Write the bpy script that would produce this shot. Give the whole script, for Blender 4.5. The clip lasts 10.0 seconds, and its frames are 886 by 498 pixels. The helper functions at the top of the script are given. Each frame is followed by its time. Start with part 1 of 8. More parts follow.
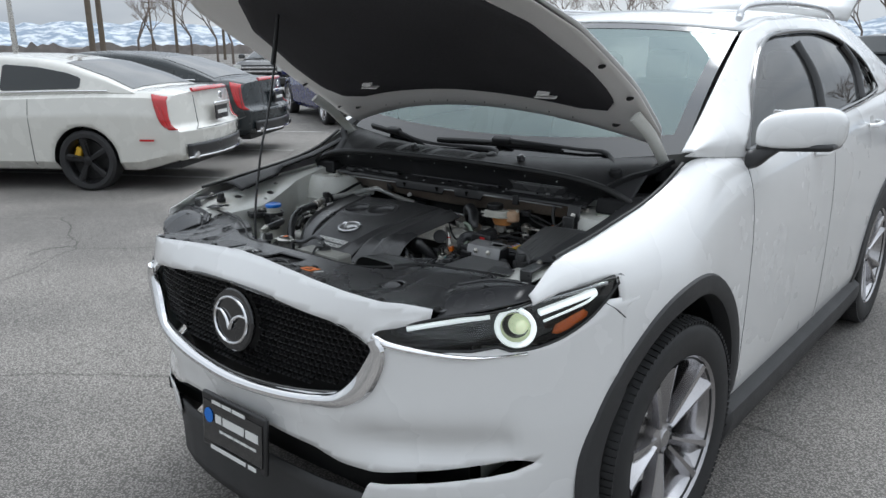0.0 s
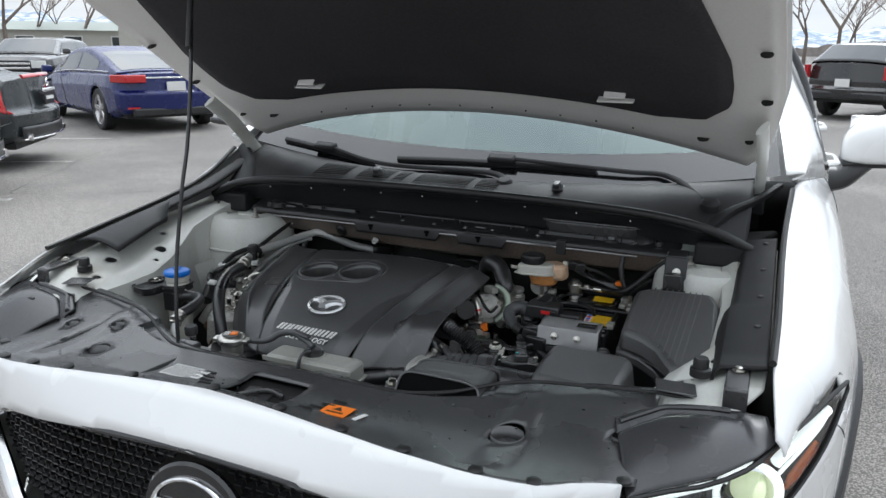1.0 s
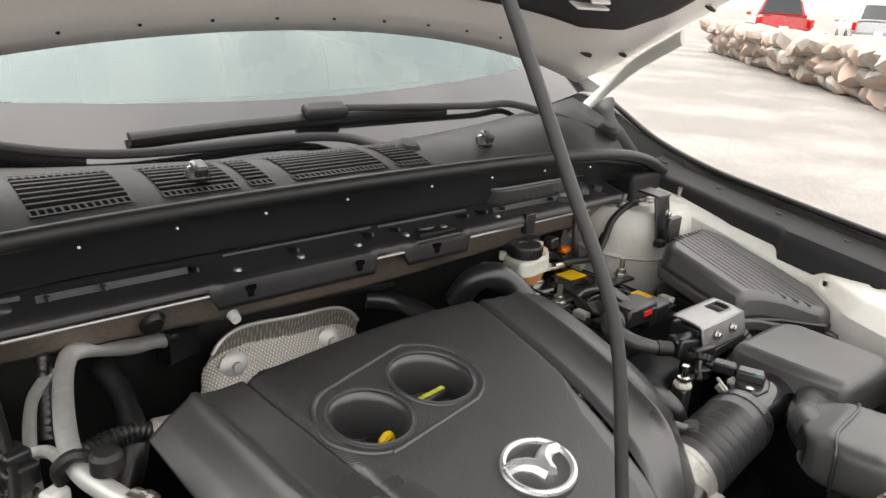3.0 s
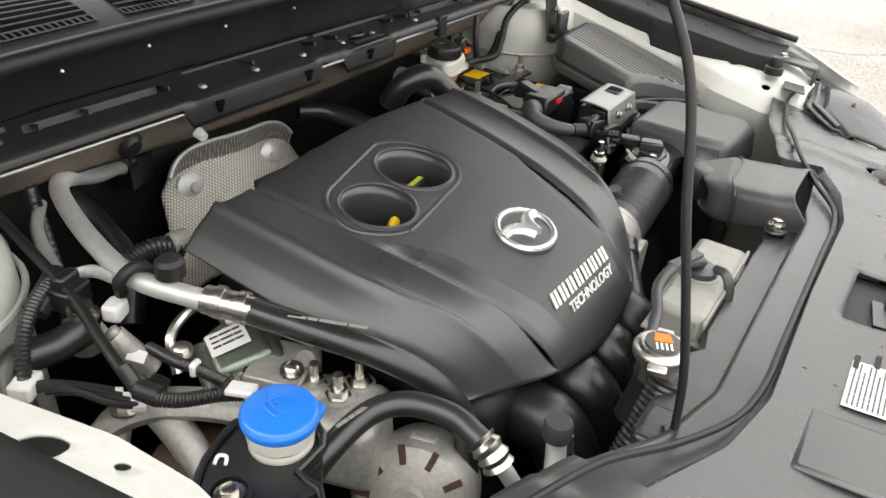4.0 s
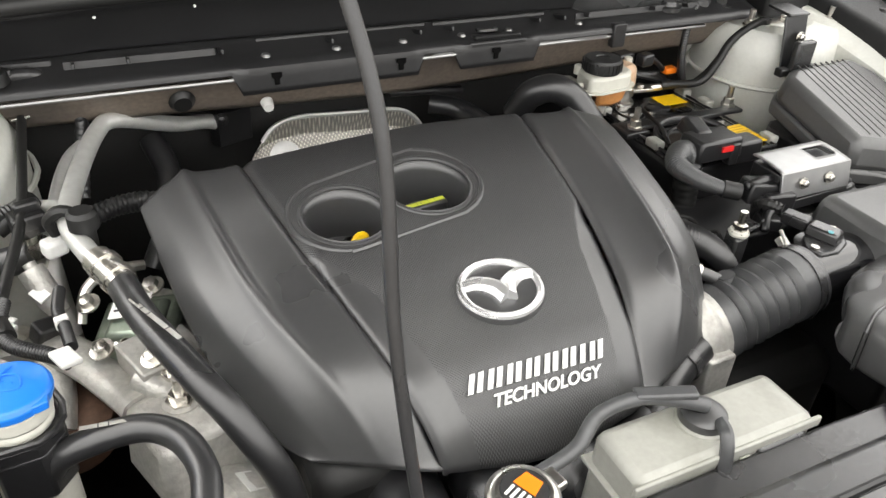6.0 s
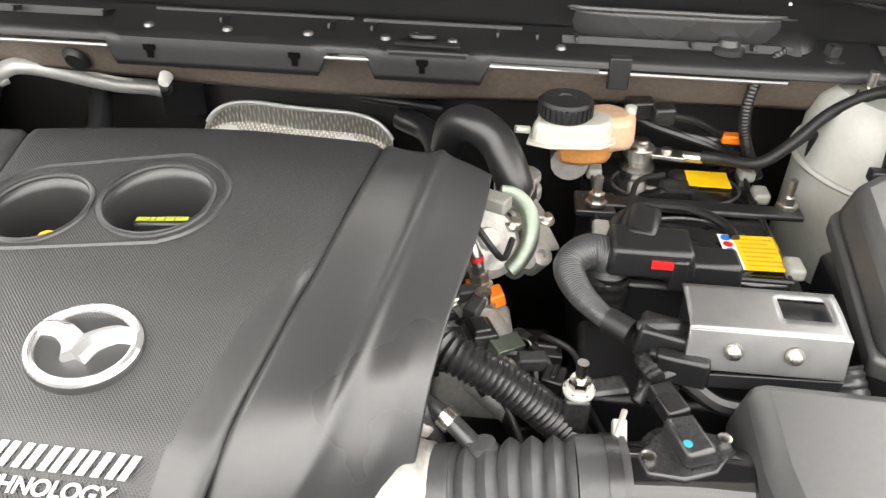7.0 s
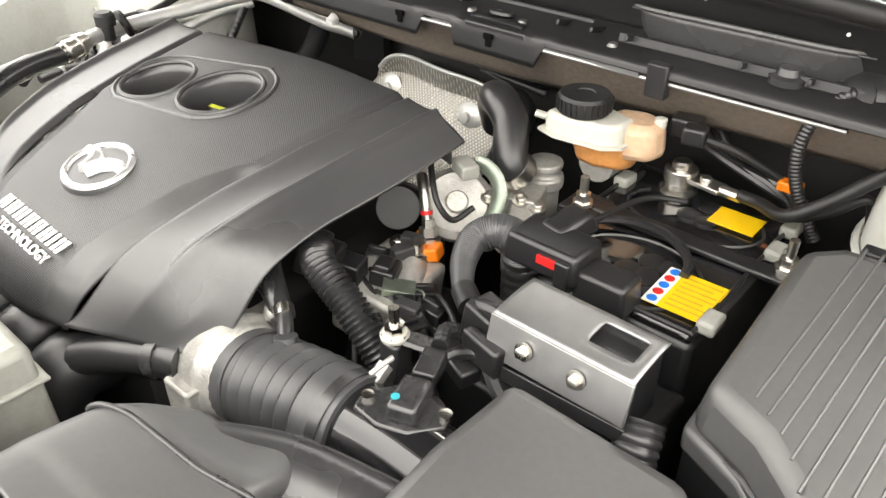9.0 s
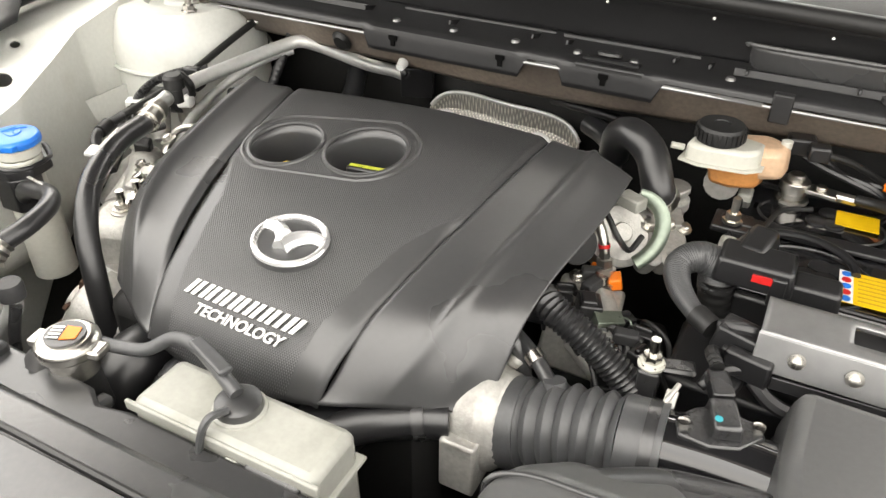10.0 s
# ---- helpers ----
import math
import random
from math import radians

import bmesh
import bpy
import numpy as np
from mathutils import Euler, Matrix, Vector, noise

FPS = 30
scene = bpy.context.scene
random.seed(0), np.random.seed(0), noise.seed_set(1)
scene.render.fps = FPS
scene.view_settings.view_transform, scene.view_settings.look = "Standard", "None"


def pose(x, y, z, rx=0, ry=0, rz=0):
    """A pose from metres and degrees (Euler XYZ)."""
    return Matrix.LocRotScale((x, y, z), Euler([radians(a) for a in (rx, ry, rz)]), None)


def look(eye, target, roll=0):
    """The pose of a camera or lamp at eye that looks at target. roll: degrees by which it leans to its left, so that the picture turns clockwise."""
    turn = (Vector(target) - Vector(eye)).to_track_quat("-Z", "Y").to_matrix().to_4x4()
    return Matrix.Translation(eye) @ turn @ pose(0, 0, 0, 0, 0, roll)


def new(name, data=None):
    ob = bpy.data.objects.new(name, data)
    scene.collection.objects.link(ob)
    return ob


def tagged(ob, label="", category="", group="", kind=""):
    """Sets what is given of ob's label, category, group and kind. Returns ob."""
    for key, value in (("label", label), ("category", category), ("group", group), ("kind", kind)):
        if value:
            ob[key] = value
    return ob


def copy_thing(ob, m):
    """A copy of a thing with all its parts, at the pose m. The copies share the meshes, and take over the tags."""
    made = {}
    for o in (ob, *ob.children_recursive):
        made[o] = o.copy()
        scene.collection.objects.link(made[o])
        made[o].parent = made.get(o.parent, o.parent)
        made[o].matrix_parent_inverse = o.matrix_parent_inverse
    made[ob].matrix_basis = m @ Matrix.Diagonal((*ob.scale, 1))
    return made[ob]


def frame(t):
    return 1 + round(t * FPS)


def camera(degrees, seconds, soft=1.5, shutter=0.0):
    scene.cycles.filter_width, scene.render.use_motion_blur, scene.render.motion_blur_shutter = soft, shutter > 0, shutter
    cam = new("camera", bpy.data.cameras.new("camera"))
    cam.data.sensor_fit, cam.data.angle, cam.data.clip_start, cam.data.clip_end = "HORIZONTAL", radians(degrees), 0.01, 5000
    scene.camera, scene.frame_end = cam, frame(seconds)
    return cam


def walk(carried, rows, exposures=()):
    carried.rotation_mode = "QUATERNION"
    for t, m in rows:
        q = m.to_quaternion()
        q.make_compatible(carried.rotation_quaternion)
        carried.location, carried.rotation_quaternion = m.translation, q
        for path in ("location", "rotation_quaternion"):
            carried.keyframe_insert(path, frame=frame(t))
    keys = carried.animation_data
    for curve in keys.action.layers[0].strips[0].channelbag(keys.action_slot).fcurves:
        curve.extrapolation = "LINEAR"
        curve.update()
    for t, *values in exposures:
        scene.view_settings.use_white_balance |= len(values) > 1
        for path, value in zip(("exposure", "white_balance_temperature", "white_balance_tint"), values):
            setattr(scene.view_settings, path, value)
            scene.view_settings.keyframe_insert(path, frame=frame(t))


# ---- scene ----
cam = camera(60.9, 10.0)
PATH = [
    (0, (1.679, -1.045, 1.533), (0.43, 0.426, 1.008), -0.4),
    (0.5, (1.159, -0.845, 1.516), (0.08, 0.753, 0.983), -0.1),
    (1, (0.713, -0.683, 1.486), (-0.054, 1.088, 0.961), 0.6),
    (1.5, (0.265, -0.44, 1.412), (-0.034, 1.47, 0.898), 1.7),
    (2, (-0.098, -0.256, 1.393), (0.114, 1.672, 0.902), 2.5),
    (2.5, (-0.396, -0.013, 1.365), (0.424, 1.742, 0.868), 3.3),
    (3, (-0.581, 0.193, 1.387), (0.704, 1.58, 0.734), 3.8),
    (3.2, (-0.667, 0.239, 1.386), (0.734, 1.44, 0.614), 4.0),
    (4.3, (-0.779, 0.279, 1.382), (0.688, 1.129, 0.321), 5.4),
    (4.5, (-0.784, 0.287, 1.385), (0.686, 1.134, 0.325), 5.5),
    (5, (-0.781, 0.291, 1.397), (0.654, 1.191, 0.333), 5.7),
    (5.2, (-0.754, 0.264, 1.404), (0.627, 1.238, 0.335), 5.8),
    (6.3, (-0.21, 0.088, 1.356), (0.231, 1.688, 0.241), 2.4),
    (6.5, (-0.093, 0.11, 1.351), (0.154, 1.75, 0.232), 2.1),
    (7, (0.195, 0.202, 1.324), (0.042, 1.843, 0.19), 1.4),
    (7.5, (0.36, 0.233, 1.312), (-0.083, 1.825, 0.186), 1.3),
    (8, (0.516, 0.301, 1.314), (-0.208, 1.782, 0.182), 0.7),
    (8.5, (0.597, 0.323, 1.308), (-0.366, 1.669, 0.184), 0.3),
    (9, (0.598, 0.299, 1.31), (-0.498, 1.544, 0.192), -0.1),
    (9.5, (0.554, 0.239, 1.35), (-0.519, 1.501, 0.23), -0.3),
    (10, (0.323, 0.09, 1.372), (-0.43, 1.567, 0.254), 0.8),
]
EXPOSURES = [(0.0, 0.12, 6000, 7.5), (0.5, 0.17, 6000, 7.5), (1.0, 0.55, 6050, 8), (1.5, 1.05, 6450, 9), (2.0, 1.5, 6700, 10.5), (2.5, 1.8, 6900, 12), (3.0, 1.68, 7000, 12), (4.5, 1.9, 6900, 9.5), (5.0, 1.9, 6900, 9.5), (6.5, 2.6, 6980, 10), (7.0, 2.8, 7050, 11), (8.0, 2.86, 7100, 10), (9.0, 2.85, 7200, 10), (10.0, 2.55, 7200, 10)]
walk(cam, [(t, look(eye, target, roll)) for t, eye, target, roll in PATH], EXPOSURES)

# ---- light ----
world = bpy.data.worlds.new("overcast_sky")
scene.world = world
world.use_nodes = True
wn = world.node_tree
wn.nodes.clear()
w_out = wn.nodes.new("ShaderNodeOutputWorld")
w_bg = wn.nodes.new("ShaderNodeBackground")
w_mix = wn.nodes.new("ShaderNodeMix")
w_mix.data_type = "RGBA"
w_sky = wn.nodes.new("ShaderNodeTexSky")
w_sky.sky_type = "NISHITA"
w_sky.sun_disc = False
w_sky.sun_elevation, w_sky.sun_rotation = radians(55), radians(-10)
w_tc = wn.nodes.new("ShaderNodeTexCoord")
w_cl = wn.nodes.new("ShaderNodeTexNoise")
w_cl.inputs["Scale"].default_value, w_cl.inputs["Detail"].default_value = 2.6, 5.0
w_map = wn.nodes.new("ShaderNodeMapping")
w_map.inputs["Scale"].default_value = (1, 1, 3.2)
w_ramp = wn.nodes.new("ShaderNodeValToRGB")
w_ramp.color_ramp.elements[0].position, w_ramp.color_ramp.elements[0].color = 0.3, (6.6, 6.9, 7.4, 1)
w_ramp.color_ramp.elements[1].position, w_ramp.color_ramp.elements[1].color = 0.72, (11.0, 10.9, 10.7, 1)
w_mix.inputs[0].default_value = 0.93
SUN_DIR = Vector((-0.10, 0.56, 0.82)).normalized()
wn.links.new(w_tc.outputs["Generated"], w_map.inputs["Vector"])
wn.links.new(w_map.outputs["Vector"], w_cl.inputs["Vector"])
wn.links.new(w_cl.outputs["Fac"], w_ramp.inputs["Fac"])
# an overcast sky is brighter overhead and round the veiled sun
w_dot = wn.nodes.new("ShaderNodeVectorMath")
w_dot.operation = "DOT_PRODUCT"
w_dot.inputs[1].default_value = SUN_DIR
wn.links.new(w_tc.outputs["Generated"], w_dot.inputs[0])
w_max = wn.nodes.new("ShaderNodeMath")
w_max.operation = "MAXIMUM"
w_max.inputs[1].default_value = 0.0
wn.links.new(w_dot.outputs["Value"], w_max.inputs[0])
w_pow = wn.nodes.new("ShaderNodeMath")
w_pow.operation = "POWER"
w_pow.inputs[1].default_value = 5.0
wn.links.new(w_max.outputs[0], w_pow.inputs[0])
w_sep = wn.nodes.new("ShaderNodeSeparateXYZ")
wn.links.new(w_tc.outputs["Generated"], w_sep.inputs[0])
w_zen = wn.nodes.new("ShaderNodeMapRange")
w_zen.inputs[3].default_value, w_zen.inputs[4].default_value = 1.0, 1.9
wn.links.new(w_sep.outputs["Z"], w_zen.inputs[0])
w_add = wn.nodes.new("ShaderNodeMath")
w_add.operation = "MULTIPLY_ADD"
w_add.inputs[1].default_value = 2.6
wn.links.new(w_pow.outputs[0], w_add.inputs[0])
wn.links.new(w_zen.outputs[0], w_add.inputs[2])
w_sc = wn.nodes.new("ShaderNodeVectorMath")
w_sc.operation = "SCALE"
wn.links.new(w_ramp.outputs["Color"], w_sc.inputs[0])
wn.links.new(w_add.outputs[0], w_sc.inputs["Scale"])
wn.links.new(w_sky.outputs["Color"], w_mix.inputs[6])
wn.links.new(w_sc.outputs[0], w_mix.inputs[7])
wn.links.new(w_mix.outputs[2], w_bg.inputs["Color"])
wn.links.new(w_bg.outputs["Background"], w_out.inputs["Surface"])
w_bg.inputs["Strength"].default_value = 0.062
sun = new("sun", bpy.data.lights.new("sun", "SUN"))
sun.data.energy, sun.data.angle, sun.data.color = 0.9, radians(20), (1.0, 0.97, 0.92)
sun.matrix_world = look(SUN_DIR * 30, (0, 0, 0))

# ---- materials ----
def mat(name, color, rough=0.5, metal=0.0, vary=0.12, scale=6.0, fine=180.0, bump=0.0, bump_scale=300.0, coat=0.0, spread=0.08, spec=0.5, second=None, sec_at=0.6, sec_scale=3.0):
    """A surface with broad and fine variation of colour and gloss, and fine relief."""
    m = bpy.data.materials.new(name)
    m.use_nodes = True
    t = m.node_tree
    b = t.nodes["Principled BSDF"]
    tc = t.nodes.new("ShaderNodeTexCoord")
    big, small = t.nodes.new("ShaderNodeTexNoise"), t.nodes.new("ShaderNodeTexNoise")
    big.inputs["Scale"].default_value, big.inputs["Detail"].default_value = scale, 4
    small.inputs["Scale"].default_value, small.inputs["Detail"].default_value = fine, 3
    for n in (big, small):
        t.links.new(tc.outputs["Object"], n.inputs["Vector"])
    add = t.nodes.new("ShaderNodeMath")
    add.operation = "ADD"
    t.links.new(big.outputs["Fac"], add.inputs[0])
    t.links.new(small.outputs["Fac"], add.inputs[1])
    rmp = t.nodes.new("ShaderNodeMapRange")
    rmp.inputs[1].default_value, rmp.inputs[2].default_value = 0.6, 1.4
    rmp.inputs[3].default_value, rmp.inputs[4].default_value = 1 - vary, 1 + vary
    t.links.new(add.outputs[0], rmp.inputs[0])
    base = t.nodes.new("ShaderNodeRGB")
    base.outputs[0].default_value = (*color, 1)
    src = base.outputs[0]
    if second:
        sn = t.nodes.new("ShaderNodeTexNoise")
        sn.inputs["Scale"].default_value, sn.inputs["Detail"].default_value = sec_scale, 6
        t.links.new(tc.outputs["Object"], sn.inputs["Vector"])
        cr = t.nodes.new("ShaderNodeMapRange")
        cr.inputs[1].default_value, cr.inputs[2].default_value = sec_at - 0.08, sec_at + 0.08
        t.links.new(sn.outputs["Fac"], cr.inputs[0])
        mx = t.nodes.new("ShaderNodeMix")
        mx.data_type = "RGBA"
        t.links.new(cr.outputs[0], mx.inputs[0])
        t.links.new(src, mx.inputs[6])
        mx.inputs[7].default_value = (*second, 1)
        src = mx.outputs[2]
    mul = t.nodes.new("ShaderNodeVectorMath")
    mul.operation = "SCALE"
    t.links.new(src, mul.inputs[0])
    t.links.new(rmp.outputs[0], mul.inputs["Scale"])
    t.links.new(mul.outputs[0], b.inputs["Base Color"])
    rr = t.nodes.new("ShaderNodeMapRange")
    rr.inputs[1].default_value, rr.inputs[2].default_value = 0.3, 0.7
    rr.inputs[3].default_value, rr.inputs[4].default_value = max(0.02, rough - spread), min(1, rough + spread)
    t.links.new(big.outputs["Fac"], rr.inputs[0])
    t.links.new(rr.outputs[0], b.inputs["Roughness"])
    b.inputs["Metallic"].default_value = metal
    b.inputs["Coat Weight"].default_value = coat
    b.inputs["Coat Roughness"].default_value = 0.04
    b.inputs["Specular IOR Level"].default_value = spec
    if bump:
        bn = t.nodes.new("ShaderNodeTexNoise")
        bn.inputs["Scale"].default_value, bn.inputs["Detail"].default_value = bump_scale, 3
        t.links.new(tc.outputs["Object"], bn.inputs["Vector"])
        bp = t.nodes.new("ShaderNodeBump")
        bp.inputs["Strength"].default_value, bp.inputs["Distance"].default_value = bump, 0.002
        t.links.new(bn.outputs["Fac"], bp.inputs["Height"])
        t.links.new(bp.outputs[0], b.inputs["Normal"])
    return m


def weave(name, color, rough, cells, depth, tone=0.0):
    """Fine woven or embossed relief."""
    m = mat(name, color, rough, vary=0.1)
    t = m.node_tree
    b = t.nodes["Principled BSDF"]
    tc = t.nodes.new("ShaderNodeTexCoord")
    wv = []
    for a in (45, -45):
        mp = t.nodes.new("ShaderNodeMapping")
        mp.inputs["Rotation"].default_value = (0, 0, radians(a))
        t.links.new(tc.outputs["Object"], mp.inputs["Vector"])
        w = t.nodes.new("ShaderNodeTexWave")
        w.inputs["Scale"].default_value = cells
        t.links.new(mp.outputs["Vector"], w.inputs["Vector"])
        wv.append(w)
    mx = t.nodes.new("ShaderNodeMath")
    mx.operation = "MULTIPLY"
    t.links.new(wv[0].outputs["Fac"], mx.inputs[0])
    t.links.new(wv[1].outputs["Fac"], mx.inputs[1])
    bp = t.nodes.new("ShaderNodeBump")
    bp.inputs["Strength"].default_value, bp.inputs["Distance"].default_value = depth, 0.001
    t.links.new(mx.outputs[0], bp.inputs["Height"])
    t.links.new(bp.outputs[0], b.inputs["Normal"])
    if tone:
        # relief shading put into the colour: hollows darker, raised parts lighter
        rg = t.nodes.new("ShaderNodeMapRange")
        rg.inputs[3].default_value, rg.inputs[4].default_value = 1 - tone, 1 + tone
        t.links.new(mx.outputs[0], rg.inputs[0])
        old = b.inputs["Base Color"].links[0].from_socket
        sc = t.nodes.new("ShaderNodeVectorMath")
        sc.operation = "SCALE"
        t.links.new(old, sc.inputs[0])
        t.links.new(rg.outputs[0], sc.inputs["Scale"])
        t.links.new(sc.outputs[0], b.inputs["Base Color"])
    return m


def glass_mat(name, tint, ior=1.5, sheen=(1, 1, 1)):
    m = bpy.data.materials.new(name)
    m.use_nodes = True
    t = m.node_tree
    t.nodes.clear()
    o = t.nodes.new("ShaderNodeOutputMaterial")
    mx, tr, gl, fr = (t.nodes.new("ShaderNode" + k) for k in ("MixShader", "BsdfTransparent", "BsdfGlossy", "Fresnel"))
    tr.inputs[0].default_value = (*tint, 1)
    gl.inputs["Roughness"].default_value = 0.015
    gl.inputs["Color"].default_value = (*sheen, 1)
    fr.inputs[0].default_value = ior
    t.links.new(fr.outputs[0], mx.inputs[0])
    t.links.new(tr.outputs[0], mx.inputs[1])
    t.links.new(gl.outputs[0], mx.inputs[2])
    t.links.new(mx.outputs[0], o.inputs[0])
    return m


def lamp_mat(name, color, power):
    m = mat(name, color, 0.3)
    b = m.node_tree.nodes["Principled BSDF"]
    b.inputs["Emission Color"].default_value = (*color, 1)
    b.inputs["Emission Strength"].default_value = power
    return m


WHITE = mat("white_pearl_paint", (0.80, 0.80, 0.795), 0.28, vary=0.02, coat=1.0, scale=3, fine=900, spread=0.04)
PRIMER = mat("inner_body_white", (0.60, 0.605, 0.565), 0.42, vary=0.07, coat=0.25, second=(0.51, 0.50, 0.445), sec_at=0.62, sec_scale=7)
HOODIN = mat("hood_inner_white", (0.80, 0.775, 0.745), 0.45, vary=0.05, coat=0.2)
BLACK = mat("black_plastic", (0.013, 0.013, 0.014), 0.33, vary=0.25, bump=0.12, bump_scale=900, spec=0.65)
SATIN = mat("satin_black_plastic", (0.030, 0.030, 0.031), 0.29, vary=0.2, bump=0.08, bump_scale=1200, spec=0.8)
COVER = mat("engine_cover_plastic", (0.042, 0.042, 0.043), 0.33, vary=0.10, bump=0.08, bump_scale=1600, spec=0.9)
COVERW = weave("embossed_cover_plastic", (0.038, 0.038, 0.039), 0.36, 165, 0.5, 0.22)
COVERW.node_tree.nodes["Principled BSDF"].inputs["Specular IOR Level"].default_value = 0.9
RADPL = mat("radiator_cover_plastic", (0.045, 0.045, 0.046), 0.26, vary=0.15, bump=0.10, bump_scale=1500, spec=0.85)
RUBBER = mat("black_rubber", (0.012, 0.012, 0.012), 0.48, vary=0.25)
HOSE = mat("hose_rubber", (0.018, 0.018, 0.019), 0.34, vary=0.2, spec=0.75)
CLAD = mat("grey_cladding", (0.035, 0.035, 0.036), 0.60, vary=0.15, bump=0.2, bump_scale=900)
GLOSSB = mat("gloss_black", (0.010, 0.010, 0.011), 0.10, vary=0.1, coat=0.6)
PAD = mat("hood_pad_felt", (0.048, 0.046, 0.049), 0.85, vary=0.3, bump=0.5, bump_scale=500, spec=0.25)
# near-black: shade painted into gaps, holes and deep places; also seams and dark print
DARK = mat("shade_fill_and_dark_parts", (0.006, 0.006, 0.006), 0.6, vary=0.4)
ALU = mat("bare_aluminium", (0.66, 0.66, 0.64), 0.48, metal=0.6, vary=0.12, fine=90)
CAST = mat("cast_aluminium", (0.50, 0.49, 0.46), 0.5, metal=0.55, vary=0.2, bump=0.4, bump_scale=260, second=(0.30, 0.29, 0.27), sec_at=0.6, sec_scale=14)
STEEL = mat("zinc_steel", (0.60, 0.58, 0.54), 0.28, metal=1.0, vary=0.15)
CHROME = mat("chrome", (0.85, 0.85, 0.86), 0.06, metal=1.0, vary=0.03, spread=0.02)
SATCHR = mat("satin_chrome", (0.62, 0.62, 0.63), 0.22, metal=1.0, vary=0.05)
RIMM = mat("gunmetal_alloy", (0.50, 0.49, 0.50), 0.20, metal=0.95, vary=0.06)
TYRE = mat("tyre_rubber", (0.020, 0.020, 0.021), 0.62, vary=0.25, bump=0.2, bump_scale=350)
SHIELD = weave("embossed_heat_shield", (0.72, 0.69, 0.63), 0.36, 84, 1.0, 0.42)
SHIELD.node_tree.nodes["Principled BSDF"].inputs["Metallic"].default_value = 0.7
FIREM = mat("brown_grey_firewall", (0.165, 0.135, 0.110), 0.50, vary=0.35, scale=9, second=(0.085, 0.072, 0.062), sec_at=0.57, sec_scale=5)
BLUE = mat("blue_cap_plastic", (0.010, 0.16, 0.62), 0.32, vary=0.05)
YELLOW = mat("yellow_label", (0.80, 0.50, 0.010), 0.4, vary=0.05)
ORANGE = mat("orange_label", (0.85, 0.20, 0.010), 0.4, vary=0.05)
REDP = mat("red_plastic", (0.55, 0.02, 0.02), 0.35)
LABEL = mat("white_label", (0.74, 0.74, 0.72), 0.4, vary=0.05)
LETTER = mat("silver_lettering", (0.72, 0.72, 0.70), 0.35, vary=0.03)
MILK = mat("milky_plastic", (0.52, 0.515, 0.46), 0.38, vary=0.08)
TANK = mat("grey_translucent_plastic", (0.31, 0.31, 0.28), 0.42, vary=0.10, second=(0.25, 0.25, 0.22), sec_at=0.56, sec_scale=18)
COWLB = mat("cowl_black_plastic", (0.016, 0.016, 0.017), 0.38, vary=0.25, bump=0.10, bump_scale=1300, spec=0.6)
BRKT = mat("brushed_bracket", (0.33, 0.33, 0.33), 0.40, metal=0.85, vary=0.12, fine=60)
ZINC = mat("zinc_green_plating", (0.25, 0.29, 0.24), 0.42, metal=0.9, vary=0.15)
PEACH = mat("peach_plastic", (0.56, 0.38, 0.25), 0.36, vary=0.18, scale=25)
SEALP = mat("wing_seal_plastic", (0.017, 0.017, 0.018), 0.56, vary=0.2, bump=0.15, bump_scale=900, spec=0.28)
LAMPCV = mat("shiny_cover_plastic", (0.040, 0.040, 0.042), 0.22, vary=0.12, scale=12, spread=0.06)
EMBLEM = mat("silver_emblem", (0.84, 0.84, 0.84), 0.24, metal=0.8, vary=0.03, spread=0.05)
# near-black that stands for the shade inside vents, slots and the duct
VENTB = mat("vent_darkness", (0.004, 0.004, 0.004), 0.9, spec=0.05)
LIDPL = mat("dusty_lid_plastic", (0.062, 0.062, 0.062), 0.40, vary=0.14, bump=0.10, bump_scale=1500, spec=0.9)
HOSE2 = mat("dusty_hose_rubber", (0.050, 0.051, 0.053), 0.40, vary=0.2, spec=0.7)
AMBERF = mat("amber_fluid_plastic", (0.50, 0.22, 0.07), 0.35, vary=0.25, scale=30)
DIRTY = mat("rusty_metal", (0.10, 0.055, 0.035), 0.7, vary=0.4, metal=0.2)
GLASS = glass_mat("windscreen_glass", (0.62, 0.70, 0.68), 2.1, (0.84, 1.0, 0.98))
SIDEGLASS = glass_mat("side_window_glass", (0.42, 0.47, 0.46), 1.6)
PRIVACY = glass_mat("privacy_glass", (0.10, 0.11, 0.115), 1.6)
LENS = glass_mat("clear_lens", (0.93, 0.95, 0.95), 1.42)
CABIN = mat("dark_cabin_trim", (0.03, 0.03, 0.032), 0.7)
SEATM = mat("pale_seat_leather", (0.36, 0.35, 0.33), 0.5)
AMBER = mat("amber_reflector", (0.75, 0.17, 0.02), 0.2, coat=0.6)
LAMPON = lamp_mat("lit_lamp", (0.70, 0.76, 0.50), 0.38)
GUIDE = lamp_mat("lit_light_guide", (0.93, 0.96, 0.93), 0.55)
DRL = mat("lamp_guide_white", (0.72, 0.73, 0.70), 0.25, coat=0.4)

# ---- shape helpers ----
def thing(name, label, category, at=(0, 0, 0), group="", kind=""):
    ob = new(name)
    ob.location = at
    ob.empty_display_size = 0.05
    return tagged(ob, label, category, group, kind)


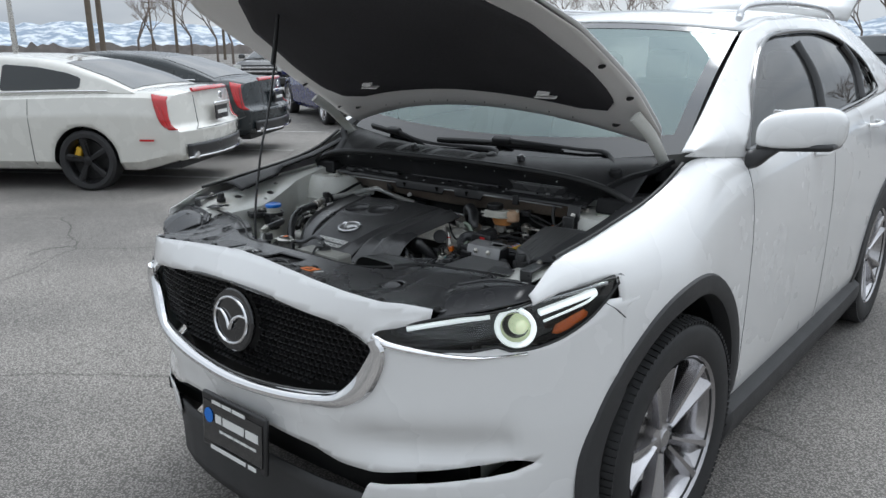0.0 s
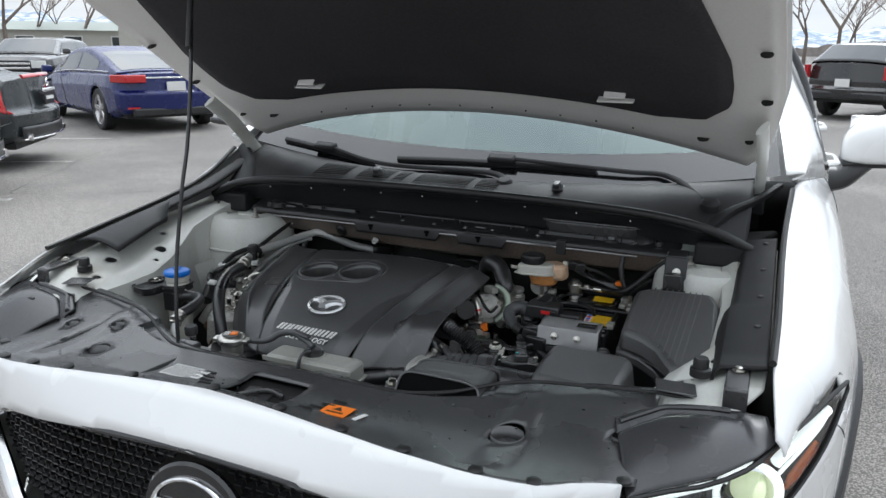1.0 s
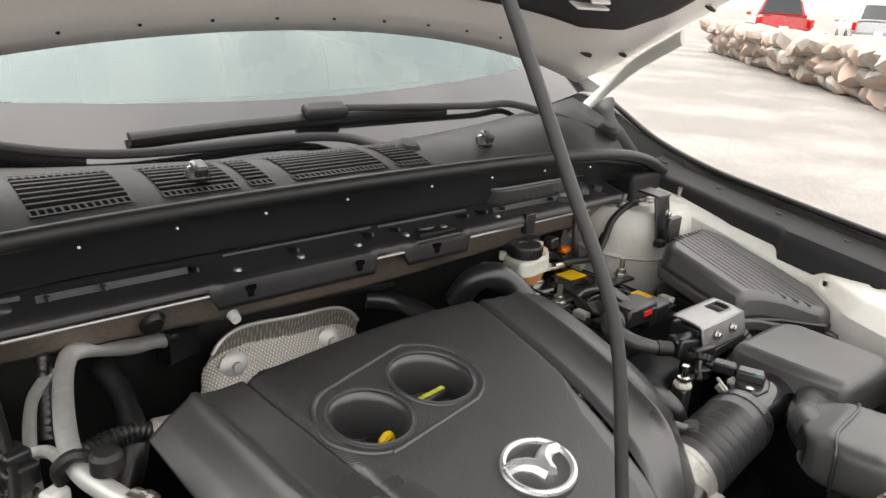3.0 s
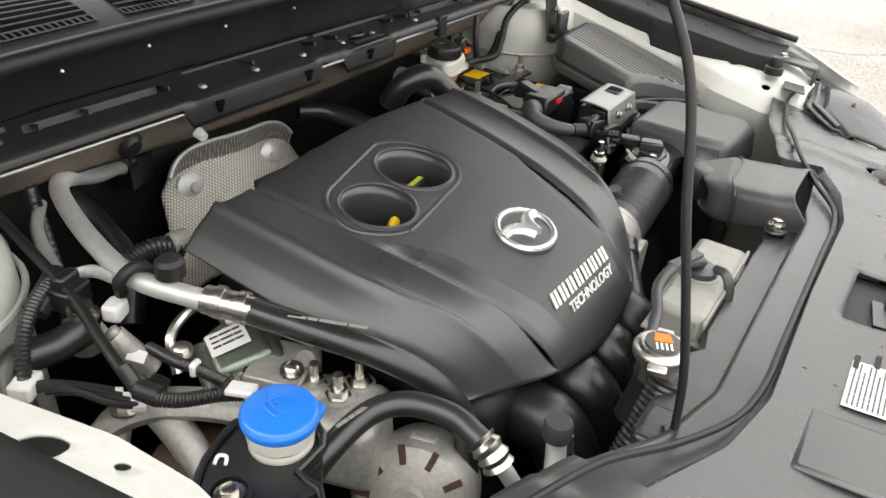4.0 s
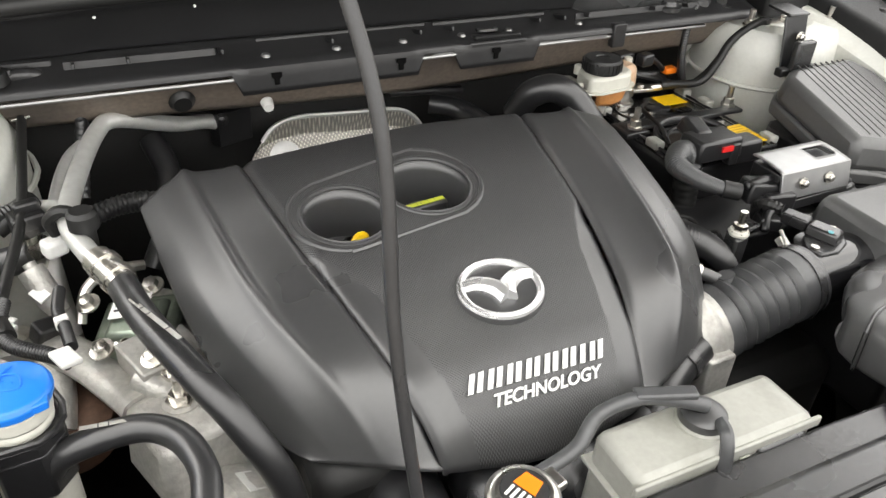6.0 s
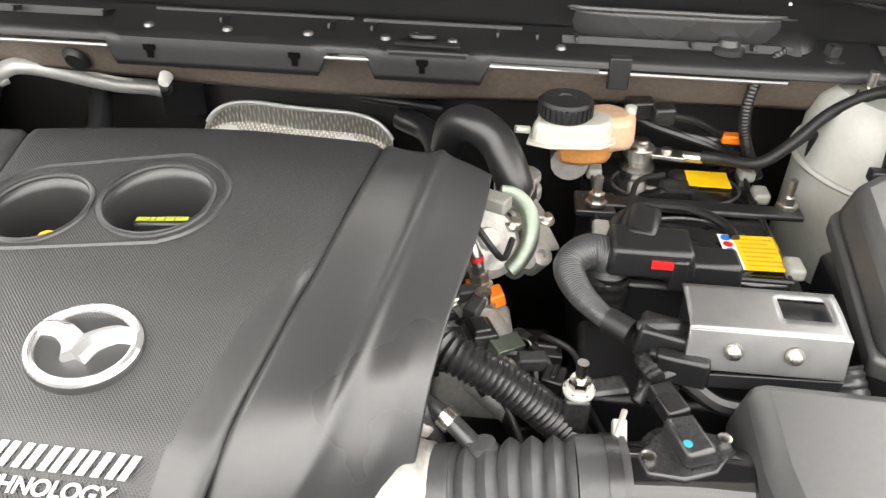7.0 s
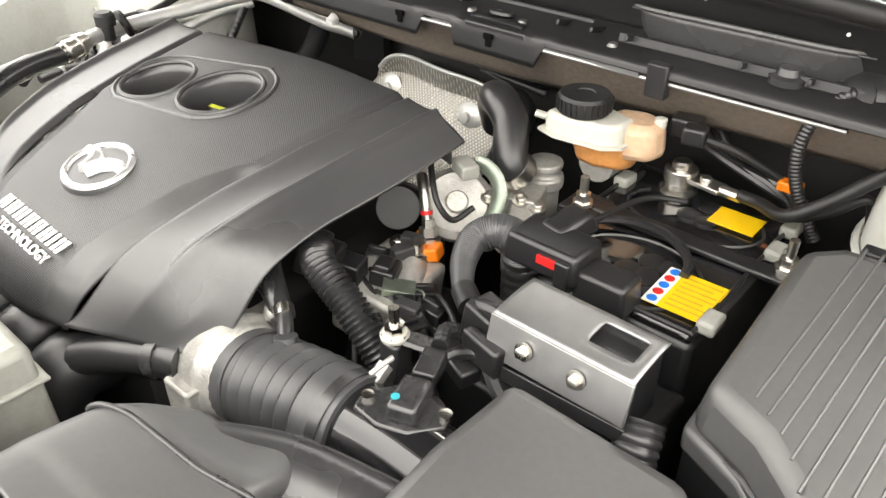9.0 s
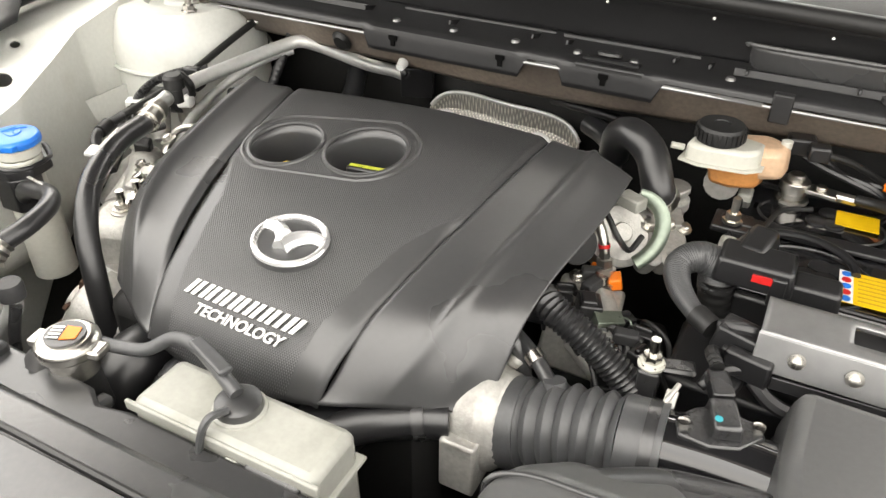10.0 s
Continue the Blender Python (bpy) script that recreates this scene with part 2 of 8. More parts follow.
def part(name, bm, material, parent=None, label="", smooth=True, bevel=0.0, thick=0.0, angle=38):
    """Links a bmesh as one mesh object under a thing or a part."""
    bmesh.ops.recalc_face_normals(bm, faces=bm.faces)
    me = bpy.data.meshes.new(name)
    bm.to_mesh(me)
    bm.free()
    for m in (material if isinstance(material, (list, tuple)) else [material]):
        me.materials.append(m)
    if smooth:
        me.polygons.foreach_set("use_smooth", [True] * len(me.polygons))
        me.set_sharp_from_angle(angle=radians(angle))
    ob = new(name, me)
    if parent:
        ob.parent = parent
        if parent.parent is None:
            ob.matrix_parent_inverse = Matrix.Translation(-parent.location)
    if thick:
        s = ob.modifiers.new("thickness", "SOLIDIFY")
        s.thickness, s.offset = thick, 0
    if bevel:
        b = ob.modifiers.new("bevel", "BEVEL")
        b.width, b.segments, b.limit_method, b.angle_limit = bevel, 2, "ANGLE", radians(40)
    if label:
        ob["label"] = label
    return ob


def solo(name, bm, material, label, category, group="", kind="", **k):
    return tagged(part(name, bm, material, None, **k), label, category, group, kind)


def join(*bms):
    """Several meshes made into one part."""
    out = bmesh.new()
    for b in bms:
        me = bpy.data.meshes.new("joined")
        b.to_mesh(me)
        b.free()
        out.from_mesh(me)
        bpy.data.meshes.remove(me)
    return out


def box(c, s, rot=(0, 0, 0), taper=1.0, shear=(0, 0)):
    """A box with centre c and size s; its top may be narrower or pushed aside."""
    bm = bmesh.new()
    m = pose(*c, *rot)
    v = []
    for z in (-0.5, 0.5):
        k = 1.0 if z < 0 else taper
        for x, y in ((-0.5, -0.5), (0.5, -0.5), (0.5, 0.5), (-0.5, 0.5)):
            v.append(bm.verts.new(m @ Vector((x * s[0] * k + (z + 0.5) * shear[0], y * s[1] * k + (z + 0.5) * shear[1], z * s[2]))))
    for f in ((3, 2, 1, 0), (4, 5, 6, 7), (0, 1, 5, 4), (1, 2, 6, 5), (2, 3, 7, 6), (3, 0, 4, 7)):
        bm.faces.new([v[i] for i in f])
    return bm


def prism(poly, z0, z1, m=None, inset=1.0):
    """An upright prism over the outline poly of (x, y); its top may shrink towards the middle."""
    bm = bmesh.new()
    m = m or Matrix()
    cx, cy = sum(p[0] for p in poly) / len(poly), sum(p[1] for p in poly) / len(poly)
    lo = [bm.verts.new(m @ Vector((x, y, z0))) for x, y in poly]
    hi = [bm.verts.new(m @ Vector((cx + (x - cx) * inset, cy + (y - cy) * inset, z1))) for x, y in poly]
    bm.faces.new(lo[::-1])
    bm.faces.new(hi)
    for i in range(len(poly)):
        j = (i + 1) % len(poly)
        bm.faces.new((lo[i], lo[j], hi[j], hi[i]))
    return bm


def lathe(profile, m=None, n=24, sx=1.0, caps=True):
    """Turns (radius, height) pairs about z."""
    bm = bmesh.new()
    m = m or Matrix()
    rings = []
    for r, z in profile:
        if r < 1e-5:
            rings.append([bm.verts.new(m @ Vector((0, 0, z)))])
        else:
            rings.append([bm.verts.new(m @ Vector((sx * r * math.cos(2 * math.pi * i / n), r * math.sin(2 * math.pi * i / n), z))) for i in range(n)])
    for a, b in zip(rings, rings[1:]):
        for i in range(n):
            j = (i + 1) % n
            if len(a) == 1 and len(b) == 1:
                continue
            if len(a) == 1:
                bm.faces.new((a[0], b[i], b[j]))
            elif len(b) == 1:
                bm.faces.new((a[i], a[j], b[0]))
            else:
                bm.faces.new((a[i], a[j], b[j], b[i]))
    for r in (rings[0], rings[-1]):
        if caps and len(r) > 2:
            bm.faces.new(r)
    return bm


def axis(p, d):
    """A pose at p whose z points along d."""
    return Matrix.Translation(p) @ Vector(d).to_track_quat("Z", "Y").to_matrix().to_4x4()


def smooth_line(pts, per=8):
    p = [Vector(q) for q in pts]
    if len(p) < 3:
        return p
    p = [2 * p[0] - p[1]] + p + [2 * p[-1] - p[-2]]
    out = []
    for i in range(1, len(p) - 2):
        for k in range(per):
            t = k / per
            a, b, c, d = p[i - 1], p[i], p[i + 1], p[i + 2]
            out.append(0.5 * (2 * b + (c - a) * t + (2 * a - 5 * b + 4 * c - d) * t * t + (3 * b - a - 3 * c + d) * t ** 3))
    return out + [p[-2]]


def tube(pts, r, n=12, per=8, ribs=None, depth=0.12, flat=1.0):
    """A tube along a smooth line. r: one radius or one for each end. ribs: rings along it, for corrugated hose."""
    line = smooth_line(pts, per)
    if ribs:
        ls = [0.0]
        for a, b in zip(line, line[1:]):
            ls.append(ls[-1] + (b - a).length)
        tot, k = ls[-1], ribs * 4
        xs = [np.interp(np.linspace(0, tot, k + 1), ls, [q[i] for q in line]) for i in range(3)]
        line = [Vector((xs[0][i], xs[1][i], xs[2][i])) for i in range(k + 1)]
    bm = bmesh.new()
    r0, r1 = (r, r) if not isinstance(r, (tuple, list)) else r
    t0 = (line[1] - line[0]).normalized()
    nrm = t0.orthogonal().normalized()
    rings = []
    for i, q in enumerate(line):
        t = (line[min(i + 1, len(line) - 1)] - line[max(i - 1, 0)]).normalized()
        nrm = (nrm - t * nrm.dot(t)).normalized()
        bn = t.cross(nrm)
        rr = r0 + (r1 - r0) * i / (len(line) - 1)
        if ribs:
            rr *= 1 + depth * (1, 0.2, -1, 0.2)[i % 4]
        rings.append([bm.verts.new(q + rr * (math.cos(2 * math.pi * j / n) * nrm + flat * math.sin(2 * math.pi * j / n) * bn)) for j in range(n)])
    for a, b in zip(rings, rings[1:]):
        for j in range(n):
            bm.faces.new((a[j], a[(j + 1) % n], b[(j + 1) % n], b[j]))
    bm.faces.new(rings[0][::-1])
    bm.faces.new(rings[-1])
    return bm


def sheet(P, us, vs, keep=None, m=1.0):
    """A grid P(u, v). keep(u, v): a signed distance; what lies below zero is cut away, with a clean edge. m: metres for one unit of v."""
    us, vs = list(us), list(vs)
    bm = bmesh.new()
    step = max(abs(us[1] - us[0]), abs(vs[1] - vs[0]) * m)
    vt, dd = {}, {}
    for i, u in enumerate(us):
        for j, v in enumerate(vs):
            a, b = u, v
            if keep:
                d = keep(a, b)
                if abs(d) < 0.8 * step:
                    e = step * 0.05
                    gu, gv = (keep(a + e, b) - d) / e, (keep(a, b + e / m) - d) / e
                    g = gu * gu + gv * gv
                    if g > 0.05:
                        k = d / g
                        if abs(k * gu) < 0.8 * step and abs(k * gv) < 0.8 * step:
                            a, b, d = a - k * gu, b - k * gv / m, 0.0
                dd[i, j] = d
            vt[i, j] = bm.verts.new(P(a, b))
    for i in range(len(us) - 1):
        for j in range(len(vs) - 1):
            q = ((i, j), (i + 1, j), (i + 1, j + 1), (i, j + 1))
            if keep and sum(dd[c] for c in q) < 1e-9:
                continue
            bm.faces.new([vt[c] for c in q])
    bmesh.ops.delete(bm, geom=[v for v in bm.verts if not v.link_faces], context="VERTS")
    return bm


def poly_sd(poly):
    """Signed distance to a closed outline, positive outside."""
    p = [Vector((a, b)) for a, b in poly]

    def f(u, v):
        q, best, ins = Vector((u, v)), 1e9, False
        for i in range(len(p)):
            a, b = p[i], p[(i + 1) % len(p)]
            e = b - a
            t = max(0, min(1, (q - a).dot(e) / max(e.length_squared, 1e-12)))
            best = min(best, (q - a - e * t).length)
            if (a.y > v) != (b.y > v) and u < (b.x - a.x) * (v - a.y) / (b.y - a.y) + a.x:
                ins = not ins
        return -best if ins else best
    return f


def frange(a, b, n):
    return [a + (b - a) * i / n for i in range(n + 1)]


def interp(x, table):
    xs = [q[0] for q in table]
    return float(np.interp(x, xs, [q[1] for q in table]))


def bolt(p, r=0.007, h=0.008, up=(0, 0, 1)):
    """A flanged hexagon bolt."""
    m = axis(p, up)
    return join(lathe([(0, 0), (r * 1.6, 0), (r * 1.6, h * 0.25), (r, h * 0.3)], m, 14), lathe([(r, h * 0.25), (r, h), (r * 0.8, h * 1.1), (0, h * 1.1)], m, 6))


def stud(p, h=0.03, r=0.004, up=(0, 0, 1)):
    """A threaded stud with a nut."""
    m = axis(p, up)
    return join(lathe([(r * 2.6, 0), (r * 2.6, h * 0.12), (r * 1.9, h * 0.13), (r * 1.9, h * 0.4), (r, h * 0.42)], m, 6), lathe([(r, h * 0.4), (r, h), (0, h)], m, 10))


def words(name, text, size, m, material, parent, label="", extrude=0.0006, shear=0.0, widen=1.0, bold=0.0):
    """Raised or printed lettering as a mesh."""
    cu = bpy.data.curves.new(name, "FONT")
    cu.body, cu.size, cu.extrude, cu.shear, cu.offset = text, size, extrude, shear, bold
    cu.align_x = cu.align_y = "CENTER"
    tmp = bpy.data.objects.new(name, cu)
    scene.collection.objects.link(tmp)
    me = bpy.data.meshes.new_from_object(tmp.evaluated_get(bpy.context.evaluated_depsgraph_get()))
    bpy.data.objects.remove(tmp)
    me.transform(m @ Matrix.Diagonal((widen, 1, 1, 1)))
    bm = bmesh.new()
    bm.from_mesh(me)
    bpy.data.meshes.remove(me)
    return part(name, bm, material, parent, label, smooth=False)

# ---- ground ----
def ground_mat():
    m = mat("worn_asphalt", (0.212, 0.200, 0.187), 0.85, vary=0.16, scale=0.35, fine=45, bump=1.0, bump_scale=110, second=(0.29, 0.272, 0.252), sec_at=0.52, sec_scale=0.5, spec=0.3)
    t = m.node_tree
    b = t.nodes["Principled BSDF"]
    tc = t.nodes.new("ShaderNodeTexCoord")
    vo = t.nodes.new("ShaderNodeTexVoronoi")
    vo.inputs["Scale"].default_value = 125
    t.links.new(tc.outputs["Object"], vo.inputs["Vector"])
    # pale stone chips in the binder
    cm = t.nodes.new("ShaderNodeMapRange")
    cm.inputs[1].default_value, cm.inputs[2].default_value, cm.inputs[3].default_value, cm.inputs[4].default_value = 0.0, 0.65, 1.75, 0.52
    t.links.new(vo.outputs["Distance"], cm.inputs[0])
    old = b.inputs["Base Color"].links[0].from_socket
    sc = t.nodes.new("ShaderNodeVectorMath")
    sc.operation = "SCALE"
    t.links.new(old, sc.inputs[0])
    t.links.new(cm.outputs[0], sc.inputs["Scale"])
    # meandering cracks
    nz = t.nodes.new("ShaderNodeTexNoise")
    nz.inputs["Scale"].default_value = 1.3
    t.links.new(tc.outputs["Object"], nz.inputs["Vector"])
    mixv = t.nodes.new("ShaderNodeMix")
    mixv.data_type = "VECTOR"
    mixv.inputs[0].default_value = 0.22
    t.links.new(tc.outputs["Object"], mixv.inputs[4])
    t.links.new(nz.outputs["Color"], mixv.inputs[5])
    cv = t.nodes.new("ShaderNodeTexVoronoi")
    cv.feature = "DISTANCE_TO_EDGE"
    cv.inputs["Scale"].default_value = 0.42
    t.links.new(mixv.outputs[1], cv.inputs["Vector"])
    ck = t.nodes.new("ShaderNodeMapRange")
    ck.inputs[1].default_value, ck.inputs[2].default_value, ck.inputs[3].default_value, ck.inputs[4].default_value = 0.001, 0.005, 0.66, 1.0
    # cracked only in patches
    pn = t.nodes.new("ShaderNodeTexNoise")
    pn.inputs["Scale"].default_value, pn.inputs["Detail"].default_value = 0.33, 3
    t.links.new(tc.outputs["Object"], pn.inputs["Vector"])
    pm = t.nodes.new("ShaderNodeMapRange")
    pm.inputs[1].default_value, pm.inputs[2].default_value, pm.inputs[3].default_value, pm.inputs[4].default_value = 0.43, 0.51, 0.02, 0.0
    t.links.new(pn.outputs["Fac"], pm.inputs[0])
    pa = t.nodes.new("ShaderNodeMath")
    pa.operation = "ADD"
    t.links.new(cv.outputs["Distance"], pa.inputs[0])
    t.links.new(pm.outputs[0], pa.inputs[1])
    t.links.new(pa.outputs[0], ck.inputs[0])
    s2 = t.nodes.new("ShaderNodeVectorMath")
    s2.operation = "SCALE"
    t.links.new(sc.outputs[0], s2.inputs[0])
    t.links.new(ck.outputs[0], s2.inputs["Scale"])
    t.links.new(s2.outputs[0], b.inputs["Base Color"])
    return m


ASPHALT = ground_mat()
bm = bmesh.new()
ring = [bm.verts.new((3000 * math.cos(a * math.pi / 24), 3000 * math.sin(a * math.pi / 24), 0)) for a in range(48)]
bm.faces.new(ring)
solo("ground", bm, ASPHALT, "cracked grey asphalt of an open car park", "ground", kind="structure", smooth=False)

# ---- white car: outer body ----
car = thing("white_suv", "white compact SUV with its bonnet and tailgate open on asphalt", "car", (0, 2.3, 0))
AXF, AXR, WR = 0.95, 3.58, 0.38
ARCH = ((AXF, .430), (AXR, .395))
NOSE = [(0, .045), (.2, .05), (.3, .058), (.4, .075), (.5, .105), (.6, .165), (.65, .205), (.70, .252), (.745, .31), (.80, .42), (.848, .52), (.877, .60), (.889, .69)]


def ztop(x):
    a = abs(x)
    return 0.995 - 0.150 * a * a if a < .44 else interp(a, [(.44, .966), (.53, .951), (.598, .930), (.80, .925)])


def front(x, z):
    """The face of the bumper."""
    ax = abs(x)
    y = interp(ax, NOSE)
    if z > 0.90:
        y += 0.062 * ((z - 0.90) / 0.095) ** 1.4 * max(0.15, 1 - ax / 0.75)
    if z < 0.62:
        y += 0.035 * (0.62 - z) / 0.3
    y -= 0.012 * math.exp(-((z - 0.66) / 0.05) ** 2) * max(0, 1 - ax / 0.7)
    # the lamps are raked back above the wing
    y += 0.050 * math.exp(-((ax - 0.60) / 0.085) ** 2) * min(1, max(0, (z - 0.86) / 0.055))
    # the hollow over the fog slot
    y += 0.042 * math.exp(-((z - 0.585) / 0.055) ** 2) * min(1, max(0, (ax - .34) / .16)) * min(1, max(0, (.765 - ax) / .05))
    return Vector((x, y, z))


def mirror_poly(half):
    return half + [(-x, z) for x, z in half[::-1] if x > 1e-6]


GRILLE = mirror_poly([(0, .922), (.2, .915), (.38, .896), (.43, .880), (.478, .850), (.488, .82), (.455, .765), (.41, .722), (.35, .702), (.2, .680), (0, .667)])
INTAKE = mirror_poly([(0, .548), (.30, .535), (.37, .512), (.46, .505), (.75, .545), (.775, .528), (.74, .512), (.45, .470), (.42, .41), (0, .405)])
LAMPP = [(.49, .868), (.50, .886), (.60, .914), (.68, .929), (.732, .941), (.764, .953), (.815, .968), (.866, .979), (.862, .947), (.849, .911), (.832, .881), (.808, .855), (.788, .843), (.766, .837), (.74, .840), (.72, .853), (.68, .846), (.58, .850)]
sd_g, sd_i, sd_l = poly_sd(GRILLE), poly_sd(INTAKE), poly_sd(LAMPP)


def keep_bumper(x, z):
    d = min(sd_g(x, z), sd_i(x, z), sd_l(abs(x), z), z - 0.36 - 0.05 * (abs(x) < 0.43))
    d = min(d, math.hypot(front(x, z).y - AXF, z - .43) - .437)
    top = ztop(x) if abs(x) < .598 else .86 if abs(x) < .80 else interp(front(x, z).y, [(.31, .951), (.45, .968), (.60, .984)])
    if z > .925:
        d = min(d, .586 - front(x, z).y)
    return min(d, top - z)


part("bumper", sheet(lambda x, z: front(x, z), frange(-0.885, 0.885, 140), frange(0.33, 1.0, 54), keep_bumper), WHITE, car, "white painted front bumper", thick=0.004)
# lower black lip
part("lower_lip", sheet(lambda x, z: front(x, z) + Vector((0, 0.012 - 0.10 * max(0, 0.30 - z), 0)), frange(-0.84, 0.84, 60), frange(0.20, 0.44, 8), lambda x, z: 0.425 - 0.05 * min(1, max(0, (abs(x) - .42) / .1)) - z), CLAD, car, "matt grey plastic lip", thick=0.006)
# near-black back of the grille and intake, painting the shade behind them
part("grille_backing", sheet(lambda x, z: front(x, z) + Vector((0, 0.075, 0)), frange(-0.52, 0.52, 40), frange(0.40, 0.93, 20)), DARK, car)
part("grille_surround", join(*[tube([front(x, z) + Vector((0, 0.004, 0)) for x, z in GRILLE + GRILLE[:1]], 0.006, 8, 3)]), GLOSSB, car)


def grille_mesh():
    """Rows of small raised wing-shaped cells in a lattice."""
    bms = []
    for r in range(15):
        z = 0.670 + r * 0.0175
        for c in range(-27, 28):
            x = (c + 0.5 * (r % 2)) * 0.0185
            if sd_g(x, z) > -0.012 or (x / 0.092) ** 2 + ((z - 0.812) / 0.092) ** 2 < 1:
                continue
            q = front(x, z) + Vector((0, 0.026, 0))
            bms.append(box(q, (0.0125, 0.010, 0.0035), (18, 0, 0)))
            bms.append(box(q + Vector((-0.0068, 0.006, 0.005)), (0.0022, 0.014, 0.012), (12, 0, 0)))
    out = bmesh.new()
    for b in bms:
        vs = [out.verts.new(v.co) for v in b.verts]
        b.verts.index_update()
        for f in b.faces:
            out.faces.new([vs[v.index] for v in f.verts])
        b.free()
    return out


part("grille_mesh", grille_mesh(), BLACK, car, "black honeycomb grille mesh", smooth=False)


def ribbon(line, w, t, up=(0, 0, 1)):
    """A bar along a line with a lens-shaped section: w high, t deep."""
    pts = smooth_line(line, 6)
    bm = bmesh.new()
    rings = []
    for i, q in enumerate(pts):
        tg = (pts[min(i + 1, len(pts) - 1)] - pts[max(i - 1, 0)]).normalized()
        out = Vector((0, -1, 0)) - tg * tg.dot(Vector((0, -1, 0)))
        out.normalize()
        sd = tg.cross(out)
        ww = w(i / (len(pts) - 1)) if callable(w) else w
        rings.append([bm.verts.new(q + sd * a * ww + out * b * t) for a, b in ((-0.5, 0), (-0.42, .6), (-0.15, 1), (.15, 1), (.42, .6), (.5, 0), (.3, -.6), (-.3, -.6))])
    for a, b in zip(rings, rings[1:]):
        for j in range(8):
            bm.faces.new((a[j], a[(j + 1) % 8], b[(j + 1) % 8], b[j]))
    bm.faces.new(rings[0])
    bm.faces.new(rings[-1][::-1])
    return bm


wing = [(-.49, .868), (-.50, .83), (-.465, .755), (-.415, .706), (-.35, .684), (-.2, .663), (0, .650)]
wing = wing + [(-x, z) for x, z in wing[-2::-1]]
part("chrome_wing", ribbon([front(x, z) for x, z in wing], lambda s: 0.032 + 0.026 * math.exp(-((abs(2 * s - 1) - .66) / .22) ** 2), 0.018), CHROME, car, "bright chrome grille wing")
for s in (-1, 1):
    part("lamp_chrome_strip", ribbon([front(s * x, z) for x, z in ((.485, .874), (.52, .857), (.60, .842), (.68, .830), (.76, .828))], lambda q: 0.022 - 0.014 * q, 0.010), CHROME, car, "chrome strip below the headlight")


def emblem_parts(m, w, h, r, parent, bold=1.0):
    """An oval chrome ring with a winged bar."""
    ringp = [m @ Vector((w * math.cos(a * math.pi / 20), h * math.sin(a * math.pi / 20), 0)) for a in range(41)]
    wl = [m @ Vector(q) for q in ((-w * .93, h * .30, 0), (-w * .55, h * .30, r * .4), (-w * .18, h * .02, r * .7), (0, -h * .38, r * .8), (w * .18, h * .02, r * .7), (w * .55, h * .30, r * .4), (w * .93, h * .30, 0))]
    return join(tube(ringp, r, 8, 2), tube(wl[:4], (r * .9 * bold, r * 1.5 * bold), 8, 6), tube(wl[3:], (r * 1.5 * bold, r * .9 * bold), 8, 6))


em = Matrix.Translation((0.012, 0.040, 0.822)) @ pose(0, 0, 0, 82, 0, 0)
badge = part("front_badge", lathe([(0, -.012), (.09, -.012), (.093, -.002), (.088, .002), (0, .003)], em @ Matrix.Diagonal((1, .92, 1, 1)), 40), GLOSSB, car, "black round badge plate")
part("badge_ring", emblem_parts(em @ Matrix.Translation((0, 0, .005)), 0.072, 0.062, 0.0038, badge), CHROME, badge, "chrome oval emblem")

# number plate holder with unreadable dealer lines
plate = part("plate_holder", box((0.022, 0.012, 0.505), (0.296, 0.014, 0.165), (-4, 0, 0)), BLACK, car, "black dealer plate frame", bevel=0.006)
part("plate_panel", box((0.022, 0.0040, 0.505), (0.272, 0.004, 0.122), (-4, 0, 0)), GLOSSB, plate)


def bar_line(m, x0, x1, y, h, lens, depth=0.0012):
    """A row of plain bars of given relative lengths, in place of writing."""
    tot, gap = sum(lens), 0.05 * (x1 - x0) / len(lens) * 2
    sc, x, out = (x1 - x0 - gap * (len(lens) - 1)) / tot, x0, []
    for l in lens:
        out.append(prism([(x, y - h / 2), (x + l * sc, y - h / 2), (x + l * sc, y + h / 2), (x, y + h / 2)], 0, depth, m))
        x += l * sc + gap
    return join(*out)


pmf = pose(.022, 0.0012, 0.505, 86, 0, 0) @ Matrix.Diagonal((.93, 1, 1, 1))
for m, x0, x1, y, h, lens in ((pmf @ Matrix.Translation((0, 0, .0045)), -.09, .075, .068, .010, [3, 3, 4]), (pmf, -.080, .130, .018, .024, [2, 7, 4]), (pmf, -.06, .12, -.016, .007, [3, 6, 4, 5, 5]), (pmf @ Matrix.Translation((0, 0, .0045)), -.10, .125, -.070, .012, [14, 3])):
    part("plate_line", bar_line(m, x0, x1, y, h, lens), LABEL, plate, "white row of bars", smooth=False)
part("plate_disc", lathe([(0, 0), (.022, 0), (.022, .0012), (0, .0012)], pmf @ Matrix.Translation((-.115, .018, .0005)), 24), BLUE, plate)

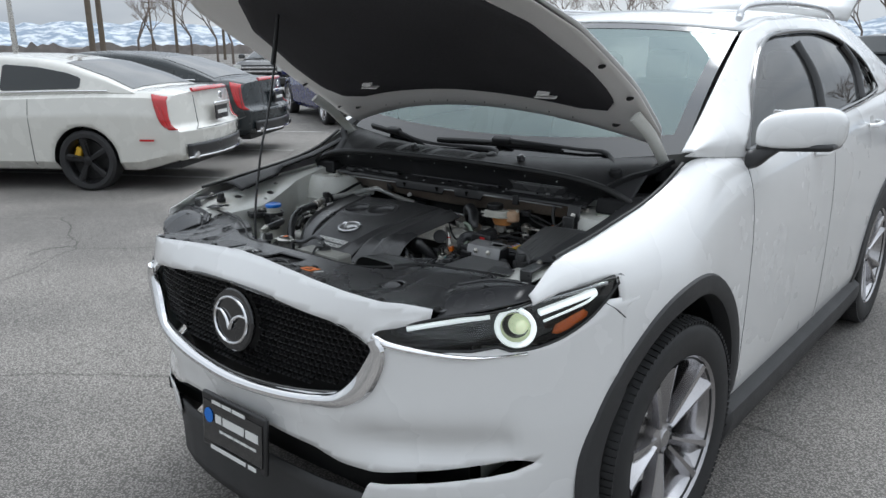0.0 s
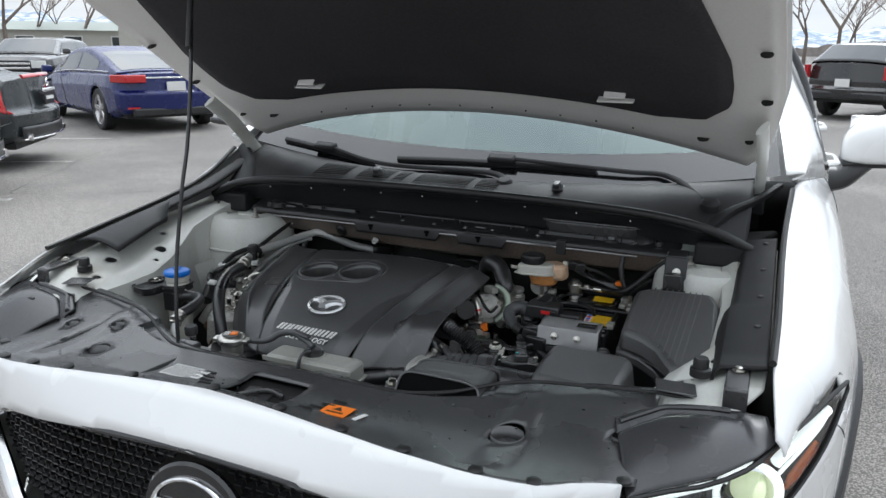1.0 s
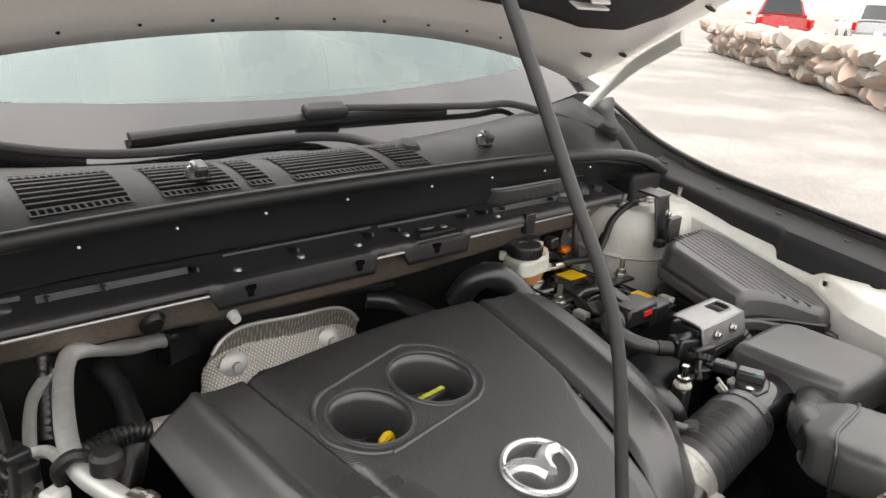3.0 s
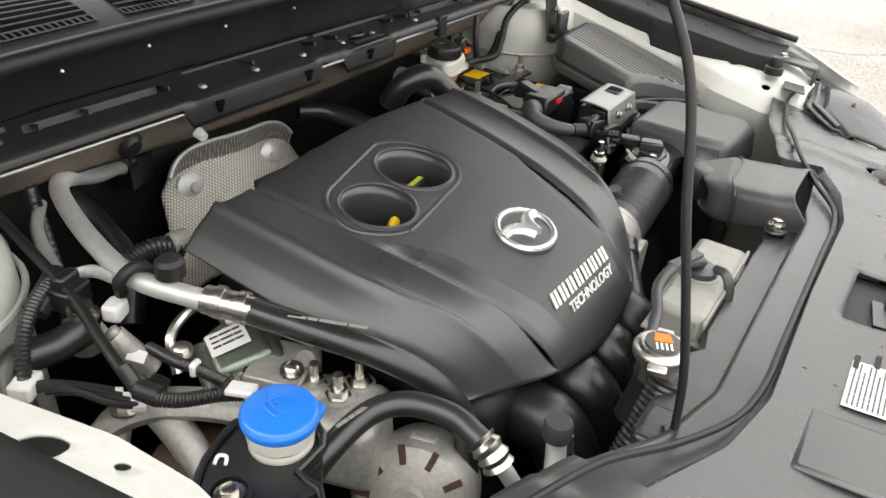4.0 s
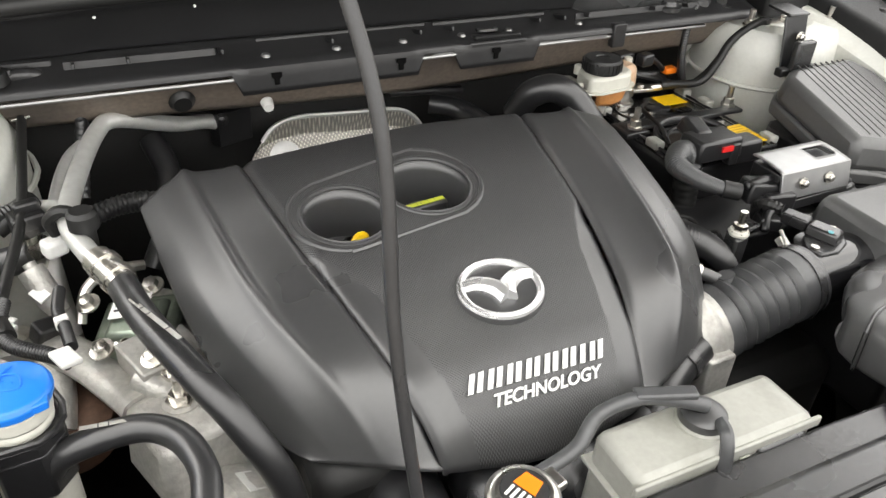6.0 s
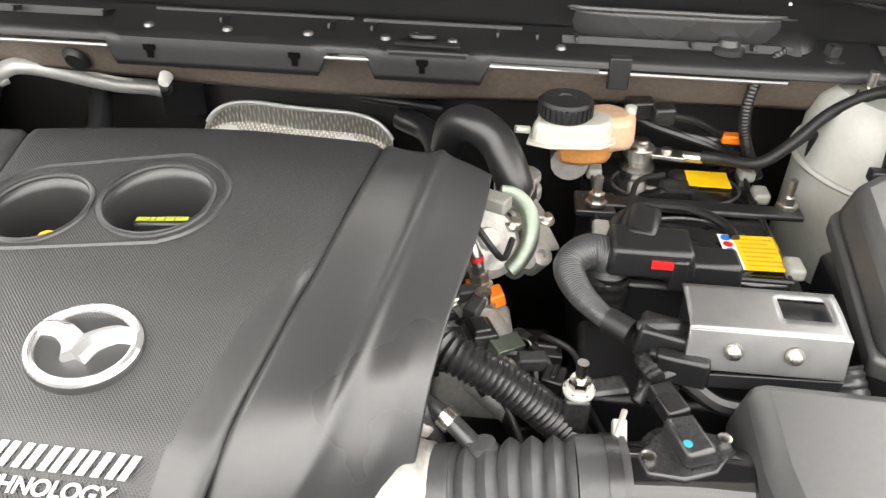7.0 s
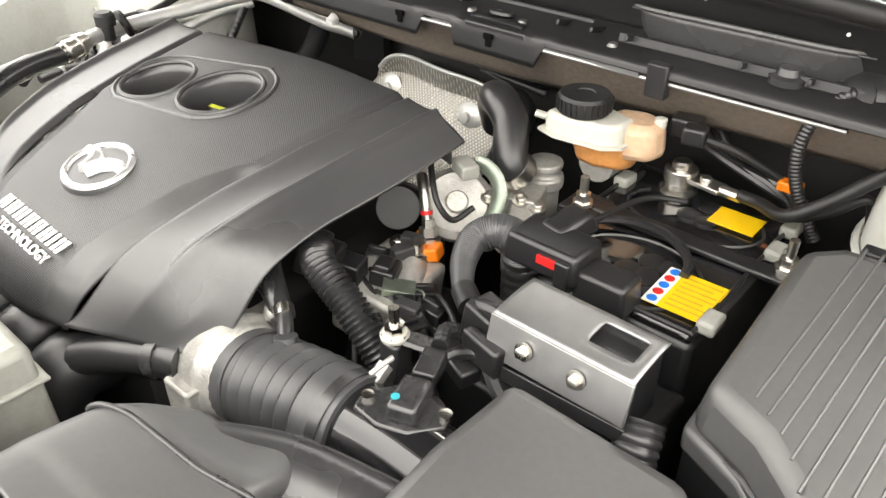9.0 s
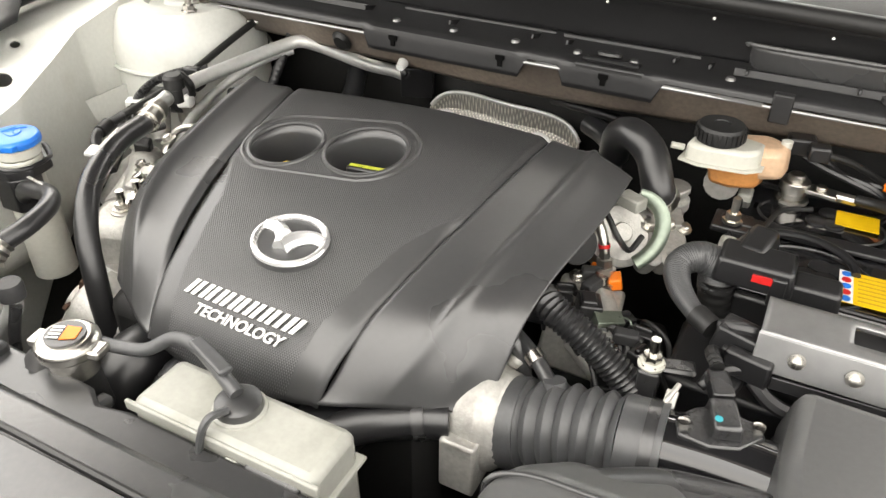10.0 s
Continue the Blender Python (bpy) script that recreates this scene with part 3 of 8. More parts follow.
# headlights, each with its lamp, guides and reflector
def headlight(s):
    q = lambda x, z, d=0.0: front(x, z) * 1.0 + Vector((0, d, 0))
    fl = lambda v: Vector((s * v.x, v.y, v.z))
    body = sheet(lambda x, z: fl(q(x, z, 0.055)), frange(.48, .885, 30), frange(.82, .985, 14), lambda x, z: -sd_l(x, z) + 0.004)
    h = part("headlight", body, GLOSSB, car, "slim headlight with a lit projector", thick=0.003)
    part("lens", sheet(lambda x, z: fl(q(x, z, 0.002)), frange(.48, .885, 40), frange(.82, .985, 18), lambda x, z: -sd_l(x, z)), LENS, h)
    c = fl(q(.735, .892, 0.030))
    ax = (s * 0.45, -0.9, 0.05)
    part("projector_ring", lathe([(.030, -.024), (.047, .0), (.050, .010), (.046, .013), (.042, .009), (.033, -.012)], axis(c, ax), 40, caps=False), GUIDE, h, "white ring light guide")
    part("projector_shroud", lathe([(.040, .006), (.036, .009), (.033, .004), (.029, -.014)], axis(c, ax), 40, caps=False), CHROME, h)
    part("projector_lens", lathe([(0, .016), (.011, .014), (.019, .007), (.0245, -.006), (.0245, -.02), (0, -.02)], axis(c + Vector((s * .006, 0, .004)), ax), 32), LAMPON, h, "lit pale green projector lens")
    part("light_guide", tube([fl(q(x, z, 0.018)) for x, z in ((.54, .888), (.612, .902), (.652, .911), (.694, .921))], 0.0055, 8, flat=1.3), GUIDE, h)
    part("light_guide", tube([fl(q(x, z, 0.012)) for x, z in ((.770, .922), (.804, .937), (.838, .953))], 0.0075, 8, flat=1.2), GUIDE, h)
    part("light_guide", tube([fl(q(x, z, 0.012)) for x, z in ((.776, .899), (.804, .914), (.828, .929), (.840, .945))], 0.0032, 8), GUIDE, h)
    # added silver strip imitates the lens reflection along the lamp's top edge
    part("lens_reflection_strip", ribbon([fl(q(x, z, 0.010)) for x, z in ((.74, .940), (.78, .952), (.82, .962), (.852, .968))], 0.010, 0.003), SATCHR, h, "silver strip as the reflection in the lens")
    for k in range(4):
        part("bezel_rib", tube([fl(q(x, z - k * .011, 0.030)) for x, z in ((.52, .878), (.60, .888), (.67, .894))], 0.002, 6), GLOSSB, h)
    part("side_reflector", sheet(lambda x, z: fl(q(x, z, 0.010)), frange(.775, .845, 16), frange(.850, .93, 16), lambda x, z: -poly_sd([(.786, .857), (.791, .885), (.833, .919), (.829, .893), (.806, .868)])(x, z)), AMBER, h, "amber side reflector", thick=0.004)
    part("fender_seam", tube([fl(q(x, z, -.001)) for x, z in ((.853, .923), (.866, .900), (.874, .880), (.884, .83))], 0.0022, 6, 4), DARK, car)
    return h


for s in (-1, 1):
    headlight(s)
for s in (-1, 1):
    part("seam_gasket", tube([Vector((s * p.x, p.y - .002, p.z)) for p in (front(x, z) for x, z in LAMPP + LAMPP[:1])], 0.0035, 6, 2), RUBBER, car)

# body sides: fender, doors and quarter in one skin
STATIONS = [
    (.335, [(.66, .25), (.72, .40), (.73, .6), (.745, .8), (.76, .90), (.772, .945), (.771, .957), (.767, .965)]),
    (.45, [(.78, .25), (.80, .40), (.805, .6), (.812, .8), (.815, .90), (.805, .970), (.788, 1.005), (.752, 1.030)]),
    (.60, [(.80, .25), (.855, .40), (.872, .6), (.880, .8), (.878, .90), (.864, .965), (.83, 1.012), (.758, 1.046)]),
    (.90, [(.83, .25), (.895, .40), (.92, .6), (.926, .78), (.917, .905), (.888, .99), (.84, 1.048), (.760, 1.088)]),
    (1.06, [(.84, .25), (.895, .40), (.912, .6), (.915, .79), (.909, .93), (.888, 1.03), (.842, 1.092), (.763, 1.130)]),
    (1.20, [(.845, .25), (.893, .40), (.905, .6), (.905, .8), (.902, .95), (.888, 1.06), (.845, 1.140), (.770, 1.192)]),
    (1.45, [(.85, .25), (.888, .37), (.900, .55), (.905, .8), (.902, .95), (.890, 1.06), (.870, 1.13), (.848, 1.168)]),
    (2.80, [(.85, .25), (.888, .37), (.902, .55), (.908, .8), (.905, .98), (.893, 1.10), (.872, 1.19), (.850, 1.232)]),
    (3.60, [(.84, .25), (.90, .40), (.922, .6), (.928, .8), (.915, 1.0), (.89, 1.13), (.855, 1.22), (.822, 1.262)]),
    (4.10, [(.80, .30), (.865, .42), (.88, .6), (.888, .8), (.88, 1.0), (.852, 1.15), (.81, 1.25), (.785, 1.29)]),
    (4.45, [(.62, .36), (.68, .45), (.71, .6), (.725, .8), (.725, 1.0), (.705, 1.15), (.68, 1.25), (.655, 1.29)]),
]


GRID_Y = np.linspace(.25, 4.55, 345)
LINES = np.array([[np.interp(GRID_Y, [q[0] for q in STATIONS], [q[1][j][c] for q in STATIONS]) for c in (0, 1)] for j in range(8)])
SOFT = np.hanning(19) / np.hanning(19).sum()
LINES = np.array([[np.convolve(np.pad(line, 9, mode="edge"), SOFT, "valid") for line in row] for row in LINES])


def side(y, v):
    """Body side at length y; v runs 0 at the sill to 7 at the top edge."""
    k = min(max(v, 0), 7)
    i = min(int(k), 6)
    t = k - i
    g = min(max((y - .25) / .0125, 0), 343.999)
    n = int(g)
    w = g - n
    a, b, d, e = (LINES[j, :, n] * (1 - w) + LINES[j, :, n + 1] * w for j in (max(i - 1, 0), i, i + 1, min(i + 2, 7)))
    p = 0.5 * (2 * b + (d - a) * t + (2 * a - 5 * b + 4 * d - e) * t * t + (3 * b - a - 3 * d + e) * t ** 3)
    return Vector((p[0], y, p[1]))


def keep_side(y, v):
    p = side(y, v)
    d = min(math.hypot(y - a, p.z - c) - 0.437 for a, c in ARCH)
    if y < 0.66:
        lamp_top = interp(y, [(.2, .945), (.31, .951), (.45, .966), (.60, .982)])
        d = min(d, max(p.z - lamp_top, y - 0.588))
    return d


for s in (-1, 1):
    f = lambda y, v: Vector((s * side(y, v).x, y, side(y, v).z))
    part("body_side", sheet(f, frange(.335, 4.45, 210), frange(0, 7, 56), keep_side, .135), WHITE, car, "white pearl body side", thick=0.004)
    for ax, az in ARCH:
        arc = [(math.radians(a)) for a in range(-34, 215, 3)]
        bmw = bmesh.new()
        rows = []
        for a in arc:
            row = []
            for rr, off in ((.404, -.05), (.406, .004), (.420, .012), (.462, .010), (.470, -.004)):
                yy, zz = ax + rr * math.cos(a), az + rr * math.sin(a)
                vv = min(frange(0, 7, 60), key=lambda v: abs(side(yy, v).z - zz))
                sx = side(min(max(yy, .605), 4.4), vv).x if yy > .605 else interp(yy, [(b, a) for a, b in NOSE])
                row.append(bmw.verts.new((s * (sx + off), yy, max(zz, .2))))
            rows.append(row)
        for a, b in zip(rows, rows[1:]):
            for j in range(4):
                bmw.faces.new((a[j], a[j + 1], b[j + 1], b[j]))
        part("wheel_arch_trim", bmw, CLAD, car, "grey plastic wheel arch trim")
        part("wheel_well", sheet(lambda a, x: Vector((s * x, ax + .412 * math.cos(a), az + .412 * math.sin(a))), frange(math.radians(-30), math.radians(210), 24), frange(.52, .86, 2)), DARK, car)
        part("inner_well", lathe([(0, 0), (.41, 0), (.41, .01), (0, .01)], pose(s * .56, ax, az, 0, 90, 0), 24), DARK, car)
    part("sill_trim", sheet(lambda y, v: Vector((s * (side(y, 0).x + .025 * math.sin(v * math.pi) + (.045 if v < .8 else .02)), y, .20 + .17 * v)), frange(1.32, 3.20, 30), frange(0, 1, 6)), CLAD, car, "grey plastic sill trim", thick=0.006)
    # door seams and handles
    for yy in (1.44, 2.42):
        part("door_gap", tube([f(yy, v) + Vector((s * .0005, 0, 0)) for v in frange(0.9, 6.9, 14)], 0.0028, 6, 2), DARK, car)
    for yy, vv in ((2.22, 5.3), (3.12, 5.3)):
        p = f(yy, vv)
        h = part("door_handle", tube([p + Vector((s * .004, -.085, 0)), p + Vector((s * .034, -.06, .002)), p + Vector((s * .038, 0, .004)), p + Vector((s * .034, .06, .006)), p + Vector((s * .004, .085, .008))], 0.013, 10, 5, flat=0.7), WHITE, car, "white pull handle")
        part("handle_cup", lathe([(0, -.004), (.04, -.002), (.045, .002), (0, .0005)], axis(p, (s, 0, .15)), 20), WHITE, h)

# upper sides with the window opening cut through
RAIL = [(1.17, .752, 1.208), (1.35, .728, 1.295), (1.60, .690, 1.425), (1.915, .640, 1.572), (2.2, .630, 1.622), (2.7, .620, 1.645), (3.3, .605, 1.635), (3.8, .575, 1.595), (4.15, .56, 1.50), (4.40, .56, 1.40)]
BELT = [(1.17, .765, 1.198), (1.45, .848, 1.168), (2.80, .850, 1.232), (3.60, .822, 1.262), (4.10, .785, 1.29), (4.40, .66, 1.29)]


def upper(y, v):
    a = Vector((interp(y, [r[:2] for r in BELT]), y, interp(y, [(r[0], r[2]) for r in BELT])))
    b = Vector((interp(y, [r[:2] for r in RAIL]), y, interp(y, [(r[0], r[2]) for r in RAIL])))
    p = a.lerp(b, v)
    return p + Vector((.030 * math.sin(v * math.pi), 0, .012 * math.sin(v * math.pi)))


WINDOW = [(1.475, 1.19), (1.70, 1.375), (1.96, 1.515), (2.2, 1.563), (2.7, 1.578), (3.05, 1.545), (3.30, 1.45), (3.43, 1.335), (3.40, 1.285), (2.8, 1.25), (1.8, 1.198)]
sd_w = poly_sd(WINDOW)
for s in (-1, 1):
    f = lambda y, v: Vector((s * upper(y, v).x, y, upper(y, v).z))
    part("upper_side", sheet(f, frange(1.17, 4.40, 150), frange(0, 1, 24), lambda y, v: sd_w(y, upper(y, v).z), .4), WHITE, car, "white window frame and pillars", thick=0.004)
    for y0, y1, mt in ((1.45, 2.38, SIDEGLASS), (2.38, 3.10, PRIVACY), (3.10, 3.47, PRIVACY)):
        g = part("side_window", sheet(lambda y, v: f(y, v) - Vector((s * .010, 0, .002)), frange(y0, y1, 40), frange(0, 1, 20), lambda y, v: -sd_w(y, upper(y, v).z) + .012, .4), mt, car, "clear front door window" if mt is SIDEGLASS else "dark privacy window")
        g.visible_shadow = False
    zv = lambda y, z: f(y, min(frange(0, 1, 80), key=lambda v: abs(upper(y, v).z - z)))
    part("window_seal", tube([zv(y, z) + Vector((s * .002, 0, 0)) for y, z in WINDOW + WINDOW[:1]], 0.010, 8, 3), GLOSSB, car, "black window seal")
    part("window_chrome", tube([zv(y, z) + Vector((s * .006, 0, -.012)) for y, z in (WINDOW[0], WINDOW[-1], WINDOW[-2], WINDOW[-3], WINDOW[-4])], 0.006, 8, 6), CHROME, car, "chrome waist strip")
    for yy, lean in ((2.38, .10), (3.10, .22)):
        part("pillar_trim", tube([f(yy, .06), f(yy + lean * .2, .40), f(yy - lean * .1, .74 if yy < 3 else .66)], 0.018, 8, 4, flat=.35), GLOSSB, car, "black pillar trim")
    # mirror
    mm = Vector((s * 1.00, 1.50, 1.255))
    bmm = bmesh.new()
    bmesh.ops.create_icosphere(bmm, subdivisions=4, radius=1)
    for v in bmm.verts:
        c = v.co.copy()
        k = lambda a, p: math.copysign(abs(a) ** p, a)
        x, y, z = k(c.x, .7) * .125, k(c.y, .8) * .075, k(c.z, .75) * .078
        if y > .045:
            y = .045
        z += .015 * (x / .125)
        if z < -.035:
            z = -.035 + (z + .035) * .3
        v.co = (s * x + mm.x, y + mm.y + .03 * x / .125, z + mm.z)
    mi = part("wing_mirror", bmm, WHITE, car, "white door mirror")
    part("mirror_foot", tube([(s * .862, 1.46, 1.165), (s * .885, 1.455, 1.172), (s * .91, 1.46, 1.195), (s * .935, 1.48, 1.215)], (.036, .030), 12, 5, flat=.7), BLACK, mi, "black mirror foot")
    part("mirror_base", box((s * .995, 1.505, 1.212), (.225, .125, .022), (0, -s * 4, 0), taper=1.04), BLACK, mi, bevel=.010)
    part("mirror_glass", box((s * .995, 1.548, 1.262), (.20, .004, .115)), CHROME, mi, bevel=.002)
    # roof rail
    part("roof_rail", tube([(s * .60, 1.98, 1.618), (s * .595, 2.08, 1.668), (s * .590, 2.6, 1.695), (s * .575, 3.2, 1.690), (s * .56, 3.42, 1.668), (s * .555, 3.5, 1.635)], 0.014, 10, 6), SATCHR, car, "silver roof rail")

# roof, glass, cabin
part("roof", sheet(lambda u, y: Vector((u * interp(y, [r[:2] for r in RAIL]), y - .07 * (1 - u * u) * (y < 2.2) * max(0, (2.2 - y) / .3), interp(y, [(r[0], r[2]) for r in RAIL]) + .045 * (1 - u * u))), frange(-1, 1, 20), frange(1.915, 3.85, 24)), WHITE, car, "white roof panel", thick=0.006)
part("sunroof", sheet(lambda u, y: Vector((u * .40, y, interp(y, [(r[0], r[2]) for r in RAIL]) + .05 * (1 - u * u * .4))), frange(-1, 1, 8), frange(2.05, 2.55, 6)), GLOSSB, car, "dark glass sunroof")


def shield(u, v):
    b = Vector((u * .742, 1.150 + .060 * u * u, 1.142 + .058 * u * u))
    t = Vector((u * .628, 1.845 + .07 * u * u, 1.612 - .040 * u * u))
    return b.lerp(t, v) + Vector((0, -.010, .022)) * math.sin(v * math.pi)


ws = part("windscreen", sheet(shield, frange(-1, 1, 30), frange(0, 1, 16)), GLASS, car, "raked windscreen reflecting the cloudy sky")
ws.visible_shadow = False
part("windscreen_band", join(sheet(lambda u, v: shield(u, v) - Vector((0, .003, -.0005)), frange(-1, -.93, 2), frange(0, 1, 16)), sheet(lambda u, v: shield(u, v) - Vector((0, .003, -.0005)), frange(.93, 1, 2), frange(0, 1, 16)), sheet(lambda u, v: shield(u, v) - Vector((0, .003, -.0005)), frange(-1, 1, 20), frange(.95, 1, 2)), sheet(lambda u, v: shield(u, v) - Vector((0, .003, -.0005)), frange(-1, 1, 30), frange(0, .125, 3))), GLOSSB, car, "black printed glass border")
cab = [(-.70, 1.40), (.70, 1.40), (.74, 4.2), (-.74, 4.2)]
part("cabin_floor", prism(cab, .40, .45), CABIN, car, smooth=False)
part("dashboard", sheet(lambda u, v: Vector((u * .70, 1.17 + .10 * u * u + v * .62, 1.125 + .02 * math.sin(v * 3) - .20 * max(0, v - .75) * 4)), frange(-1, 1, 16), frange(0, 1, 8)), CABIN, car, "dark dashboard top", thick=.02)
for x in (-.36, .36):
    for y in (2.30, 3.15):
        st = part("seat", box((x, y, .70), (.50, .52, .20)), SEATM, car, "pale leather seat", bevel=.05)
        part("seat_back", box((x, y + .27, 1.02), (.48, .16, .62), (-14, 0, 0), taper=.85), SEATM, st, bevel=.05)
        part("head_restraint", box((x, y + .36, 1.40), (.26, .10, .17), (-10, 0, 0)), SEATM, st, bevel=.04)
# added dark panel keeps the sky in the open tailgate out of the windscreen
part("rear_sky_blocker", prism([(-.60, 3.74), (.60, 3.74), (.60, 3.78), (-.60, 3.78)], .40, 1.58), CABIN, car, smooth=False)
part("rear_bumper", sheet(lambda u, z: Vector((u * .66, 4.50 - .06 * u * u + .03 * math.sin((z - .3) * 5), z)), frange(-1, 1, 16), frange(.32, .90, 8)), WHITE, car, "white rear bumper", thick=.01)
part("headlining", sheet(lambda u, y: Vector((u * .60, y, interp(y, [(r[0], r[2]) for r in RAIL]) - .03)), frange(-1, 1, 4), frange(2.0, 3.8, 6)), SEATM, car)
gate = part("tailgate", sheet(lambda u, v: Vector((u * (.56 + .02 * v), 3.80 + .78 * v - .06 * u * u * v, 1.66 + .44 * v + .045 * (1 - u * u) + .03 * math.sin(v * 3.1))), frange(-1, 1, 16), frange(0, 1, 14)), WHITE, car, "white tailgate raised open", thick=.05)
part("tailgate_spoiler", box((0, 4.02, 1.79), (1.10, .20, .03), (25, 0, 0)), WHITE, gate, bevel=.01)
part("underbody", prism([(-.78, .55), (.78, .55), (.80, 4.3), (-.80, 4.3)], .22, .30), DARK, car, smooth=False)

# wheels
def wheel(name, s, y, steer=0.0, r=WR, rim=0.262, spokes=10, rimmat=None, tyre_w=.225):
    base = pose(s * .795, y, r, 0, 0, steer) @ pose(0, 0, 0, 0, 90 * s, 0)
    w = tyre_w / 2
    ty = lathe([(rim - .01, -w * .8), (rim + .012, -w * .95), (r - .035, -w), (r - .012, -w * .9), (r - .002, -w * .72), (r, -w * .3), (r, w * .3), (r - .002, w * .72), (r - .012, w * .9), (r - .035, w), (rim + .012, w * .95), (rim - .01, w * .8)], base, 64, caps=False)
    grp = part(name, ty, TYRE, car, "road wheel with a multi-spoke alloy rim")
    tr = bmesh.new()
    for q, count, hw in ((-.80, 110, .0082), (-.42, 76, .0135), (0, 76, .0135), (.42, 76, .0135), (.80, 110, .0082)):
        for i in range(count):
            m = base @ pose(0, 0, 0, 0, 0, (i + (.5 if abs(q) == .42 else 0)) * 360 / count) @ pose(r - (.004 if abs(q) > .7 else -.0005), 0, q * w, 0, (-14 if q > .7 else 14 if q < -.7 else 0), 0)
            vs = [tr.verts.new(m @ Vector((x, yy, zz))) for x in (-.005, .003) for yy, zz in ((-hw, -.019), (hw, -.016), (hw, .019), (-hw, .016))]
            for fc in ((4, 5, 6, 7), (0, 1, 5, 4), (1, 2, 6, 5), (2, 3, 7, 6), (3, 0, 4, 7)):
                tr.faces.new([vs[k] for k in fc])
    part("tread", tr, TYRE, grp, smooth=False)
    rm = lathe([(rim - .03, -w * .7), (rim - .028, w * .2), (rim - .016, w * .72), (rim + .004, w * .92), (rim + .006, w * .80), (rim - .012, w * .6)], base, 64, caps=False)
    part("rim", rm, rimmat or RIMM, grp, "bright alloy rim")
    for i in range(spokes):
        a = 360 / spokes * i
        tw = 9 if i % 2 else -9
        m = base @ pose(0, 0, 0, 0, 0, a)
        m2 = Matrix.Rotation(radians(tw), 4, "Z")
        bm = bmesh.new()
        prev = None
        side_ = 1 if i % 2 else -1
        for t, wd in ((.050, .016), (.10, .017), (.16, .021), (.21, .027), (rim - .010, .036)):
            zc = w * (.52 + .36 * (t / rim))
            ring = [bm.verts.new(m @ m2 @ Vector((t, side_ * yy * wd, zc + zz))) for yy, zz in ((-1, -.035), (-.72, 0), (-.15, .003), (.30, -.012), (1, -.034))]
            if prev:
                for j in range(4):
                    bm.faces.new((prev[j], prev[j + 1], ring[j + 1], ring[j]))
            prev = ring
        part("spoke", bm, rimmat or RIMM, grp, angle=20)
    part("hub_cap", lathe([(0, w * .62), (.026, w * .62), (.030, w * .58), (.060, w * .52), (.066, w * .30), (.066, 0)], base, 24), rimmat or RIMM, grp)
    part("brake_disc", lathe([(.06, -.01), (.16, -.01), (.16, .01), (.06, .01)], base, 32), STEEL, grp)
    part("rim_back", lathe([(0, -w * .5), (rim - .02, -w * .5), (rim - .02, -w * .45), (0, -w * .45)], base, 32), DARK, grp)
    return grp


for s in (-1, 1):
    wheel("wheel", s, AXF, steer=-3, r=.378, rim=.264)
    wheel("wheel", s, AXR)

# ---- open bonnet ----
def hood_pt(u, v, lift=0.0):
    """u across, -1 to 1; v from the rear edge (0) to the front edge (1)."""
    w = interp(v, [(0, .665), (.08, .715), (.35, .735), (.7, .715), (.92, .655), (1, .600)])
    c = 1 - u * u
    s = v * (1.03 - .085 * (1 - c)) - .055 * c * (1 - v) * -1.0
    y = 1.195 - .090 * c * (1 - v) - s * .86 + .055 * c * (1 - v)
    z = 1.205 + s * .485 + .075 * c + .05 * math.sin(v * math.pi) * .5
    return Vector((u * w, y - lift * .48, z + lift * .86))


hood = part("bonnet", sheet(lambda u, v: hood_pt(u, v, .035), frange(-1, 1, 40), frange(0, 1, 30)), WHITE, car, "white bonnet propped wide open", thick=0.003)
part("bonnet_inner", sheet(lambda u, v: hood_pt(u * .992, .012 + v * .976, .012 if abs(u) > .93 or v > .95 or v < .03 else 0), frange(-1, 1, 48), frange(0, 1, 36)), HOODIN, hood, "plain white inner bonnet panel", thick=0.003)
PADO = mirror_poly([(0, .905), (.50, .90), (.66, .86), (.80, .70), (.865, .45), (.865, .27), (.80, .185), (.66, .150), (.3, .148), (0, .150)])
sd_p = poly_sd(PADO)


def pad_pt(u, v):
    d = -sd_p(u, v)
    return hood_pt(u, v, -.004 - .020 * min(1, max(0, d) / .05) + .006 * (.05 < d < .075))


part("bonnet_pad", sheet(pad_pt, frange(-.9, .9, 70), frange(.12, .93, 44), lambda u, v: -sd_p(u, v)), PAD, hood, "black felt sound pad", thick=0.004)
for u, v in ((-.50, .235), (.55, .235)):
    c = hood_pt(u, v, -.028)
    part("pad_bracket", join(box(c, (.078, .004, .036), (-62, 0, 0)), box(c + Vector((0, -.018, .013)), (.046, .004, .032), (-40, 0, 0))), HOODIN, hood, "white metal bracket in the pad", bevel=.003)
# near-black discs on the uncut panel paint the shade in its holes
for u, v, r in ((-.80, .10, .013), (.80, .10, .013), (.95, .33, .011), (.95, .52, .011), (-.95, .33, .011), (-.95, .52, .011), (.93, .14, .009), (-.93, .14, .009)) + tuple((k * .118, .07, .0022) for k in range(-5, 6)):
    part("bonnet_hole", lathe([(0, .001), (r, .001), (r, -.001), (0, -.001)], axis(hood_pt(u, v, -.006), (0, .48, -.86)), 14), DARK, hood)
for s in (-1, 1):
    part("bonnet_hinge", tube([(s * .700, 1.190, 1.150), (s * .700, 1.165, 1.176), (s * .700, 1.105, 1.232), (s * .698, 1.052, 1.276), (s * .694, .965, 1.330)], (.017, .019), 10, 6, flat=.35), PRIMER, hood, "white bonnet hinge")
    part("hinge_foot", box((s * .700, 1.170, 1.146), (.030, .075, .030), (28, 0, 0), taper=.7), SEALP, car, bevel=.004)
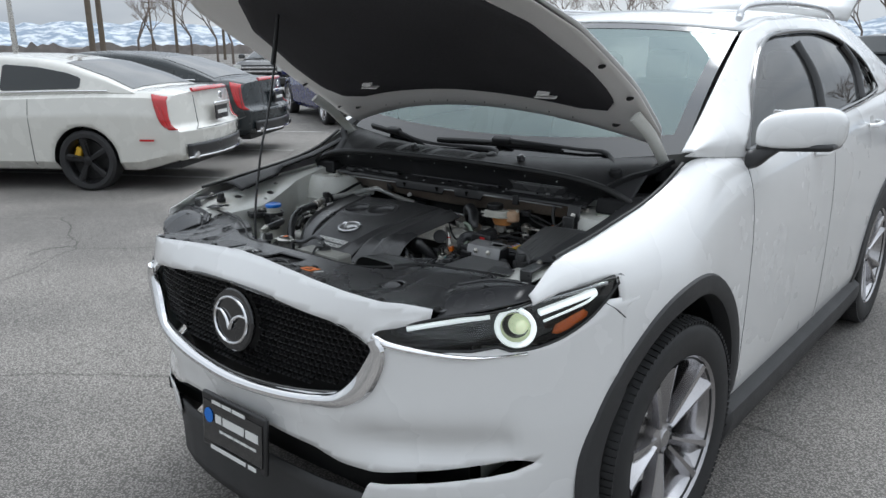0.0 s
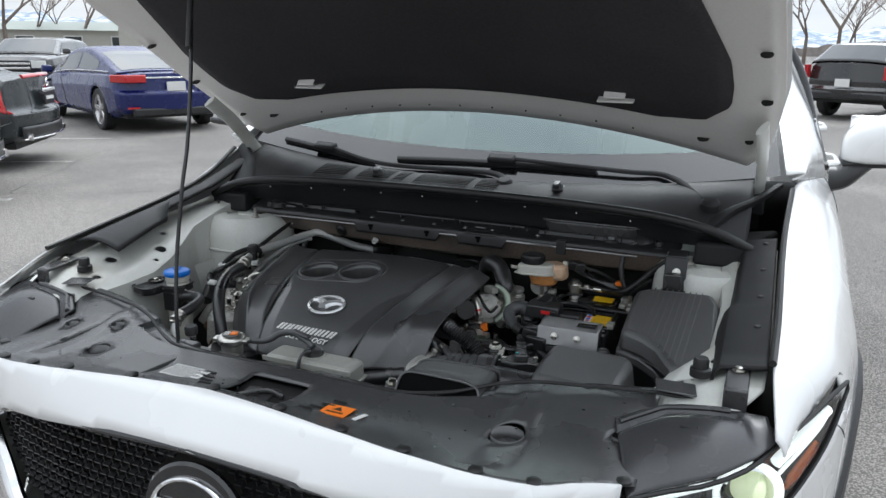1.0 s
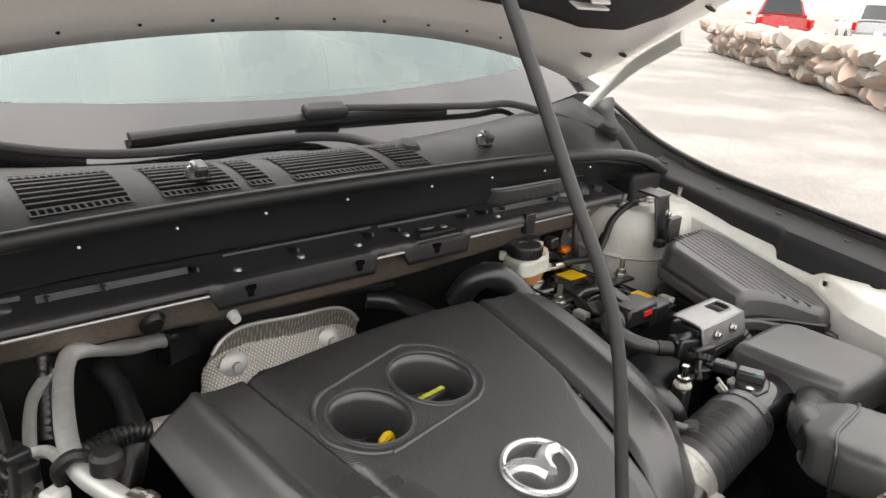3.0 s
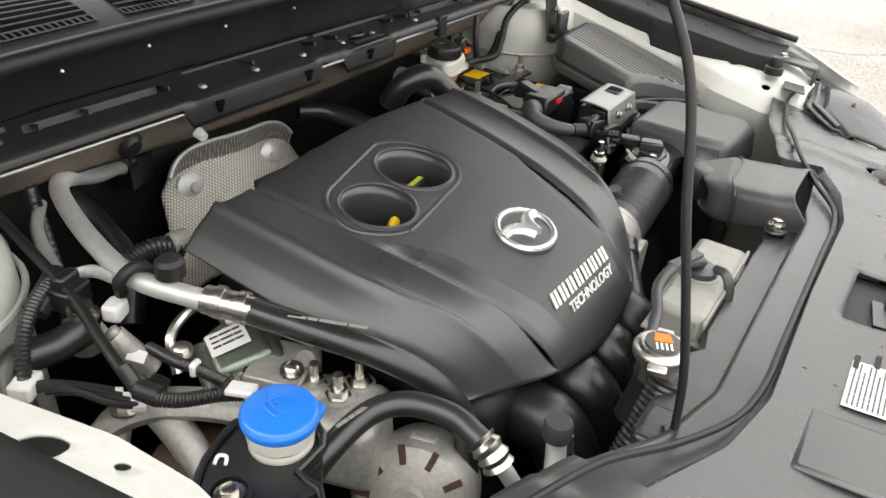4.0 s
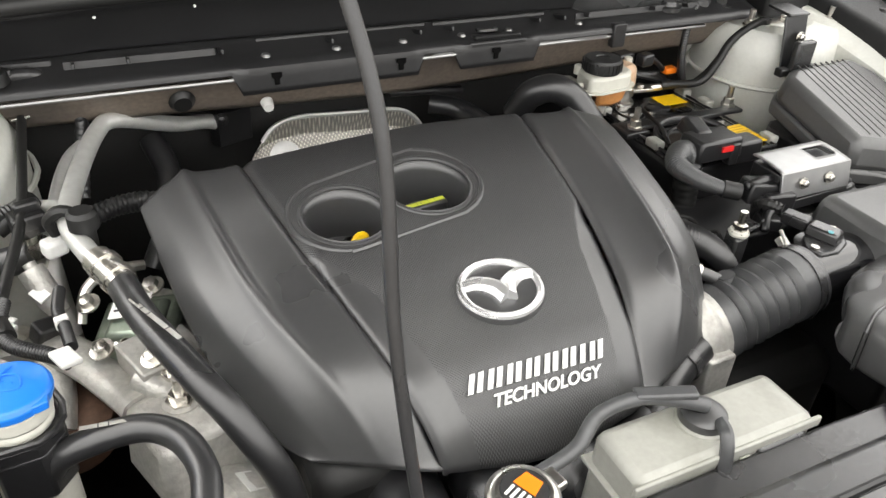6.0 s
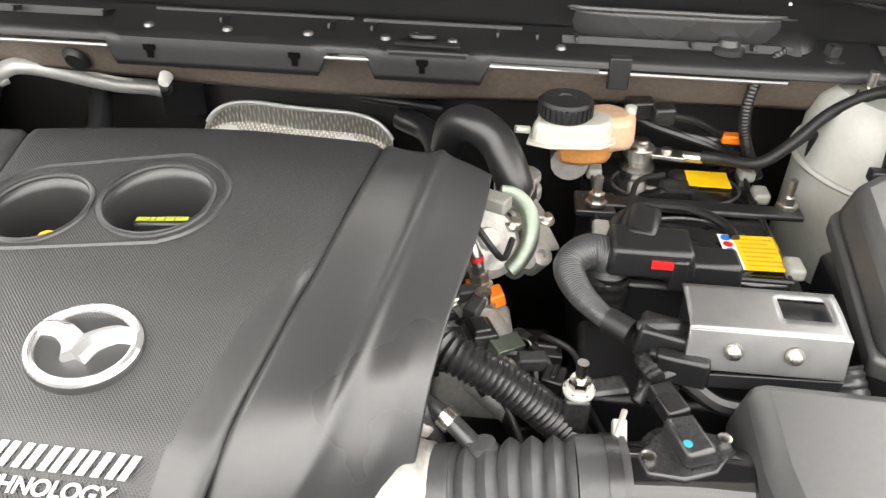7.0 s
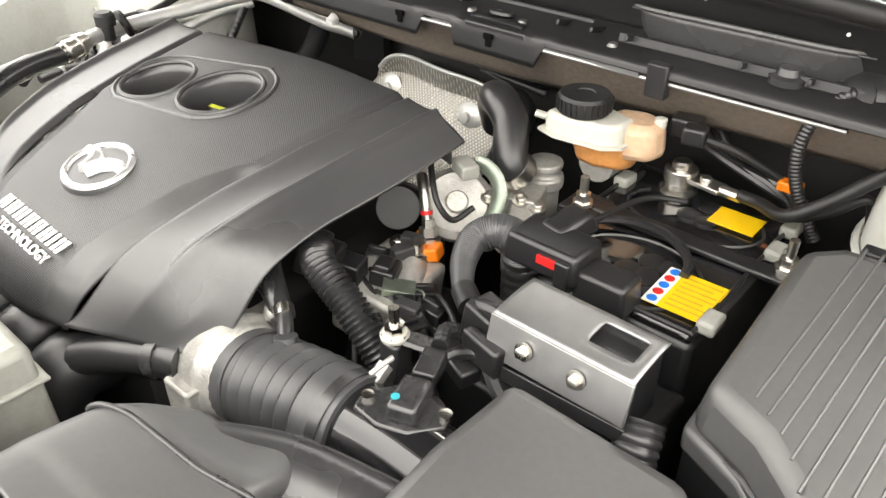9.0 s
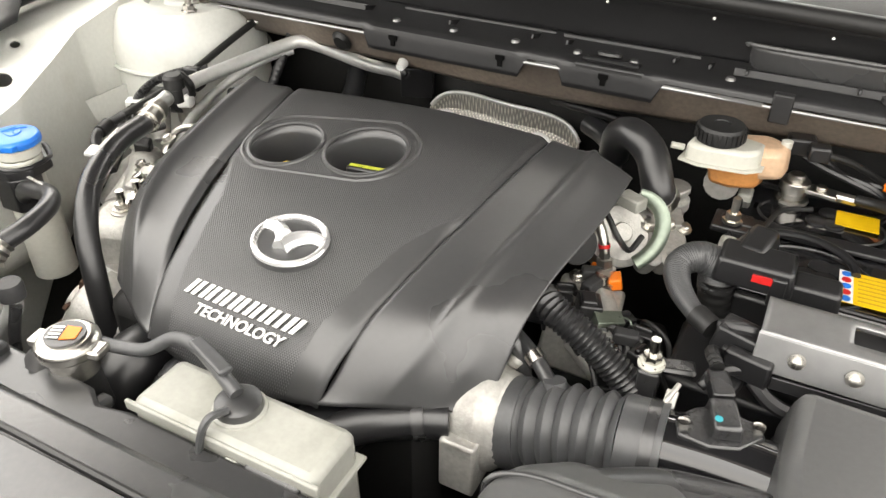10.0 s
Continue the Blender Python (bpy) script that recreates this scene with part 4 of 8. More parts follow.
prop = part("prop_rod", tube([(-.267, .332, .935), (-.271, .338, 1.0), (-.277, .354, 1.08), (-.279, .368, 1.14), (-.278, .388, 1.23), (-.288, .420, 1.30), (-.309, .463, 1.4), (-.335, .506, 1.5), (-.354, .540, 1.6), (-.364, .555, 1.655)], .0037, 10, 6), BLACK, car, "thin black prop rod holding the bonnet")
part("rod_sleeve", tube([(-.325, .485, 1.475), (-.350, .533, 1.6), (-.362, .55, 1.655)], .0062, 10, 5), RUBBER, prop)

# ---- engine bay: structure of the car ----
# floor and front wall coloured near-black so that gaps look shaded
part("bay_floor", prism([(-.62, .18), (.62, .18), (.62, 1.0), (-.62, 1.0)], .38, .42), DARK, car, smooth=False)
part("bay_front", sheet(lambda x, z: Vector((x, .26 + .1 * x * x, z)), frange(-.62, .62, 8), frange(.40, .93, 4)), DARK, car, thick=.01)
for s in (-1, 1):
    # inner wing: top ledge, wall and tower in white
    def ledge(y, v, s=s):
        xi = interp(y, [(.36, .60), (.50, .565), (.576, .556), (.64, .568), (.73, .604), (.80, .635), (1.05, .64)]) if s < 0 else interp(y, [(.36, .60), (.46, .575), (.55, .60), (.64, .655), (.80, .662), (1.05, .64)])
        xo = interp(y, [(.36, .685), (.45, .745), (.60, .752), (1.05, .752)])
        z = interp(y, [(.36, .945), (.45, .955), (.576, .966), (.64, .980), (.73, 1.000), (.90, 1.040), (1.05, 1.06)])
        zo = interp(y, [(.36, .955), (.45, .992), (.60, 1.012), (.90, 1.045), (1.05, 1.06)])
        if v < .25:
            return Vector((s * (xi - .02 * (1 - v * 4)), y, z - .012 - .16 * (1 - v * 4)))
        k = (v - .25) / .75
        return Vector((s * (xi + (xo - xi) * k), y, z + .010 * (s < 0) * (1 - k) + (zo - z) * min(1, k * 1.5) - (.012 if s > 0 else .004) * (1 - min(1, k * 5)) + .010 * math.sin(k * 9 + y * 12) * k * (1 - k)))
    holes = [(.545, .62, .012), (.612, .33, .005), (.47, .45, .008), (.655, .40, .014), (.72, .55, .008)]
    part("inner_wing", sheet(ledge, frange(.36, 1.05, 110), frange(0, 1, 40), lambda y, v: min(math.hypot(y - a, (v - b) * .22) - r for a, b, r in holes), .22), PRIMER, car, "white painted inner wing", thick=.003)
    part("inner_wing_wall", sheet(lambda y, z: Vector((s * (.612 + .03 * (y > .6) * (s > 0)), y, z)), frange(.36, 1.05, 12), frange(.42, .93, 6)), PRIMER, car, thick=.003)
    cx, cy = (.618 if s > 0 else -.585), .965
    part("strut_tower", lathe([(.130 if s < 0 else .114, .62), (.126 if s < 0 else .114, .86), (.122 if s < 0 else .113, .985), (.108, 1.022), (.098, 1.036), (.060, 1.038), (.052, 1.030), (.030, 1.030), (.028, 1.036), (0, 1.036)], pose(cx, cy, 0), 40, sx=.98), PRIMER, car, "white strut tower")
    part("tower_ring", tube([(cx + (.126 if s < 0 else .115) * math.cos(a * .3), cy + (.126 if s < 0 else .115) * math.sin(a * .3), .955) for a in range(22)], .0035, 6, 2), PRIMER, car)
    for a in (80, 200, 320):
        part("tower_stud", stud((cx + .083 * math.cos(radians(a)), cy + .083 * math.sin(radians(a)), 1.036), .026, .0045), STEEL, car)
    # black seal along the wing
    top = lambda y: interp(y, [(.52, 1.014), (.8, 1.052), (.95, 1.078), (1.12, 1.125)])
    if s < 0:
        strip = sheet(lambda y, v: Vector((-(interp(y, [(.53, .610), (.60, .626), (.68, .644), (.80, .655)]) * (1 - v) + .745 * v), y, top(y) + .012 + .022 * math.sin(v * 2.6) - .006 * v)), frange(.53, 1.12, 40), frange(0, 1, 10), lambda y, v: (v - .30 * min(1, max(0, (y - .72) / .04))) * .095 + .004)
    else:
        step = lambda y: min(1, max(0, (y - .700) / .012))
        strip = sheet(lambda y, v: Vector((interp(v, [(0, .664 + .012 * step(y)), (.40, .672 + .012 * step(y)), (.46, .680 + .010 * step(y)), (1, .748)]), y, top(y) - .004 + interp(v, [(0, -.046), (.40, -.006 - .006 * (1 - step(y))), (.46, .0), (1, .010)]))), frange(.47, 1.00, 60), frange(0, 1, 24))
    part("wing_seal", strip, SEALP, car, "black plastic wing seal strip", thick=.005)
    for y in (.62, .74, .86, .98):
        part("seal_clip", lathe([(0, .004), (.006, .004), (.009, 0), (0, 0)], pose(s * .727, y, top(y) + (.022 if s < 0 else .003)), 12, sx=.8), RUBBER, car)
    part("wing_edge_rubber", tube([(s * .752, .46, 1.034), (s * .756, .60, 1.050), (s * .757, .75, 1.070), (s * .758, .90, 1.092), (s * .761, 1.03, 1.126), (s * .768, 1.15, 1.180)], .006, 8, 6), RUBBER, car)
    part("bump_stop", join(lathe([(.016, 0), (.016, .012), (.012, .014), (.012, .026), (.010, .030), (0, .030)], pose(s * .652, .470, .992), 18)), RUBBER, car, "black rubber bonnet stop")
    part("lamp_bracket", join(box((s * .707, .452, 1.006), (.034, .085, .006), (4, 0, 0)), box((s * .707, .408, .978), (.034, .005, .055))), SATIN, car, "black headlight bracket", bevel=.003)
    part("bracket_bolt", bolt((s * .707, .468, 1.011), .006, .006), STEEL, car)
    part("hole_plate", box((s * .622, .425, .985), (.06, .035, .003), (6, s * 4, 10)), SATIN, car, bevel=.002)

# cowl: seal, front wall, grilles
SEAL = [(-.70, .965, 1.075), (-.62, .955, 1.112), (-.50, .950, 1.134), (-.3, .946, 1.145), (0, .944, 1.149), (.3, .946, 1.145), (.50, .950, 1.134), (.62, .955, 1.112), (.70, .965, 1.078)]
cz = lambda x: interp(x, [(p[0], p[2]) for p in SEAL])
cyy = lambda x: interp(x, [(p[0], p[1]) for p in SEAL])
part("cowl_seal", join(tube(SEAL, .010, 10, 8), sheet(lambda x, v: Vector((x, cyy(x) - .008 + .03 * v, cz(x) - .004 - .006 * v)), frange(-.70, .70, 40), frange(0, 1, 2))), RUBBER, car, "black rubber cowl seal")
part("cowl_wall", sheet(lambda x, v: Vector((x, cyy(x) + .010 + (1.000 - cyy(x) - .010) * v ** .7 + .004 * (abs(x + .28) < .12), cz(x) - .010 - v * (cz(x) - 1.078))), frange(-.66, .66, 66), frange(0, 1, 10)), COWLB, car, "black plastic cowl front", thick=.004)
part("cowl_ledge", sheet(lambda x, v: Vector((x, interp(v, [(0, 1.002), (.62, .953), (.70, .9475), (1, .946)]) - .004 * (v > .5) * (-.24 < x < -.01 or .05 < x < .17), interp(v, [(0, 1.070), (.08, 1.067), (.62, 1.0555), (.70, 1.051), (1, 1.045)]) - .023 * max(0, v - .7) / .3 * (-.24 < x < -.01 or .05 < x < .17))), frange(-.56, .56, 112), frange(0, 1, 16)), COWLB, car, "black plastic cowl ledge", thick=.003)
part("cowl_rail", tube([(-.50, .955, 1.037), (-.2, .947, 1.040), (.2, .947, 1.041), (.47, .958, 1.037)], .0026, 8, 8), BRKT, car, "thin bare metal edge under the cowl")
part("cowl_pocket", join(sheet(lambda u, v: Vector((interp(u, [(0, .240), (.10, .258), (.5, .350), (.88, .446), (1, .474)]) + .016 * (1 - v) * (1 - 2 * u), .978 + .020 * (2 * u - 1) ** 6 + .006 * (1 - v), 1.052 + .043 * v)), frange(0, 1, 30), frange(0, 1, 6)), sheet(lambda u, v: Vector((.246 + .224 * u, .980 + .040 * v, 1.094 - .005 * math.sin(v * 3))), frange(0, 1, 12), frange(0, 1, 6)), tube([(.240, .992, 1.095), (.262, .979, 1.0955), (.345, .976, 1.096), (.440, .978, 1.0955), (.472, .994, 1.095)], .0020, 8, 5)), RADPL, car, "moulded black plastic pocket", thick=.002)
part("cable_hump", lathe([(.034, -.012), (.033, .004), (.026, .020), (.012, .028), (0, .029)], Matrix.Translation((.474, 1.002, 1.052)) @ pose(0, 0, 0, 10, 0, 0), 22), COWLB, car, "domed cable outlet")
part("cable_grommet", lathe([(.016, -.004), (.016, .004), (.010, .006), (0, .006)], axis((.466, .978, 1.060), (-.3, -.8, .5)), 18), RUBBER, car)
# ribs and steps on the ledge
for x in (-.46, -.40, -.345, -.245, -.115, .0, .045, .175, .215, .255, .37, .43):
    part("ledge_rib", box((x, .978, 1.0655), (.0035, .040, .006), (-13, 0, 0)), COWLB, car, bevel=.001)
for x0, x1, y in ((-.53, -.42, .985), (-.41, -.25, .975), (.03, .20, .990), (.24, .46, .972), (-.20, .02, .992)):
    part("ledge_step", box(((x0 + x1) / 2, y, 1.0655), (x1 - x0, .004, .010), (-13, 0, 0)), COWLB, car, bevel=.0015)
part("latch_box", join(box((.105, .950, 1.040), (.088, .016, .030), taper=.97), box((.105, .955, 1.0575), (.070, .022, .006), (-13, 0, 0))), COWLB, car, "black plastic clip box", bevel=.003)
part("clip_oval", lathe([(.012, 0), (.012, .003), (.0085, .004), (.0085, .001), (0, .001)], Matrix.Translation((.098, .966, 1.0605)) @ pose(0, 0, 0, -13, 0, 0), 20, sx=1.3), SATIN, car)
part("edge_clip", box((.300, .948, 1.042), (.022, .012, .034)), COWLB, car, bevel=.002)
for x0, x1 in ((.012, .052), (.16, .28)):
    part("bare_edge", box(((x0 + x1) / 2, .9465, 1.043), (x1 - x0, .002, .004)), BRKT, car)
part("loose_grommet", lathe([(.017, 0), (.017, .006), (.012, .008), (.010, .014), (0, .015)], pose(.408, .975, 1.060), 20), SATIN, car)
for x, y, z in ((.512, .978, 1.057), (-.505, .978, 1.057)):
    part("cowl_nut", join(bolt((x, y, z), .0085, .014), lathe([(.018, 0), (.018, .003), (0, .003)], pose(x, y, z), 16)), SATIN, car)
for x in (-.50, -.37, -.27, -.164, -.05, .091, .21, .33, .45):
    part("cowl_clip", lathe([(0, .003), (.0014, .002), (.0018, 0), (0, 0)], axis((x, cyy(x) + .005, cz(x) - .020), (0, -1, .1)), 10), LABEL, car)
for x in (-.196, -.110, -.023, .059, .129, .24):
    part("ledge_screw", lathe([(0, .004), (.0045, .003), (.0065, 0), (0, 0)], pose(x, .962, 1.0585), 12), BRKT, car)
# flat near-black shapes paint the shade of the slots
for x in (-.190, -.034, .100):
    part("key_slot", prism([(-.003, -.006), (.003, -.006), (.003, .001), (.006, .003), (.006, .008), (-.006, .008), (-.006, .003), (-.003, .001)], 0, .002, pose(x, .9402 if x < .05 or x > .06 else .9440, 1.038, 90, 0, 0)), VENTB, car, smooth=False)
part("firewall", sheet(lambda x, v: Vector((x, .952 + .036 * v + .02 * abs(x), 1.045 - .056 * v - .006 * math.cos(x * 6) * v)), frange(-.56, .56, 40), frange(0, 1, 8)), FIREM, car, "brown-grey lower cowl panel", thick=.004)
# low wall coloured near-black, as deep shade behind the engine
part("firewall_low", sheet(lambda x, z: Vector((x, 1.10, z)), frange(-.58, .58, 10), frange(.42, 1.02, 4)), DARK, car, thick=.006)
part("firewall_grommet", lathe([(0, .006), (.012, .006), (.016, .001), (.018, 0), (0, 0)], axis((-.295, .972, 1.012), (0, -1, -.5)), 20, sx=.85), RUBBER, car)
part("white_clip", lathe([(0, .012), (.006, .012), (.008, 0), (0, 0)], axis((-.196, .978, .996), (0, -1, -.4)), 12), LABEL, car)
for s in (-1, 1):
    part("cowl_side", prism([(s * .585, .952), (s * .70, .955), (s * .755, 1.16), (s * .60, 1.06)], 1.035, 1.085, inset=.96), SEALP, car, "black cowl end cover", bevel=.008)
    part("cowl_boot", tube([(s * .60, .99, 1.10), (s * .64, 1.05, 1.13), (s * .69, 1.11, 1.15), (s * .74, 1.15, 1.185)], (.035, .02), 10, 5, flat=.4), SEALP, car)


def cowl_top(x, v):
    u = x / .70
    gy = 1.155 + .055 * u * u
    gz = 1.140 + .052 * u * u
    y0, z0 = cyy(x) + .020, cz(x) - .006
    return Vector((x, y0 + (gy - y0) * v, z0 + (gz - z0) * v + .018 * math.sin(v * math.pi)))


VENTS = [(-.40, -.30), (-.265, -.175), (-.16, -.13), (-.10, .045), (.065, .12)]


part("cowl_top", sheet(cowl_top, frange(-.69, .69, 138), frange(0, 1, 18), None), SEALP, car, "black plastic cowl top", thick=.003)
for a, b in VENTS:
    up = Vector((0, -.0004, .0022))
    # the cowl is uncut: a near-black sheet on it paints the vent's shade
    part("vent_shade_sheet", sheet(lambda x, v: cowl_top(x, v) + up, frange(a, b, 8), frange(.12, .58, 8)), VENTB, car, "near-black sheet as the shade in a vent")
    vb = bmesh.new()
    n = int((b - a) / .0075)
    cells = [((a + (b - a) * i / n, .12), (a + (b - a) * i / n, .58), 1) for i in range(n + 1)] + [((a, .12 + .0511 * j), (b, .12 + .0511 * j), 0) for j in range(10)]
    for p, q, vert in cells:
        w = Vector((.0013, 0, 0)) if vert else Vector((0, .0013, .0003))
        p0, q0 = cowl_top(*p) + up * 1.8, cowl_top(*q) + up * 1.8
        vb.faces.new([vb.verts.new(c) for c in (p0 - w, p0 + w, q0 + w, q0 - w)])
    part("vent_grille", vb, SEALP, car, smooth=False)
for x in (-.212, .264):
    part("washer_nozzle", join(lathe([(.014, 0), (.013, .014), (.010, .020), (0, .022)], axis(cowl_top(x, .30) - Vector((0, 0, .002)), (0, .25, 1)), 14), box(cowl_top(x, .30) + Vector((0, -.004, .014)), (.016, .022, .014), (20, 0, 0))), SATIN, car, bevel=.003)


def glass_at(x, y):
    u = x / .70
    return min((shield(u, v) for v in frange(0, .6, 60)), key=lambda p: abs(p.y - y))


def wiper(pivot, elbow, joint, tips):
    P = lambda x, y, h: glass_at(x, y) + Vector((0, -.3 * h, h))
    arm = part("wiper_arm", tube([Vector(pivot)] + [P(*e, .016) for e in elbow] + [P(*joint, .026)], (.0090, .006), 10, 8, flat=.6), SEALP, car, "black wiper arm")
    blade = [P(x, y, .010) for x, y in tips]
    part("wiper_blade", join(tube(blade, .0085, 8, 8, flat=.6), tube([p - Vector((0, 0, .008)) for p in blade], .004, 6, 8)), RUBBER, arm)
    part("wiper_joint", box(P(*joint, .022), (.075, .030, .020), (25, 0, math.degrees(math.atan2(tips[-1][1] - tips[0][1], tips[-1][0] - tips[0][0])))), SEALP, arm, bevel=.007)
    part("wiper_cap", lathe([(.022, -.01), (.021, .012), (.014, .020), (0, .021)], axis(pivot, (0, -.3, 1)), 16), SEALP, arm)


wiper((.605, 1.04, 1.145), [(.473, 1.172), (.36, 1.188)], (.066, 1.192), [(-.221, 1.182), (-.05, 1.190), (.15, 1.193), (.304, 1.191)])
wiper((.125, 1.05, 1.150), [(.046, 1.159), (-.25, 1.160)], (-.443, 1.190), [(-.590, 1.215), (-.50, 1.201), (-.38, 1.178), (-.278, 1.158)])

# ---- radiator cover ----
rc = thing("radiator_cover", "black plastic radiator cover with clips and labels", "cover", (0, .25, .95))
RCF = lambda x: front(x, ztop(x)).y + .004 if abs(x) < .63 else interp(abs(x), [(.63, front(.63, ztop(.63)).y + .006), (.70, .275)])
RCR = [(0, .318), (.2, .318), (.28, .338), (.37, .39), (.5, .435), (.62, .455), (.70, .44)]


def rcp(x, v):
    a, b = RCF(x), interp(abs(x), RCR)
    ax = abs(x)
    z0 = ztop(x) - .004 if ax < .63 else .935
    z1 = interp(ax, [(0, .952), (.25, .952), (.40, .957), (.6, .966), (.7, .965)])
    z = z0 + (z1 - z0) * v - .016 * math.sin(min(1, v * 1.25) * math.pi) * (1 - .4 * (ax > .45))
    if ax < .36 and v > .80:
        z -= .010
    if .395 < ax < .44 and v > .1:
        z += .004
    return Vector((x, a + (b - a) * v, z))


CUPS = [(-.355, .45, .022), (-.40, .72, .013), (.415, .46, .024), (.56, .50, .011), (-.505, .55, .014)]


def keep_rc(x, v):
    d = min(math.hypot(x - a, (v - b) * .22) - r for a, b, r in CUPS)
    return min(d, max(abs(x - .03) - .055, (abs(v - .42) - .22) * .22))


part("cover_panel", sheet(rcp, frange(-.60, .60, 140), frange(0, 1, 30), keep_rc, .24), RADPL, rc, "black moulded plastic panel", thick=.003)
for a, b, r in CUPS:
    c = rcp(a, b)
    part("cover_recess", lathe([(r, .001), (r * .92, -.018), (0, -.020)], Matrix.Translation(c), 24, caps=False), RADPL, rc, thick=.001)
part("latch_pocket", box(rcp(.03, .42) - Vector((0, 0, .035)), (.12, .11, .05)), DARK, rc)
part("latch", join(box(rcp(.03, .40) - Vector((.012, 0, .012)), (.05, .05, .012), (0, 0, 8)), tube([rcp(.03, .3) + Vector((-.03, 0, -.006)), rcp(.03, .4) + Vector((.0, .01, -.002)), rcp(.03, .45) + Vector((.03, 0, -.006))], .004, 8)), SATIN, rc, "black bonnet latch")
for k in range(4):
    for xx in (-.065, .125):
        part("cover_slot", box(rcp(xx + k * .010 * (1 if xx > 0 else -1), .30 + k * .08) + Vector((0, 0, .002)), (.022, .005, .003), (-6, 0, 0)), DARK, rc)
for x in (-.56, -.45, -.36, -.278, -.148, .0, .123, .227, .321, .418, .488, .586):
    part("clip", lathe([(.010, 0), (.010, .004), (.006, .006), (0, .006)], pose(x, RCF(x) + .006, ztop(x) - .003), 14), RUBBER, rc)
ol = rcp(.168, .40)
sl = Matrix.Translation(ol + Vector((0, 0, .003))) @ pose(0, 0, 0, -6, 0, 0)
orange = part("warning_label", prism([(-.022, -.019), (.022, -.019), (.022, .019), (-.022, .019)], 0, .0008, sl), ORANGE, rc, "orange warning label", smooth=False)
part("label_mark", join(prism([(-.008, .0), (.008, .0), (0, .013)], .0008, .0014, sl), bar_line(sl @ Matrix.Translation((0, 0, .0008)), -.014, .014, -.008, .004, [2, 3, 2], .0006)), DARK, orange, smooth=False)
part("label_mark", bar_line(sl @ Matrix.Translation((.041, -.004, 0)) @ pose(0, 0, 0, 0, 0, 75), -.014, .014, 0, .008, [1, 1, 2, 1], .0006), LABEL, rc, smooth=False)
wl = Matrix.Translation(rcp(-.130, .46) + Vector((0, 0, .003))) @ pose(0, 0, 0, -4, 0, 0)
wlab = part("caution_label", prism([(-.037, -.022), (.037, -.022), (.037, .022), (-.037, .022)], 0, .0008, wl), LABEL, rc, "white printed caution label", smooth=False)
part("label_lines", join(*[bar_line(wl @ Matrix.Translation((0, 0, .0008)), -.034, .034 - .012 * (k % 3 == 2), .018 - k * .004, .0017, [3, 2, 4, 2, 3, 5], .0003) for k in range(10)]), SATIN, wlab, smooth=False)
part("cover_plate", box(rcp(-.225, .46) + Vector((0, 0, .004)), (.082, .09, .006), (-4, 0, 0), taper=.95), RADPL, rc, "raised square panel", bevel=.004)
part("edge_seal", tube([Vector((x, interp(abs(x), RCR) - .035 + .01 * (abs(x) > .3), rcp(x, .86).z + .010)) for x in frange(-.66, .66, 22)], .0032, 8, 3), RUBBER, rc, "black rubber seal strip")
part("support_beam", join(prism([(-.27, .305), (.27, .305), (.24, .352), (.10, .356), (-.09, .356), (-.12, .350), (-.14, .362), (-.27, .366)], .905, .926, inset=.99), box((-.262, .338, .918), (.05, .045, .035)), box((.05, .358, .922), (.05, .012, .012)), box((-.13, .352, .912), (.014, .03, .012))), SATIN, rc, "black radiator support beam", bevel=.004)
for s in (-1, 1):
    def lamp_shape(u, v, s=s):
        x = .592 + .176 * u
        lo = front(x, interp(x, [(.50, .886), (.60, .912), (.66, .930), (.74, .951), (.81, .966)]) + .002)
        hi = Vector((interp(u, [(0, .548), (.4, .628), (.7, .690), (1, .752)]), interp(u, [(0, .345), (.3, .400), (.7, .408), (1, .398)]), interp(u, [(0, .955), (.5, .968), (1, .976)])))
        p = lo.lerp(hi, v)
        p.z += .020 * math.sin(v * math.pi) * math.sin(min(1, u * 1.1 + .05) * math.pi) ** .6 - .010 * math.exp(-((v - .82) / .04) ** 2) * (u < .8)
        return Vector((s * p.x, p.y, p.z))
    part("lamp_cover", sheet(lamp_shape, frange(0, 1, 36), frange(0, 1, 26)), LAMPCV, rc, "smooth shiny black headlight cover", thick=.004)
    part("cover_ridge", tube([lamp_shape(u, .90) + Vector((0, 0, .004)) for u in frange(.02, .75, 8)], .0045, 8, 3), SATIN, rc)
    part("cover_slot", box(lamp_shape(.42, .52) + Vector((0, 0, .001)), (.014, .006, .004), (10, 0, 0)), DARK, rc)

# ---- engine ----
engine = thing("engine", "dark grey engine block with cast aluminium fittings", "engine", (-.09, .66, .45))
# plain near-black masses fill the bay so that gaps look shaded
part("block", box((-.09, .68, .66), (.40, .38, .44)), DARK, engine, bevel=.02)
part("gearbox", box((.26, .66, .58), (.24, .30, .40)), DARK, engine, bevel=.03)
for x in (-.215, -.140, -.065, .010):
    part("intake_runner", tube([(x, .500, .835), (x - .004, .452, .835), (x - .002, .425, .79), (x + .002, .420, .70), (x + .01, .44, .60)], .034, 16, 6), BLACK, engine, "black intake manifold runner")


cover = thing("engine_cover", "matt black engine cover with silver oval emblem", "cover", (-.09, .65, .93))
ZC = [(.43, .815), (.442, .845), (.452, .868), (.463, .893), (.48, .916), (.51, .938), (.572, .960), (.62, .973), (.71, .989), (.80, 1.001), (.84, 1.003)]
zc = lambda y: interp(y, ZC)
gR = lambda y: interp(y, [(.43, -.186), (.475, -.195), (.57, -.222), (.646, -.240), (.75, -.256), (.84, -.267)])
gL = lambda y: interp(y, [(.43, .002), (.475, .012), (.57, .036), (.65, .052), (.75, .066), (.84, .080)])
